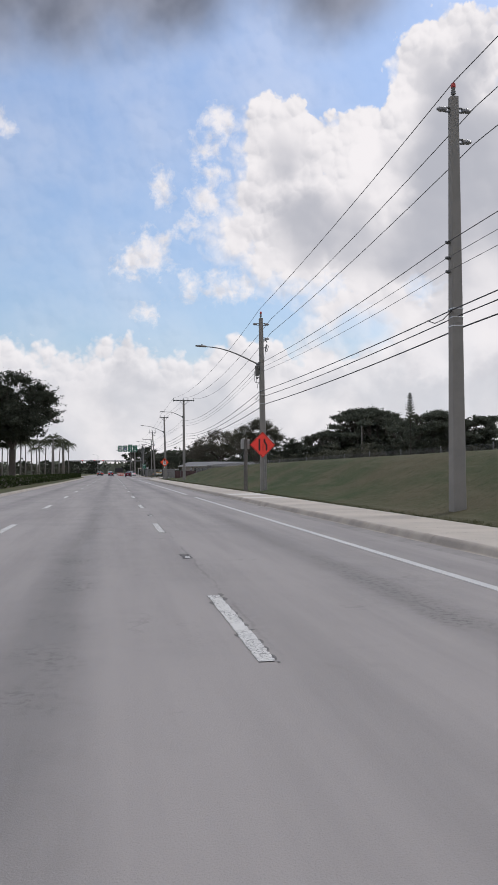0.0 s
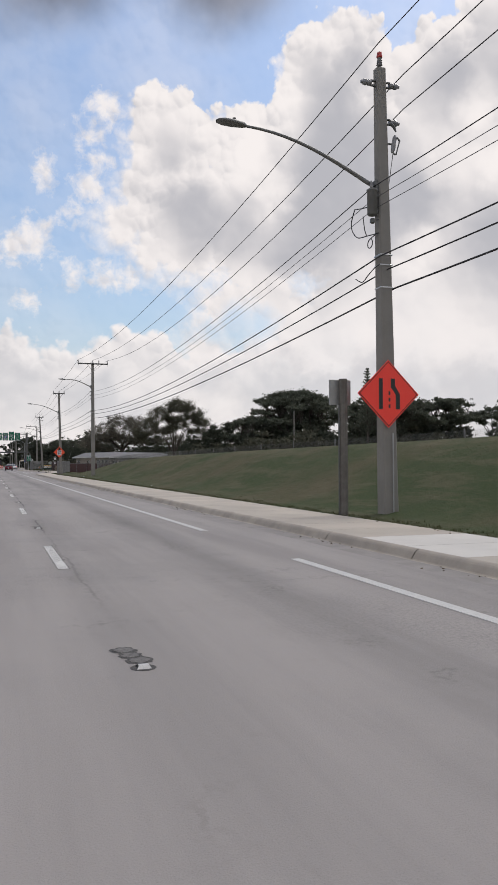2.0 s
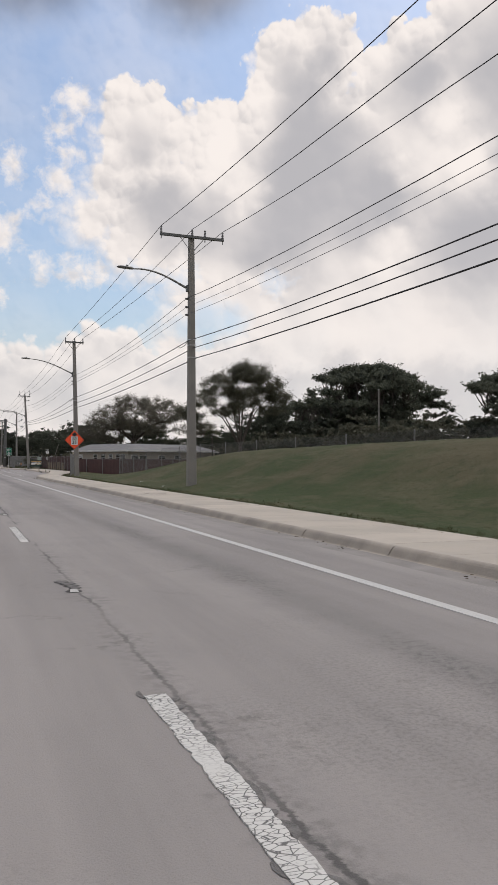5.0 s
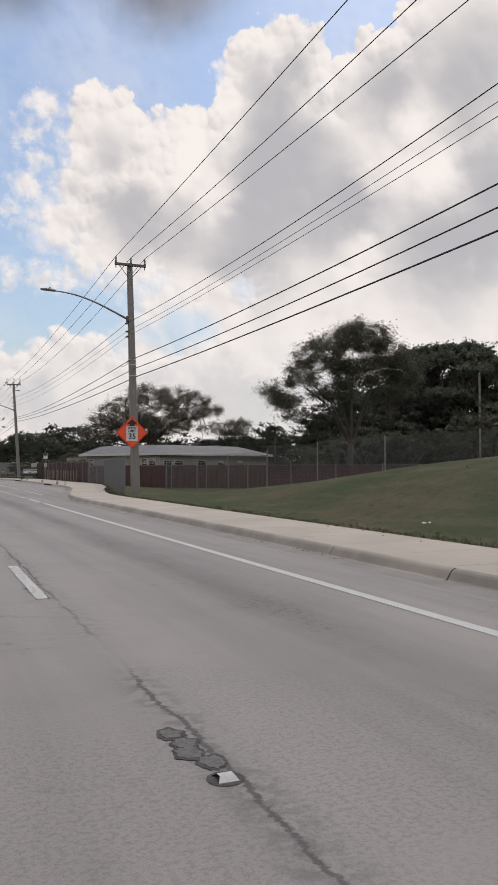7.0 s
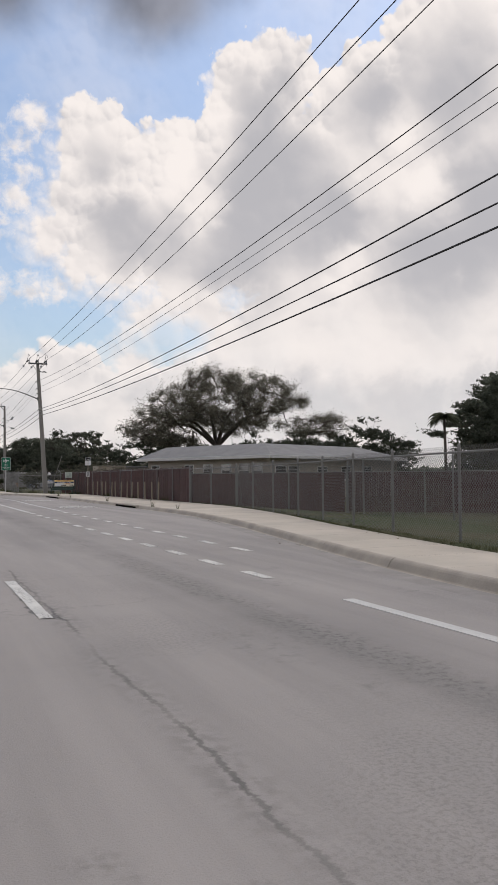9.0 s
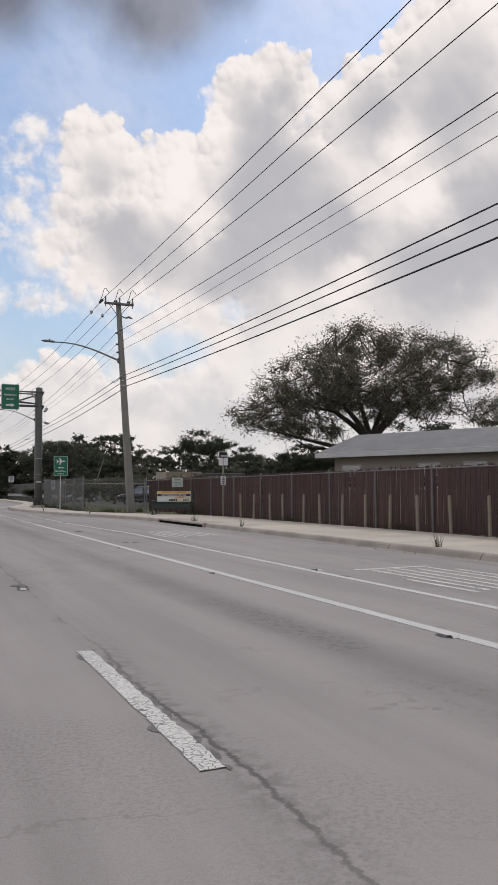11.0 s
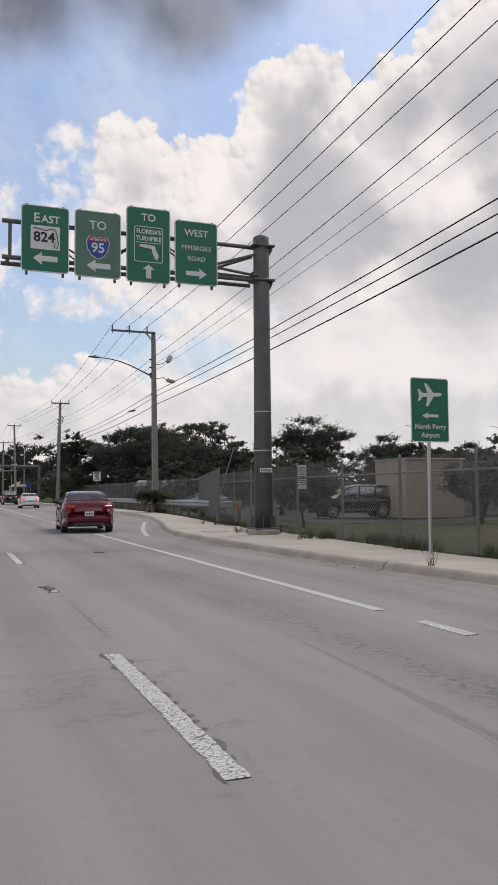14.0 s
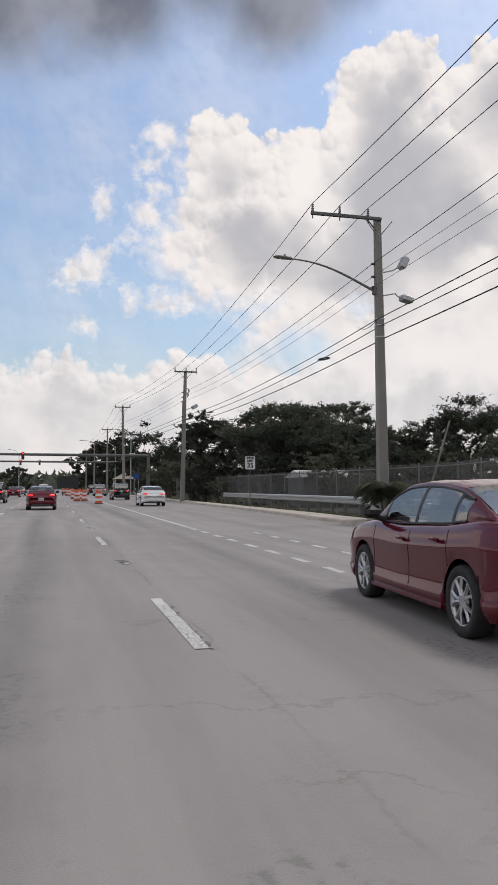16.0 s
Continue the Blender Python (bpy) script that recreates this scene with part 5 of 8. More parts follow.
part("state_outline", Shape().plate([(-0.25, 0.02), (-0.1, 0.03), (0.05, 0.02), (0.17, 0.01), (0.2, -0.1), (0.28, -0.25), (0.24, -0.37), (0.17, -0.34), (0.11, -0.2), (0.08, -0.08), (-0.02, -0.06), (-0.1, -0.06), (-0.25, -0.03)], 0.006, Matrix.Translation((0.0, -0.02, -0.02))), SIGNWHITE, s)
arrow(s, (0, -0.012, -0.72), 0.38, 0.34, 90, SIGNWHITE)
s = panel("guide_sign", 5.42, 6.65, 7.06, 8.84, GREEN, "green guide sign lettered West Pembroke Road with an arrow")
letters("WEST", (0, -0.012, 0.55), 0.26, SIGNWHITE, s, 0.004)
letters("PEMBROKE", (0, -0.012, 0.13), 0.185, SIGNWHITE, s, 0.001, 0.95)
letters("ROAD", (0, -0.012, -0.17), 0.185, SIGNWHITE, s, 0.001)
arrow(s, (0, -0.012, -0.58), 0.6, 0.3, 180, SIGNWHITE)

# ---- roadside signs ----


def diamond(name, at, d, label, sheet=ORANGE):
    """An orange diamond sign, d across its corners, with a black border line."""
    s = thing(name, label, "road sign", at)
    def sq(r):
        return [(0, r), (r, 0), (0, -r), (-r, 0)]
    part("sheet", Shape().plate(sq(d / 2), 0.012), sheet, s)
    part("border_line", Shape().plate(sq(d / 2 - 0.035), 0.004, Matrix.Translation((0, -0.005, 0))), BLACK, s)
    part("face", Shape().plate(sq(d / 2 - 0.06), 0.004, Matrix.Translation((0, -0.009, 0))), sheet, s)
    part("rear_rail", Shape().box((0, 0.03, 0), (0.08, 0.05, d * 0.7)), STEEL, s)
    return s


s = diamond("lane_ends_sign", (9.2, 46.53, 3.06), 1.64, "red-orange diamond road-works sign showing a lane merging", REDORANGE)
part("symbol", Shape().plate([(-0.26, 0.37), (-0.16, 0.37), (-0.16, -0.37), (-0.26, -0.37)], 0.004, Matrix.Translation((0.0, -0.014, 0))), BLACK, s)
part("symbol", Shape().plate([(0.06, 0.37), (0.17, 0.37), (0.17, 0.2), (0.30, 0.0), (0.30, -0.37), (0.19, -0.37), (0.19, -0.02), (0.06, 0.16)], 0.004, Matrix.Translation((0.0, -0.014, 0))), BLACK, s)
for z in (-0.3, -0.14, 0.02):
    part("symbol", Shape().box((0.02, -0.012, z), (0.045, 0.004, 0.09)), BLACK, s)
s = diamond("speed_ahead_sign", (9.25, 142.2, 3.13), 1.6, "orange diamond sign with a white speed limit 35 plate")
part("symbol", Shape().plate([(0, 0.66), (0.27, 0.4), (0.12, 0.4), (0.12, 0.3), (-0.12, 0.3), (-0.12, 0.4), (-0.27, 0.4)], 0.004, Matrix.Translation((0, -0.014, 0))), BLACK, s)
part("plate", Shape().plate(rounded(0.56, 0.72, 0.04), 0.006, Matrix.Translation((0.0, -0.016, -0.06))), SIGNWHITE, s)
part("plate_rim", Shape().plate(rounded(0.52, 0.68, 0.03), 0.002, Matrix.Translation((0.0, -0.018, -0.06))), SIGNWHITE, s)
letters("SPEED", (0, -0.024, 0.21), 0.16, BLACK, s, 0.004)
letters("LIMIT", (0, -0.024, 0.06), 0.16, BLACK, s, 0.004)
letters("35", (0, -0.024, -0.2), 0.38, BLACK, s, 0.008)

s = thing("post_box_sign", "grey wooden post carrying a blank metal panel", "sign post", (8.2, 46.95, 0.13))
part("post", Shape().tube([(0, 0, -0.3), (0.0, 0, 3.3)], [0.115, 0.1], 10), WOODPOST, s)
part("panel", Shape().box((-0.03, 0.13, 2.98), (0.56, 0.06, 0.62), bevel=0.01), SIGNBACK, s)
part("conduit", Shape().tube([(-0.13, -0.03, 0), (-0.13, -0.03, 2.7)], 0.018, 6), DARKSTEEL, s)

s = thing("airport_sign", "green sign with a white aeroplane and an arrow on a post", "road sign", (8.22, 211.4, 0.13))
part("post", Shape().tube([(-0.02, 0.05, -0.3), (0.0, 0.05, 3.3)], 0.035, 8), ALU, s)
part("border", Shape().plate(rounded(0.84, 1.22, 0.05), 0.006, Matrix.Translation((0, 0, 2.73))), SIGNWHITE, s)
part("face", Shape().plate(rounded(0.8, 1.18, 0.045), 0.004, Matrix.Translation((0, -0.005, 2.73))), GREEN, s)
part("aeroplane", Shape().plate([(0.33, 0.0), (0.29, 0.035), (0.1, 0.04), (-0.06, 0.24), (-0.13, 0.24), (-0.06, 0.04), (-0.2, 0.04), (-0.27, 0.12), (-0.32, 0.12), (-0.29, 0.0), (-0.32, -0.12), (-0.27, -0.12), (-0.2, -0.04), (-0.06, -0.04), (-0.13, -0.24), (-0.06, -0.24), (0.1, -0.04), (0.29, -0.035)], 0.004, Matrix.Translation((0, -0.010, 3.02)) @ pose(0, 0, 0, 0, -3, 0) @ Matrix.Diagonal((0.82, 1, 0.9, 1))), SIGNWHITE, s, "white aeroplane symbol")
arrow(s, (0, -0.010, 2.62), 0.36, 0.13, 0, SIGNWHITE)
letters("North", (-0.17, -0.012, 2.41), 0.135, SIGNWHITE, s, 0.002)
letters("Perry", (0.19, -0.012, 2.41), 0.135, SIGNWHITE, s, 0.002)
letters("Airport", (0, -0.012, 2.25), 0.135, SIGNWHITE, s, 0.002)

s = thing("speed_limit_sign", "white speed limit 35 sign on a dark post", "road sign", (11.5, 266.2, 0.13))
part("post", Shape().tube([(0, 0.04, -0.3), (0, 0.04, 3.05)], 0.03, 6), DARKSTEEL, s)
part("sheet", Shape().plate(rounded(0.62, 0.78, 0.04), 0.006, Matrix.Translation((0, 0, 2.68))), SIGNWHITE, s)
letters("SPEED", (0, -0.008, 2.96), 0.17, BLACK, s, 0.008)
letters("LIMIT", (0, -0.008, 2.8), 0.17, BLACK, s, 0.008)
letters("35", (0, -0.008, 2.52), 0.42, BLACK, s, 0.01)

s = thing("bus_stop_sign", "white bus stop sign with timetable plate on a pole", "bus stop sign", (12.7, 195.3, 0.13))
part("post", Shape().tube([(0, 0.03, -0.3), (0, 0.03, 2.95)], 0.035, 8), BOLLARD, s)
part("sheet", Shape().plate(rounded(0.44, 0.62, 0.03), 0.006, Matrix.Translation((0, 0, 2.62))), SIGNWHITE, s)
part("dark_band", Shape().plate(rounded(0.4, 0.26, 0.02), 0.003, Matrix.Translation((0, -0.004, 2.78))), BLACK, s)
letters("STOP", (0.02, -0.009, 2.72), 0.13, SIGNWHITE, s, 0.002)
part("plate", Shape().plate(rounded(0.26, 0.4, 0.02), 0.006, Matrix.Translation((0, 0, 1.62))), SIGNWHITE, s)
for k in range(4):
    part("print_bar", Shape().box((0, -0.003, 1.74 - 0.08 * k), (0.16, 0.004, 0.035)), BLACK, s)

# ---- bus bench with its advertising back ----
NAVY = material("banner_navy", (0.015, 0.03, 0.09), 0.5, scale=4)
DARKORANGE = material("banner_orange", (0.5, 0.16, 0.03), 0.5, scale=4)
b = thing("bus_bench", "dark green metal bus bench with a tattered advertising banner", "bench", m=pose(11.35, 198.55, 0.15, 0, 0, -36))
for x in (-0.95, 0.95):
    part("leg", Shape().tube([(x, -0.28, 0.02), (x, -0.22, 0.42), (x, 0.1, 0.44)], 0.035, 6), GREENPAINT, b)
    part("foot", Shape().box((x, -0.02, 0.02), (0.08, 0.7, 0.04), bevel=0.01), GREENPAINT, b)
    part("leg", Shape().tube([(x, 0.3, 0.02), (x, 0.16, 0.5), (x, 0.26, 1.12)], 0.035, 6), GREENPAINT, b)
    part("armrest", Shape().tube([(x, -0.26, 0.4), (x * 1.07, -0.3, 0.66), (x * 1.07, 0.2, 0.66)], 0.03, 6), GREENPAINT, b)
for k in range(5):
    part("seat_slat", Shape().box((0, -0.25 + 0.1 * k, 0.46), (1.95, 0.075, 0.03), bevel=0.008), GREENPAINT, b)
part("back_panel", Shape().box((0, 0.17, 0.5), (1.98, 0.04, 0.24), bevel=0.01), GREENPAINT, b)
part("seat_apron", Shape().box((0, -0.27, 0.4), (1.95, 0.03, 0.14), bevel=0.01), GREENPAINT, b)
bn = part("banner", Shape().box((0, 0.17, 0.86), (1.72, 0.02, 0.54), bevel=0.004), CREAM, b, "cream advertising banner, torn at one corner")
part("banner_head", Shape().box((0.0, 0.156, 1.07), (1.68, 0.006, 0.11)), YELLOW, bn, "yellow strip of the banner")
letters("LICENCIA DE CAMIONES", (0.0, 0.148, 1.07), 0.115, DARKORANGE, bn, 0.002, 0.98)
part("banner_band", Shape().box((0.0, 0.156, 0.945), (1.68, 0.006, 0.115)), NAVY, bn, "navy strip of the banner")
letters("CDL TRAINING & TESTING", (0.0, 0.148, 0.945), 0.115, SIGNWHITE, bn, 0.002, 0.92)
letters("C. & BUSES", (0.3, 0.155, 0.83), 0.1, DARKORANGE, bn, 0.003, 0.95)
for k in range(4):
    part("number_bar", Shape().box((-0.2 + 0.11 * k, 0.156, 0.7), (0.075, 0.006, 0.115)), BLACK, bn)
letters("$375", (0.62, 0.155, 0.7), 0.15, BLACK, bn, 0.004, 0.95)
part("torn_sheet", Shape().plate([(-0.8, 0.02), (-0.62, 0.1), (-0.4, 0.07), (-0.15, 0.09), (0.0, 0.0), (-0.2, -0.03), (-0.32, -0.14), (-0.55, -0.16), (-0.8, -0.15)], 0.012, Matrix.Translation((0, 0.14, 0.78))), SIGNWHITE, bn, "torn white paper")

s = thing("notice_board", "small white paper notice on the fence", "notice", (12.03, 199.9, 1.72))
part("sheet", Shape().plate(rounded(0.58, 0.46, 0.01), 0.006), NOTICE, s)
for k in range(5):
    part("print_bar", Shape().box((0, -0.004, 0.14 - 0.07 * k), (0.36, 0.004, 0.014)), GREENPAINT, s)
s = thing("notice_board", "tall white paper notice hung on the chain-link fence", "notice", (8.98, 218.85, 1.75))
part("sheet", Shape().plate(rounded(0.26, 0.66, 0.01), 0.006), SIGNWHITE, s)
for k in range(9):
    part("print_bar", Shape().box((0, -0.004, 0.26 - 0.06 * k), (0.2, 0.004, 0.022)), BLACK, s)

# ---- fences ----


def fence_points(path, step):
    """Points along a bent line, evenly spaced leg by leg, with the way of the leg."""
    out = []
    for (x0, y0), (x1, y1) in zip(path, path[1:]):
        d = math.hypot(x1 - x0, y1 - y0)
        n = max(1, round(d / step))
        out += [(x0 + (x1 - x0) * k / n, y0 + (y1 - y0) * k / n) for k in range(n)]
    return out + [path[-1]]


def chain_link(path, top, foot, label, step=3.0, cell=0.075, rail=True, over=0.12):
    """Galvanised chain-link: posts, top rail and a woven mesh of diagonal wires. top, foot: heights at a place."""
    root = thing("chain_link_fence", label, "fence")
    pts = fence_points(path, step)
    for x, y in pts:
        z0, z1 = foot(x, y) - 0.2, top(x, y)
        part("post", Shape().tube([(x, y, z0), (x, y, z1 + 0.02), (x, y, z1 + 0.06)], [0.034, 0.034, 0.012], 7), FENCEPOST, root)
    mesh = Shape()
    for (xa, ya), (xb, yb) in zip(pts, pts[1:]):
        d = math.hypot(xb - xa, yb - ya)
        nx, ny = -(yb - ya) / d, (xb - xa) / d
        za, zb = top(xa, ya), top(xb, yb)
        fa, fb = foot(xa, ya), foot(xb, yb)
        if rail:
            part("top_rail", Shape().tube([(xa, ya, za - over), (xb, yb, zb - over)], 0.021, 6), FENCEPOST, root)

        def at(u, v):
            u = min(max(u, 0), d)
            f = u / d
            return Vector((xa + (xb - xa) * f + nx * 0.04, ya + (yb - ya) * f + ny * 0.04, v))
        h0 = min(fa, fb)
        high = max(za, zb) - h0
        n = int((d + high) / cell)
        for k in range(n):
            u0 = -high + k * cell
            for sgn in (0, 1):
                a, b = (u0, u0 + high) if not sgn else (u0 + high, u0)
                ends = []
                for u, v in ((a, 0.0), (b, high)):
                    ends.append((u, v))
                (ua, va), (ub, vb) = ends
                # cut the wire to the bay
                t0, t1 = 0.0, 1.0
                for lo, hi in ((0.0, d),):
                    du = ub - ua
                    c0, c1 = sorted(((lo - ua) / du, (hi - ua) / du))
                    t0, t1 = max(t0, c0), min(t1, c1)
                if t1 - t0 < 0.02:
                    continue
                p, q = at(ua + (ub - ua) * t0, h0 + high * t0), at(ua + (ub - ua) * t1, h0 + high * t1)
                r = 0.003
                o = Vector((nx, ny, 0)) * r
                w = Vector((0, 0, r * 1.4))
                i = len(mesh.v)
                mesh.v += [tuple(p + w), tuple(p - w + o), tuple(p - w - o), tuple(q + w), tuple(q - w + o), tuple(q - w - o)]
                mesh.f += [(i, i + 1, i + 4, i + 3), (i + 1, i + 2, i + 5, i + 4), (i + 2, i, i + 3, i + 5)]
    tagged(part("wire_mesh", mesh, MESHWIRE, root), kind="stuff")
    return root


BERM_FENCE_TOP = [(0, 2.66), (133, 2.66), (139, 2.55), (145, 2.25), (170, 1.95)]
chain_link([(17.2, 8.2), (17.2, 161.6), (17.2, 162.9)], lambda x, y: lerp(BERM_FENCE_TOP, y), lambda x, y: min(max(ground_z(x, y), 0.45 if y < 130 else -0.2), lerp(BERM_FENCE_TOP, y) - 0.4), "grey chain-link fence on the crest of the grass berm", 5.9, 0.125, False)
chain_link([(9.0, 142.6), (9.9, 148.5), (11.3, 156), (12.85, 165.0), (12.85, 171.2)], lambda x, y: 1.95, lambda x, y: 0.12, "grey chain-link fence behind the pavement", 3.0, 0.085)
chain_link([(12.9, 208.6), (9.0, 208.4), (8.85, 218.9), (9.95, 229.0)], lambda x, y: 2.08, lambda x, y: 0.14, "rusting chain-link fence beside the gantry", 2.9, 0.08, True, 0.35)
chain_link([(9.95, 229.0), (14.7, 247), (14.7, 315)], lambda x, y: 2.3, lambda x, y: 0.14, "tall grey chain-link fence along the roadside yard", 3.2, 0.07)


def slat_fence():
    root = thing("slat_fence", "maroon plastic privacy slats in a tall chain-link fence", "fence")
    me = Shape().box((0, 0, 0.94), (0.022, 0.1, 1.88), pose(0, 0, 0, 0, 0, -16), 0.006).mesh("slat", SLAT)
    me2 = Shape().box((0, 0, 0.94), (0.022, 0.1, 1.86), pose(0, 0, 0, 0, 0, 20), 0.006).mesh("slat", SLAT)
    rnd = random.Random(4)
    for k in range(238):
        y = 179.4 + 0.122 * k
        ob = part("slat", me if k % 2 else me2, SLAT, root)
        ob.location = (13.0 + rnd.uniform(-0.012, 0.012), y, 0.08 + rnd.uniform(-0.04, 0.05))
        ob.rotation_euler = (rnd.gauss(0, 0.006), 0, rnd.gauss(0, 0.05))
    for k in range(14):
        part("post", Shape().tube([(12.93, 171.4 + 2.9 * k, -0.1), (12.93, 171.4 + 2.9 * k, 1.98 + 0.04 * (k % 2))], 0.03, 8), FENCEPOST, root)
    part("top_rail", Shape().tube([(12.94, 171.4, 1.9), (12.94, 208.5, 1.9)], 0.019, 6), FENCEPOST, root)
    rest = Shape()
    for k in range(80):
        rest.box((13.0 + rnd.uniform(-0.012, 0.012), 171.4 + 0.1 * k, 1.03 + rnd.uniform(-0.04, 0.04)), (0.02, 0.082, 1.8))
    # the back run turns off along the yard's slanting edge
    back = [Vector((13.0, 171.4, 0)), Vector((17.2, 163.0, 0)), Vector((37.0, 145.2, 0))]
    for p, q in zip(back, back[1:]):
        way = q - p
        turn = math.degrees(math.atan2(way.y, way.x))
        for k in range(int(way.length / 0.1)):
            c = p + way.normalized() * (0.1 * k + 0.05)
            rest.box((c.x, c.y, 0.74 + rnd.uniform(-0.025, 0.025)), (0.088, 0.02, 1.74), pose(0, 0, 0, 0, 0, turn + rnd.gauss(0, 5)))
        n = max(1, round(way.length / 3.2))
        for k in range(n):
            c = p + way * (k / n)
            part("post", Shape().tube([(c.x - 0.04, c.y - 0.07, -0.3), (c.x - 0.04, c.y - 0.07, 1.72)], 0.034, 8), FENCEPOST, root)
        part("top_rail", Shape().tube([(p.x - 0.03, p.y - 0.05, 1.6), (q.x - 0.03, q.y - 0.05, 1.6)], 0.017, 6), FENCEPOST, root)
    tagged(part("slat_run", rest, SLAT, root), "run of maroon slats along the yard", kind="stuff")
    m = Shape()
    for k in range(300):
        for sgn in (-1, 1):
            y0 = 171.4 + 0.125 * k
            y1 = y0 + sgn * 1.7
            if 171.4 <= y1 <= 208.5:
                m.tube([(12.9, y0, 0.2), (12.9, y1, 2.02)], 0.0026, 3, False)
    tagged(part("wire_mesh", m, SLATWIRE, root), kind="stuff")


slat_fence()
rnd = random.Random(9)
for k in range(13):
    y = 176.2 + 1.42 * k + rnd.uniform(-0.1, 0.1)
    b = thing("timber_bollard", "bleached round timber bollard before the maroon fence", "bollard", m=pose(12.72 + rnd.uniform(-0.06, 0.06), y, 0.13, rnd.uniform(-2, 2), rnd.uniform(-2, 2), 0), group="timber bollards")
    part("stake", Shape().tube([(0, 0, -0.2), (0, 0, 1.0), (0, 0, 1.04)], [0.05, 0.046, 0.03], 9), BOLLARD, b)

# ---- guard rail ----
gr = thing("guard_rail", "galvanised W-beam guard rail on short posts", "guard rail")
RAIL = [(11.7, 231.8), (11.8, 240), (12.3, 251), (12.5, 262), (12.45, 278)]
pts = fence_points(RAIL, 1.0)
prof = [(0.0, 0.62), (-0.07, 0.66), (-0.07, 0.72), (0.0, 0.76), (0.0, 0.80), (-0.07, 0.84), (-0.07, 0.90), (0.0, 0.94)]
part("beam", Shape().grid([[(x + a, y, z + 0.0) for a, z in prof] for x, y in pts]).grid([[(x + a + 0.006, y, z) for a, z in prof[::-1]] for x, y in pts]), STEEL, gr, "weathered W-beam")
for x, y in fence_points(RAIL, 1.9):
    part("post", Shape().box((x + 0.12, y, 0.42), (0.12, 0.15, 0.95), bevel=0.01), WOODPOST, gr)
part("end_cap", Shape().grid([[(RAIL[0][0] + 0.02 + 0.2 * math.cos(a), RAIL[0][1] - 0.05 - 0.22 * math.sin(a), z) for a in (0, 0.5, 1.05, 1.57, 2.1, 2.6, 3.14)] for z in (0.52, 0.98)]), END_ORANGE, gr, "orange end panel")

# ---- house behind the maroon fence ----
U, V = Vector((0.909, 0.4168, 0)), Vector((-0.4168, 0.909, 0))
HM = Matrix(((U.x, V.x, 0, 21.55), (U.y, V.y, 0, 180.05), (0, 0, 1, -0.1), (0, 0, 0, 1)))
house = thing("house", "low beige stucco house with a grey shingle hip roof", "house", m=HM)
LX, LY, EA, ZE, ZR = 17.2, 13.6, 0.6, 2.85, 4.0
body = Shape()
body.box((LX / 2, LY / 2, 1.4), (LX - 2 * EA, LY - 2 * EA, 2.8))
part("wall", body, STUCCO, house)
roof = Shape()
a, b, c, d = (0, 0, ZE), (LX, 0, ZE), (LX, LY, ZE), (0, LY, ZE)
ZM = 3.92
m1, m2, m3, m4 = (2.8, 3.0, ZM), (LX - 2.8, 3.0, ZM), (LX - 2.8, LY - 0.3, ZM), (2.8, LY - 0.3, ZM)
e, f = (LY / 2, LY / 2, ZR), (LX - LY / 2, LY / 2, ZR)
up = lambda p: (p[0], p[1], p[2] + 0.12)
for lo, hi in (((a, b), (m2, m1)), ((b, c), (m3, m2)), ((c, d), (m4, m3)), ((d, a), (m1, m4))):
    roof.face(up(lo[0]), up(lo[1]), hi[0], hi[1])
roof.face(m1, m2, f, e).face(m2, m3, f).face(m3, m4, e, f).face(m4, m1, e).face(a, d, c, b)
part("roof", roof, ROOF, house)
for p, q in ((a, b), (b, c), (c, d), (d, a)):
    P, Q = Vector(p), Vector(q)
    mid = (P + Q) / 2
    along = abs(Q.x - P.x) > 0.1
    part("fascia", Shape().box((mid.x, mid.y, ZE + 0.03), (abs(Q.x - P.x) + 0.04 if along else 0.035, 0.035 if along else abs(Q.y - P.y) + 0.04, 0.2), bevel=0.004), FASCIA, house)
for x, y in ((3.6, 3.0), (9.0, 4.2), (13.4, 3.6)):
    part("vent_pipe", Shape().tube([(x, y, ZE + 0.4), (x, y, ZE + 1.4)], 0.05, 8), DARKSTEEL, house)


def window(parent, at, w, h, m):
    g = Matrix.Translation(at) @ m
    win = part("window", Shape().plate(rounded(w, h, 0.01), 0.03, g @ Matrix.Translation((0, -0.02, 0))), FASCIA, parent)
    part("pane", Shape().plate(rounded(w - 0.12, h - 0.12, 0.01), 0.01, g @ Matrix.Translation((0, -0.035, 0))), GLASS, win)
    part("sill", Shape().box(g @ Vector((0, -0.05, -h / 2 - 0.03)), (w + 0.1 if abs(m[0][0]) > 0.5 else 0.12, 0.12 if abs(m[0][0]) > 0.5 else w + 0.1, 0.06)), FASCIA, win)
    for k in range(1, 4):
        part("rail", Shape().plate(rounded(w - 0.12, 0.025, 0.005), 0.012, g @ Matrix.Translation((0, -0.045, -h / 2 + h * k / 4))), FASCIA, win)


for x in (1.7, 3.1, 6.4, 9.3, 12.2):
    window(house, (x, EA, 1.8), 1.2, 1.0, Matrix.Identity(4))
for y in (1.75, 2.95, 4.65, 6.45, 8.4, 12.1):
    window(house, (EA, y, 1.97), 0.98, 1.0, pose(0, 0, 0, 0, 0, -90))

yard_ground = part("yard_ground", Shape().grid([[(16.2 + 2.5 * i, 231.5 + 4.5 * j, max(ground_z(16.2 + 2.5 * i, 231.5 + 4.5 * j), -0.2) + 0.03) for i in range(17)] for j in range(16)]), YARD, smooth=True)
tagged(yard_ground, "dark oil-stained dirt yard behind the fence", "yard", kind="structure")

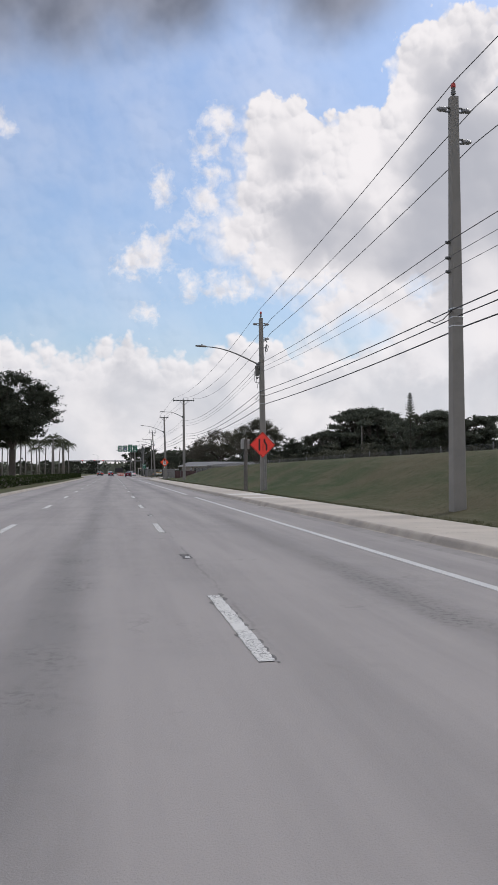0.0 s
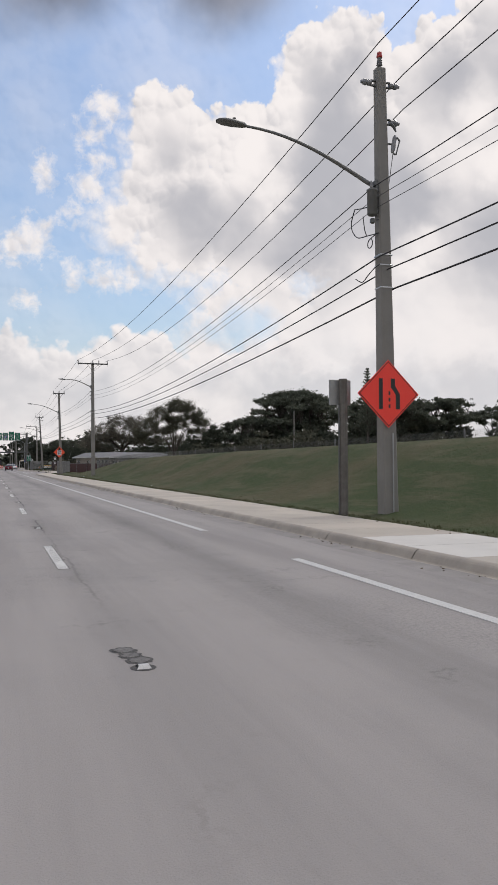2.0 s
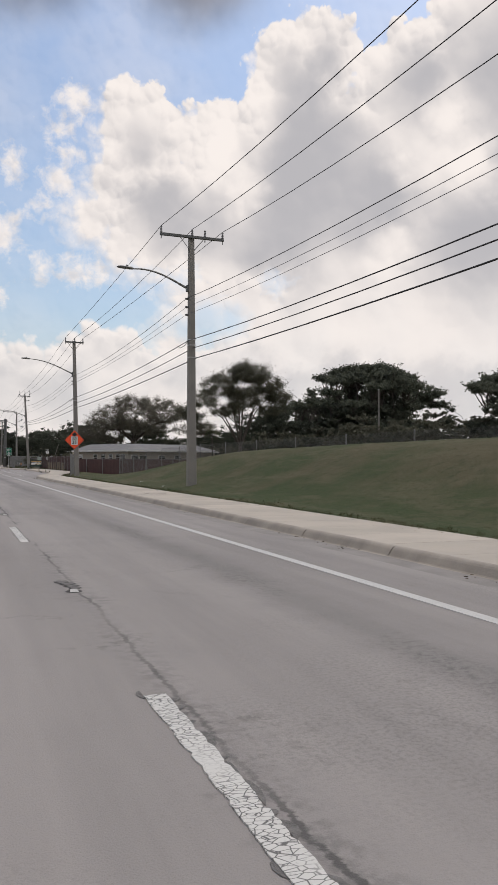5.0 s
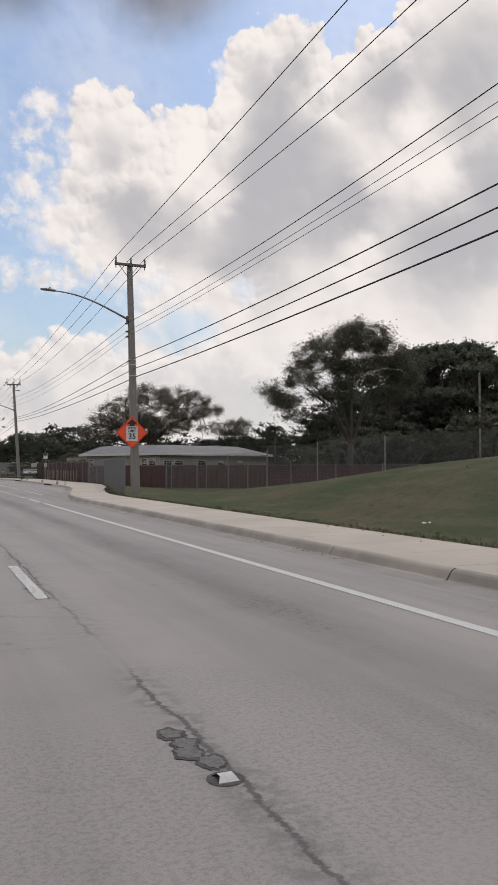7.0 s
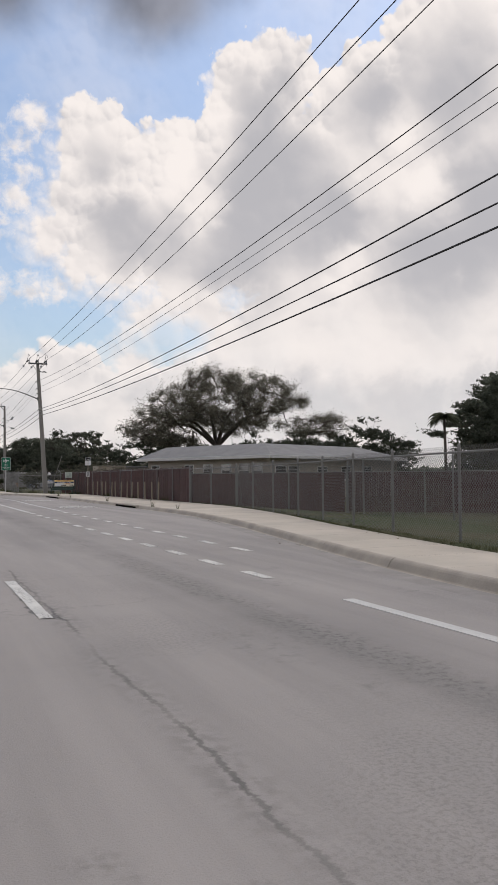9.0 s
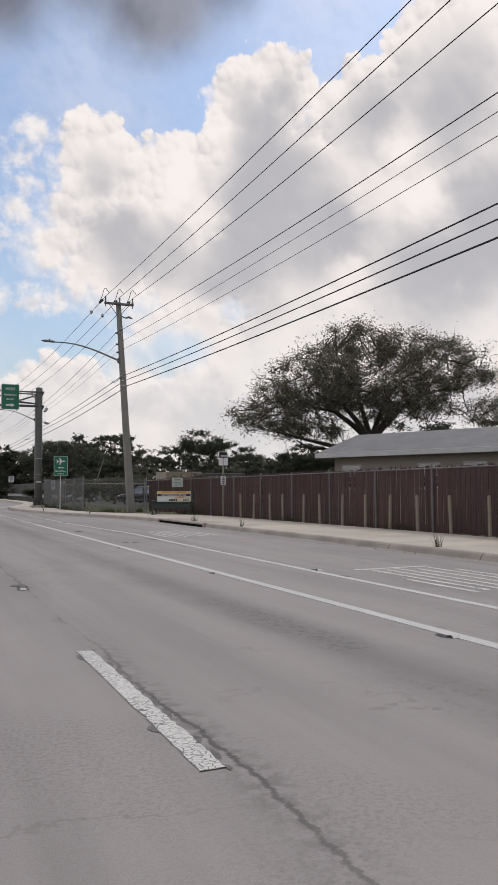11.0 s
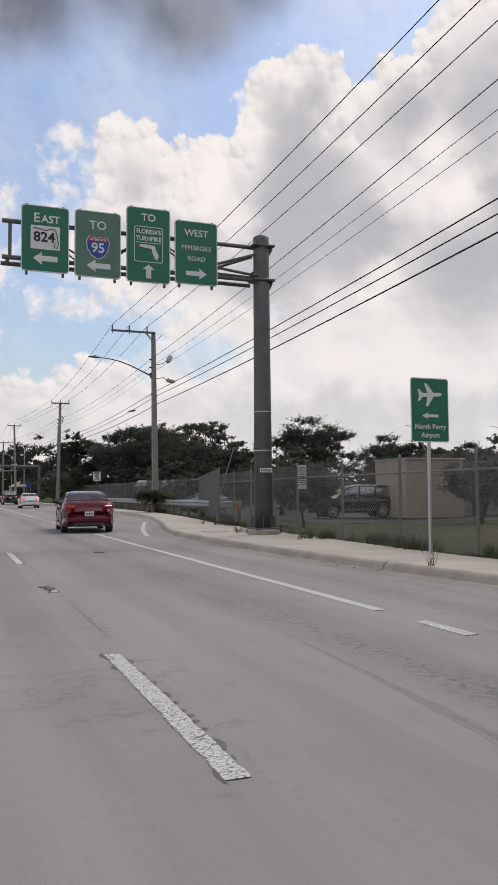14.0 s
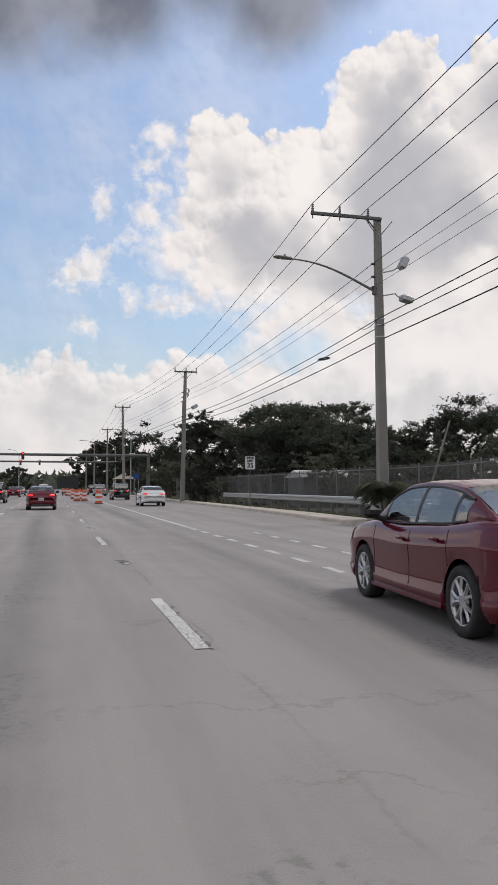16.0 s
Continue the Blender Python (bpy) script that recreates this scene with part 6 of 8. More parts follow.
# ---- tan shed and clutter behind the chain-link ----
shed = thing("metal_shed", "tan ribbed sheet-metal shed with a flat roof", "shed", m=pose(22.2, 234.5, -0.1, 0, 0, 0))
part("wall", Shape().box((1.8, 1.6, 1.55), (3.6, 3.2, 3.1)), TANMETAL, shed)
for k in range(18):
    part("rib", Shape().box((0.1 + 0.2 * k, -0.012, 1.55), (0.05, 0.024, 3.06)), TANMETAL, shed)
part("roof", Shape().box((1.8, 1.6, 3.14), (3.7, 3.4, 0.08), bevel=0.02), TANMETAL, shed)
shed2 = thing("long_shed", "long stained grey block shed behind the fence", "shed", m=pose(26.0, 236.4, -0.1, 0, 0, 0))
part("wall", Shape().box((5, 1.6, 1.5), (10, 3.2, 3.0)), STAINED, shed2)
part("roof", Shape().box((5, 1.6, 3.05), (10.3, 3.6, 0.12), bevel=0.02), ROOF, shed2)
part("shed_door", Shape().box((2.2, -0.02, 1.05), (0.95, 0.05, 2.1), bevel=0.01), DARKSTEEL, shed2)
yard = thing("yard_canopy", "low grey metal canopy roof in the yard", "canopy", (24, 292, 0))
part("roof", Shape().box((0, 0, 3.0), (9, 7, 0.16), bevel=0.03), STEEL, yard)
for x in (-4, 4):
    for y in (-3, 3):
        part("post", Shape().tube([(x, y, 0), (x, y, 3)], 0.07, 6), STEEL, yard)
hut = thing("white_shed", "small grey shed with a shallow white gable roof", "shed", (20, 276, -0.15))
part("wall", Shape().box((0, 0, 1.1), (5, 4, 2.2)), DARKSTEEL, hut)
part("roof", Shape().face((-2.7, -2.2, 2.2), (2.7, -2.2, 2.2), (2.7, 0, 2.75), (-2.7, 0, 2.75)).face((-2.7, 0, 2.75), (2.7, 0, 2.75), (2.7, 2.2, 2.2), (-2.7, 2.2, 2.2)).face((-2.7, -2.2, 2.2), (-2.7, 0, 2.75), (-2.7, 2.2, 2.2)).face((2.7, 2.2, 2.2), (2.7, 0, 2.75), (2.7, -2.2, 2.2)), FASCIA, hut)

# ---- storm drains ----
for y0, y1 in ((168.4, 172.3), (188.7, 193.8)):
    d = thing("storm_drain", "storm drain kerb inlet with its dark hollow painted on", "storm drain", group="storm drains")
    ym, n = (y0 + y1) / 2, 5
    steps = [y0 + (y1 - y0) * k / n for k in range(n + 1)]
    # a flat sheet stands for the hollow, its shade put into the colour
    part("mouth_shade", Shape().grid([[(kerb_x(y) - 0.03, y, 0.008), (kerb_x(y) - 0.022, y, 0.1)] for y in steps]), DRAINSHADE, d)
    part("lid", Shape().grid([[(kerb_x(y) - 0.022, y, 0.088), (kerb_x(y) - 0.05, y, 0.094), (kerb_x(y) - 0.05, y, 0.135), (kerb_x(y) - 0.02, y, 0.158), (kerb_x(y) + 0.75, y, 0.162), (kerb_x(y) + 0.75, y, 0.14)] for y in (y0 - 0.1 + (y1 - y0 + 0.2) * k / n for k in range(n + 1))]), KERB, d)
    for y in (y0 - 0.1, y1 + 0.1):
        part("cheek", Shape().box((kerb_x(y) - 0.015, y, 0.075), (0.07, 0.14, 0.15), bevel=0.012), KERB, d)

for x, y in ((2.95, 216.8), (4.75, 188.0)):
    v = thing("valve_cover", "small round iron valve cover set in the road", "valve cover", (x, y, 0.0), "valve covers")
    part("ring", Shape().tube([(0, 0, 0.001), (0, 0, 0.008)], 0.125, 18), TAR, v)
    part("lid", Shape().tube([(0, 0, 0.006), (0, 0, 0.013)], [0.09, 0.086], 18), DARKSTEEL, v)
for x, y in ((7.3, 221.7), (7.0, 104.4)):
    v = thing("utility_cover", "rectangular concrete utility cover in the pavement", "utility cover", (x, y, 0.155), "utility covers")
    part("frame", Shape().box((0, 0, 0.001), (0.62, 0.92, 0.006)), JOINT, v)
    part("lid", Shape().box((0, 0, 0.004), (0.57, 0.87, 0.01), bevel=0.003), WALKWAY, v)

# ---- trees ----


def leaf_shape(points, size, rng, flat=0.0, long=1.6):
    """One small three-cornered leaf at every point, turned at random."""
    n = len(points)
    a = rng.normal(size=(n, 3))
    a[:, 2] *= 1 - flat
    a /= np.linalg.norm(a, axis=1)[:, None] + 1e-9
    b = np.cross(a, rng.normal(size=(n, 3)))
    b /= np.linalg.norm(b, axis=1)[:, None] + 1e-9
    s = size * rng.uniform(0.55, 1.4, (n, 1))
    p = np.asarray(points)
    return np.stack([p - a * s * long * 0.5 - b * s * 0.2, p + b * s * 0.62, p + a * s * long * 0.5], 1).reshape(-1, 3)


def mesh_of_leaves(name, v, mat):
    me = bpy.data.meshes.new(name)
    n = len(v) // 3
    me.vertices.add(len(v))
    me.vertices.foreach_set("co", np.asarray(v, dtype=np.float32).ravel())
    me.loops.add(n * 3)
    me.loops.foreach_set("vertex_index", np.arange(n * 3, dtype=np.int32))
    me.polygons.add(n)
    me.polygons.foreach_set("loop_start", np.arange(0, n * 3, 3, dtype=np.int32))
    me.materials.append(mat)
    me.update(calc_edges=True)
    return me


def tree(name, label, at, lobes, trunk_h, trunk_r, clumps, per, leaf, spread, mat, seed, fork=4, flat=0.45, bare=0.0, category="tree", group="", twigs=3, rise=0.35, outward=0.5, jitter=0.17, knots=40):
    """A tree: tapered trunk, limbs that fork towards clumps, and sprays of leaves round twigs, filling uneven lobes (x, y, z, rx, ry, rz)."""
    rng = np.random.default_rng(seed)
    root = thing(name, label, category, at, group)
    vol = np.array([(l[3] * l[4] * l[5]) ** 0.8 for l in lobes], float)
    cent = []
    for k in range(clumps):
        l = lobes[rng.choice(len(lobes), p=vol / vol.sum())]
        u = rng.normal(size=3)
        u /= np.linalg.norm(u)
        r = rng.uniform(0.2, 1.0) ** 0.5
        p = np.array(l[:3]) + u * r * np.array(l[3:])
        if p[2] < l[2] - l[5] * 0.7:
            p[2] = l[2] - l[5] * 0.7 + rng.uniform(0, 0.3)
        cent.append(p)
    cent = np.array(cent)
    # limbs
    wood = Shape()
    top = np.array([rng.uniform(-0.2, 0.2), rng.uniform(-0.2, 0.2), trunk_h])
    wood.tube([(0, 0, -0.3), (0, 0, 0.15), (top[0] * 0.4, top[1] * 0.4, trunk_h * 0.5), tuple(top)], [trunk_r * 1.5, trunk_r * 1.15, trunk_r * 0.92, trunk_r * 0.85], 10)
    order = np.argsort(np.arctan2(cent[:, 1], cent[:, 0]))
    for g in np.array_split(order, fork):
        if len(g) == 0:
            continue
        m = cent[g].mean(0)
        mid = top + (m - top) * 0.5 + np.array([0, 0, 0.12 * np.linalg.norm(m - top)])
        limb = [top * 0.96, top + (mid - top) * 0.5, mid, top + (m - top) * 0.92]
        wood.tube(limb, [trunk_r * 0.44, trunk_r * 0.34, trunk_r * 0.24, trunk_r * 0.13], 7, False)
        nodes = [np.array(p) for p in limb[1:]]
        for j in g[np.argsort(np.linalg.norm(cent[g] - m, axis=1))]:
            c = cent[j]
            i = int(np.argmin([np.linalg.norm(q - c) for q in nodes]))
            s = nodes[i]
            d = np.linalg.norm(c - s)
            bend = (s + c) / 2 + rng.normal(size=3) * 0.1 * d + np.array([0, 0, 0.08 * d])
            w = trunk_r * min(0.16, 0.05 + 0.03 * d)
            wood.tube([s, bend, c], [w, w * 0.65, w * 0.3], 4, False)
            if len(nodes) < knots:
                nodes += [bend, c]
    pts = []
    for c in cent:
        n = int(per * rng.uniform(0.5, 1.4) * (0.15 if rng.uniform() < bare else 1.0))
        k = max(3, n // 16)
        out = c - top
        out /= np.linalg.norm(out) + 1e-9
        way = rng.normal(size=(k, 3)) * np.array([1, 1, 1 - flat]) + out * outward + np.array([0, 0, rise])
        way *= spread * 0.75
        which = rng.integers(0, k, n)
        f = rng.uniform(0, 1.25, n) ** 0.8
        pts.append(c + way[which] * f[:, None] + rng.normal(size=(n, 3)) * spread * jitter * np.array([1, 1, 0.7]))
        for q in range(min(k, twigs)):
            wood.tube([c, c + way[q] * 1.15], [trunk_r * 0.03 + 0.004, 0.004], 3, False)
    part("trunk", wood, BARK, root, smooth=True)
    ob = new("crown", mesh_of_leaves("crown", leaf_shape(np.concatenate(pts), leaf, rng, 0.3), mat))
    ob.parent = root
    return root


# the spreading fig behind the house
fig = tree("fig_tree", "spreading fig tree with sparse brownish leaves behind the house", (28.3, 208.0, -0.1),
     [(0.6, 0, 8.9, 6.0, 5.5, 2.9), (-4.2, 0, 8.2, 3.9, 4.2, 2.2), (5.0, -0.6, 9.8, 4.3, 4.2, 2.3), (8.4, -1.0, 9.3, 1.8, 2.2, 0.9), (11.2, 0, 7.0, 4.6, 3, 1.3), (-7.2, 0, 6.2, 3.0, 3.5, 1.4), (-6.4, 0, 5.6, 3.0, 3.0, 0.8), (-4.4, 0.6, 5.2, 2.8, 2.4, 0.7), (-2.4, 1.0, 5.0, 1.8, 1.6, 0.5), (0, 0, 6.9, 6.0, 5.0, 1.3), (3.6, 0, 11.4, 3.4, 3, 1.0), (-1.0, 0, 11.5, 2.6, 3, 0.9)],
     4.9, 0.56, 860, 170, 0.09, 0.54, LEAF_FICUS, 11, 6, 0.2, 0.3, twigs=6, rise=0.4, outward=0.15, jitter=0.4, knots=240)
for way, thick in (([(0, 0, 3.4), (-1.3, 0.3, 4.2), (-2.6, 0.5, 4.35), (-4.4, 0.7, 4.75), (-6.8, 0.8, 5.3)], [0.26, 0.2, 0.15, 0.1, 0.04]), ([(0, 0.1, 2.6), (-1.4, 0.9, 3.6), (-2.5, 1.6, 4.2), (-3.5, 2.0, 4.25), (-4.4, 2.1, 4.8)], [0.2, 0.15, 0.11, 0.08, 0.04])):
    part("low_bough", Shape().tube(way, thick, 9), BARK, fig, smooth=True)
# the tall open tree beside the yard
tree("roadside_tree", "tall open tree with a rounded irregular crown and bare forks", (28.2, 154.2, -0.1),
     [(1.0, 0, 10.8, 2.3, 2.2, 1.1), (-2.0, 0, 9.3, 2.0, 2.0, 1.3), (3.0, 0, 9.6, 2.0, 2.0, 1.1), (4.6, 0, 8.4, 1.4, 1.7, 0.9), (-3.6, 0, 7.9, 1.5, 1.7, 0.9), (0.6, 0, 8.0, 2.4, 2.2, 1.2), (-5.0, 0, 5.9, 1.3, 1.4, 0.6), (3.4, 0, 6.9, 1.8, 1.8, 0.6), (-1.4, 0, 6.7, 1.8, 1.8, 0.7), (-4.2, 0, 4.9, 0.9, 1.0, 0.4), (-5.9, 0, 6.7, 0.7, 0.9, 0.4)],
     3.2, 0.24, 430, 215, 0.078, 0.46, LEAF_MID, 5, 8, 0.3, 0.06, twigs=5, outward=0.25, jitter=0.4, knots=160)


def dense_tree(at, h, r, seed, label="dense dark broadleaf tree", name="broadleaf_tree", k=110, per=210, leaf=0.26, mat=None, low=0.18, group="dark trees"):
    """A broad tree in uneven, flat-bottomed tiers round a dense middle."""
    rng = np.random.default_rng(seed)
    lobes = [(0, 0, h * 0.6, r * 0.62, r * 0.62, h * 0.26), (0, 0, h * (low + 0.2), r * 0.7, r * 0.7, h * 0.18)]
    for j in range(11):
        a = 6.283 * j / 11 + rng.uniform(-0.4, 0.4)
        d = r * rng.uniform(0.4, 0.9)
        z = h * (0.92 - 0.5 * (d / r) ** 1.6 * rng.uniform(0.6, 1.3))
        lobes.append((d * math.cos(a), d * math.sin(a), z, r * rng.uniform(0.24, 0.42), r * rng.uniform(0.24, 0.42), h * rng.uniform(0.05, 0.10)))
    lobes.append((rng.uniform(-0.2, 0.2) * r, 0, h * 0.92, r * 0.36, r * 0.36, h * 0.05))
    return tree(name, label, at, lobes, h * 0.3, 0.05 * r + 0.1, k, per, leaf, r * 0.12, mat or LEAF_BELT, seed, 6, 0.5, 0.0, "tree", group, 1, 0.12)


def dome_tree(at, h, r, seed, k, per, leaf, label="broad dome of a dark banyan tree beyond the berm"):
    """A banyan: one wide dome of overlapping flat tiers."""
    rng = np.random.default_rng(seed)
    lobes = [(0, 0, h * 0.45, r * 0.75, r * 0.75, h * 0.34), (0, 0, h * 0.17, r * 0.93, r * 0.93, h * 0.17)]
    for j in range(34):
        a, q = rng.uniform(0, 6.283), math.sqrt(rng.uniform(0, 1)) * 0.93
        z = h * (0.33 + 0.62 * math.sqrt(max(0, 1 - q ** 2.2))) * rng.uniform(0.93, 1.0)
        lobes.append((q * r * math.cos(a), q * r * math.sin(a), z, r * rng.uniform(0.16, 0.28), r * rng.uniform(0.16, 0.28), h * rng.uniform(0.03, 0.06)))
    made = tree("banyan_tree", label, at, lobes, h * 0.25, 0.05 * r + 0.2, k, per, leaf, r * 0.075, LEAF_HAZED, seed, 8, 0.6, 0.0, "tree", "banyan trees", 1, 0.2)
    # shaded leaves deep inside the dome
    u = rng.normal(size=(9 * k, 3))
    u /= np.linalg.norm(u, axis=1)[:, None]
    u *= rng.uniform(0.05, 1, (9 * k, 1)) ** 0.4
    u[:, 2] = np.abs(u[:, 2])
    deep = new("inner_foliage", mesh_of_leaves("inner_foliage", leaf_shape(u * (r * 0.84, r * 0.84, h * 0.74) + (0, 0, 0.5), leaf * 2.4, rng, 0.3), LEAF_HAZED))
    deep.parent = made
    return made


# a low dense tree farther behind it
dense_tree((39.6, 177.0, -0.1), 9.4, 4.9, 29, "low dense dark tree behind the berm fence", k=190, per=200, leaf=0.13, low=0.26)
# the broad dark banyans beyond the berm
dome_tree((63.5, 189, 0), 17.2, 11.8, 21, 820, 250, 0.25)
dome_tree((52.5, 187, 0), 11.6, 7.6, 26, 330, 230, 0.22)
dome_tree((62.6, 147, 0), 13.6, 9.2, 23, 620, 240, 0.22)
dome_tree((72.6, 146, 0), 12.7, 7.6, 24, 380, 220, 0.22)
dome_tree((86, 141, 0), 13.4, 8.6, 25, 280, 190, 0.26)
dome_tree((88, 112, 0), 14.5, 10.0, 27, 240, 180, 0.26)
dome_tree((45.0, 186, 0), 8.4, 4.8, 22, 180, 190, 0.18)
# belt of trees along the yards: nearer ones leafier
dome_tree((22.5, 296, 0), 9.6, 8.5, 71, 300, 180, 0.15, "dark rounded tree behind the yards")
dome_tree((38, 320.5, 0), 13.0, 7.2, 72, 330, 180, 0.17, "dark rounded tree behind the yards")
dense_tree((56, 317.7, 0), 13.8, 8.0, 73, "flat-topped spreading dark tree behind the yards", k=240, per=190, leaf=0.19, low=0.1)
dense_tree((38.8, 361, 0), 15.4, 6.6, 74, "flat-topped spreading dark tree behind the yards", k=170, per=150, leaf=0.24, low=0.1)
NEAR = [dense_tree((54.4, 290.7, 0), 8.8, 5.2, 31, low=0.0, k=240, per=200, leaf=0.125), dense_tree((22, 287, 0), 8.3, 5.6, 32, low=0.0, k=240, per=200, leaf=0.15), dense_tree((14.5, 296, 0), 9.0, 3.4, 35, low=0.0, k=150, per=180, leaf=0.15)]
KINDS = [dense_tree((40, 346, 0), 9.6, 5.8, 36, low=0.0, k=104, per=115, leaf=0.2), dense_tree((30, 316, 0), 12.0, 6.2, 33, low=0.0, k=104, per=115, leaf=0.21), dense_tree((17.5, 420, 0), 9.6, 4.6, 34, low=0.0, k=50, per=70, leaf=0.5)]
rnd = random.Random(3)


def more(src, x, y, sc, z=0.0):
    c = copy_thing(src, Matrix.Identity(4))
    c.matrix_basis = pose(x, y, z, 0, 0, rnd.uniform(0, 360)) @ Matrix.Diagonal((sc, sc, sc * rnd.uniform(0.92, 1.08), 1))


for x, y, sc, k in ((50, 266, 0.7, 0), (31, 282, 0.62, 1), (61, 254, 0.85, 1), (47, 224, 0.85, 1), (36, 232, 0.72, 1), (58, 236, 0.9, 0)):
    more(NEAR[k], x, y, sc)
BELT = [(48, 334), (46, 345), (27, 302), (24, 326), (33, 332), (28, 348), (20, 352), (17, 368), (23, 380), (16, 392), (20, 410), (30, 400), (16, 430), (22, 455), (15, 480), (28, 500), (16, 520), (20, 560),
        (72, 240), (80, 226), (72, 282), (90, 215), (44, 204), (64, 208), (53, 214), (78, 196), (36, 214), (-14, 560), (-18, 600), (-22, 520), (-30, 560), (-12, 640), (-26, 470), (-34, 430), (6, 760), (14, 700), (-2, 780), (-9, 720), (24, 640)]
for k, (x, y) in enumerate(BELT):
    more(KINDS[2] if y > 370 else KINDS[k % 2], x, y, rnd.uniform(0.85, 1.12) * (0.72 if 195 < y < 262 else 1.0))
SCRUB = [dense_tree((37, 176, -0.1), 4.4, 3.2, 41, "low dark scrub behind the yard", "shrub", 50, 96, 0.18, LEAF_MID, 0.05, "shrubs"), dense_tree((43, 178, -0.1), 5.2, 3.0, 42, "low dark scrub behind the yard", "shrub", 50, 96, 0.18, LEAF_BELT, 0.05, "shrubs")]
for k, (x, y) in enumerate(((47, 164), (38, 160), (33, 165), (43, 152), (36, 198), (50, 174), (33, 212), (38, 222), (45, 226), (52, 232), (36, 238), (30, 250), (26, 258), (22, 300), (19, 320), (15.8, 306), (26, 270), (60, 160), (52, 146), (68, 150), (58, 124), (70, 120), (88, 150), (46, 134), (34, 244), (42, 240), (28, 262), (36, 256), (44, 250), (20, 266))):
    more(SCRUB[k % 2], x, y, rnd.uniform(0.75, 1.2), -0.1)


for x, y, sc in ((50, 151, 1.7), (46, 160, 1.6), (55, 153, 1.6), (60, 150, 1.8), (66, 143, 1.8), (33, 160, 0.8), (36, 166, 1.1), (40, 172, 1.2), (66, 166, 1.8), (72, 160, 1.8), (50, 178, 1.5), (58, 170, 1.6),
                 (20, 274, 1.1), (27, 276, 1.4), (33, 268, 1.3), (41, 262, 1.4), (48, 258, 1.5), (56, 250, 1.6), (17.5, 284, 1.0), (23, 292, 1.4), (30, 288, 1.6), (16.6, 312, 1.2), (16, 330, 1.2), (66, 246, 1.7), (36, 222, 0.9), (29, 226, 0.8), (44, 214, 1.2), (52, 222, 1.3), (20, 246, 0.6), (24, 250, 0.7)):
    more(SCRUB[int(x) % 2], x, y, sc, -0.1)


def pine(at, h):
    """A Norfolk Island pine: straight stem with tiers of level boughs."""
    root = thing("norfolk_pine", "slender pine with regular tiers of level boughs", "tree", at)
    part("trunk", Shape().tube([(0, 0, 0), (0, 0, h)], [0.2, 0.02], 8), BARK, root)
    rng = np.random.default_rng(2)
    pts = []
    z, k = h * 0.4, 0
    while z < h:
        f = (h - z) / (h * 0.65)
        long = (0.2 + 1.5 * f ** 0.85) * (0.85 + 0.3 * rng.uniform())
        for j in range(6):
            a = j * 1.047 + k * 0.5
            e = Vector((math.cos(a) * long, math.sin(a) * long, z + 0.62 * long))
            part("bough", Shape().tube([(0, 0, z), e], [0.03, 0.012], 4, False), BARK, root)
            n = int(46 * long) + 8
            t = rng.uniform(0.15, 1, n)
            pts.append(np.outer(t, (e.x, e.y, 0.62 * long)) + np.array([0, 0, z]) + rng.normal(size=(n, 3)) * (0.07, 0.07, 0.045))
        z += 0.4 + 0.42 * f
        k += 1
    ob = new("needles", mesh_of_leaves("needles", leaf_shape(np.concatenate(pts), 0.14, rng), LEAF_HAZED))
    ob.parent = root


pine((55.2, 138.6, 0), 16.2)


def palm(at, h, seed, name="royal_palm", label="slender palm with a pale trunk and drooping fronds", r=0.13, frond=2.1, n=18, lush=1.35, bark=PALMBARK, up=0.0):
    rng = np.random.default_rng(seed)
    root = thing(name, label, "palm", at, "palms")
    lean = rng.uniform(-0.3, 0.3, 2)
    part("trunk", Shape().tube([(0, 0, -0.2), (lean[0] * 0.3, lean[1] * 0.3, h * 0.5), (lean[0], lean[1], h)], [r * 1.2, r, r * 0.75], 8), bark, root, smooth=True)
    for k in range(n):
        a = 6.283 * k / n + rng.uniform(-0.2, 0.2)
        rise = rng.uniform(-0.15, 1.0) + up
        pts = []
        for j in range(9):
            f = j / 8
            pts.append(Vector((lean[0] + math.cos(a) * frond * f, lean[1] + math.sin(a) * frond * f, h + frond * (rise * f - (0.75 + 0.5 * rise) * f * f))))
        sh = Shape().tube(pts, [0.03, 0.03, 0.025, 0.022, 0.02, 0.016, 0.012, 0.01, 0.006], 4, False)
        side = Vector((-math.sin(a), math.cos(a), 0))
        for j in range(1, 28):
            f = j / 28
            p = pts[int(f * 8)].lerp(pts[min(8, int(f * 8) + 1)], f * 8 - int(f * 8))
            l = frond * 0.26 * math.sin(math.pi * min(1, f * 0.9 + 0.12)) * lush
            for sg in (-1, 1):
                e = p + side * sg * l * 0.8 + Vector((math.cos(a) * l * 0.45, math.sin(a) * l * 0.45, -l * 0.5))
                w = Vector((math.cos(a), math.sin(a), 0)) * 0.03
                sh.face(p - w, p + w, e)
        part("frond", sh, LEAF_PALM, root)
    return root


palms = [palm((-12.6, 138, 0.1), 6.6, 1), palm((-11.0, 150, 0.1), 7.2, 2), palm((-9.8, 158, 0.1), 7.6, 3)]
for k, (x, y, s) in enumerate(((-20.4, 150, 0.97), (-22.7, 176, 1.04), (-22.9, 190, 1.09), (-16.2, 142, 1.01), (-19.5, 182, 1.11), (-16.0, 160, 0.99), (-18.3, 196, 1.08), (-14.1, 168, 1.05), (-11.2, 148, 1.03), (-12.5, 186, 1.12), (-9.6, 158, 0.99), (-11.0, 200, 1.09))):
    c = copy_thing(palms[k % 3], Matrix.Identity(4))
    c.matrix_basis = pose(x, y, 0.1, 0, 0, 70 * k) @ Matrix.Diagonal((s, s, s, 1))
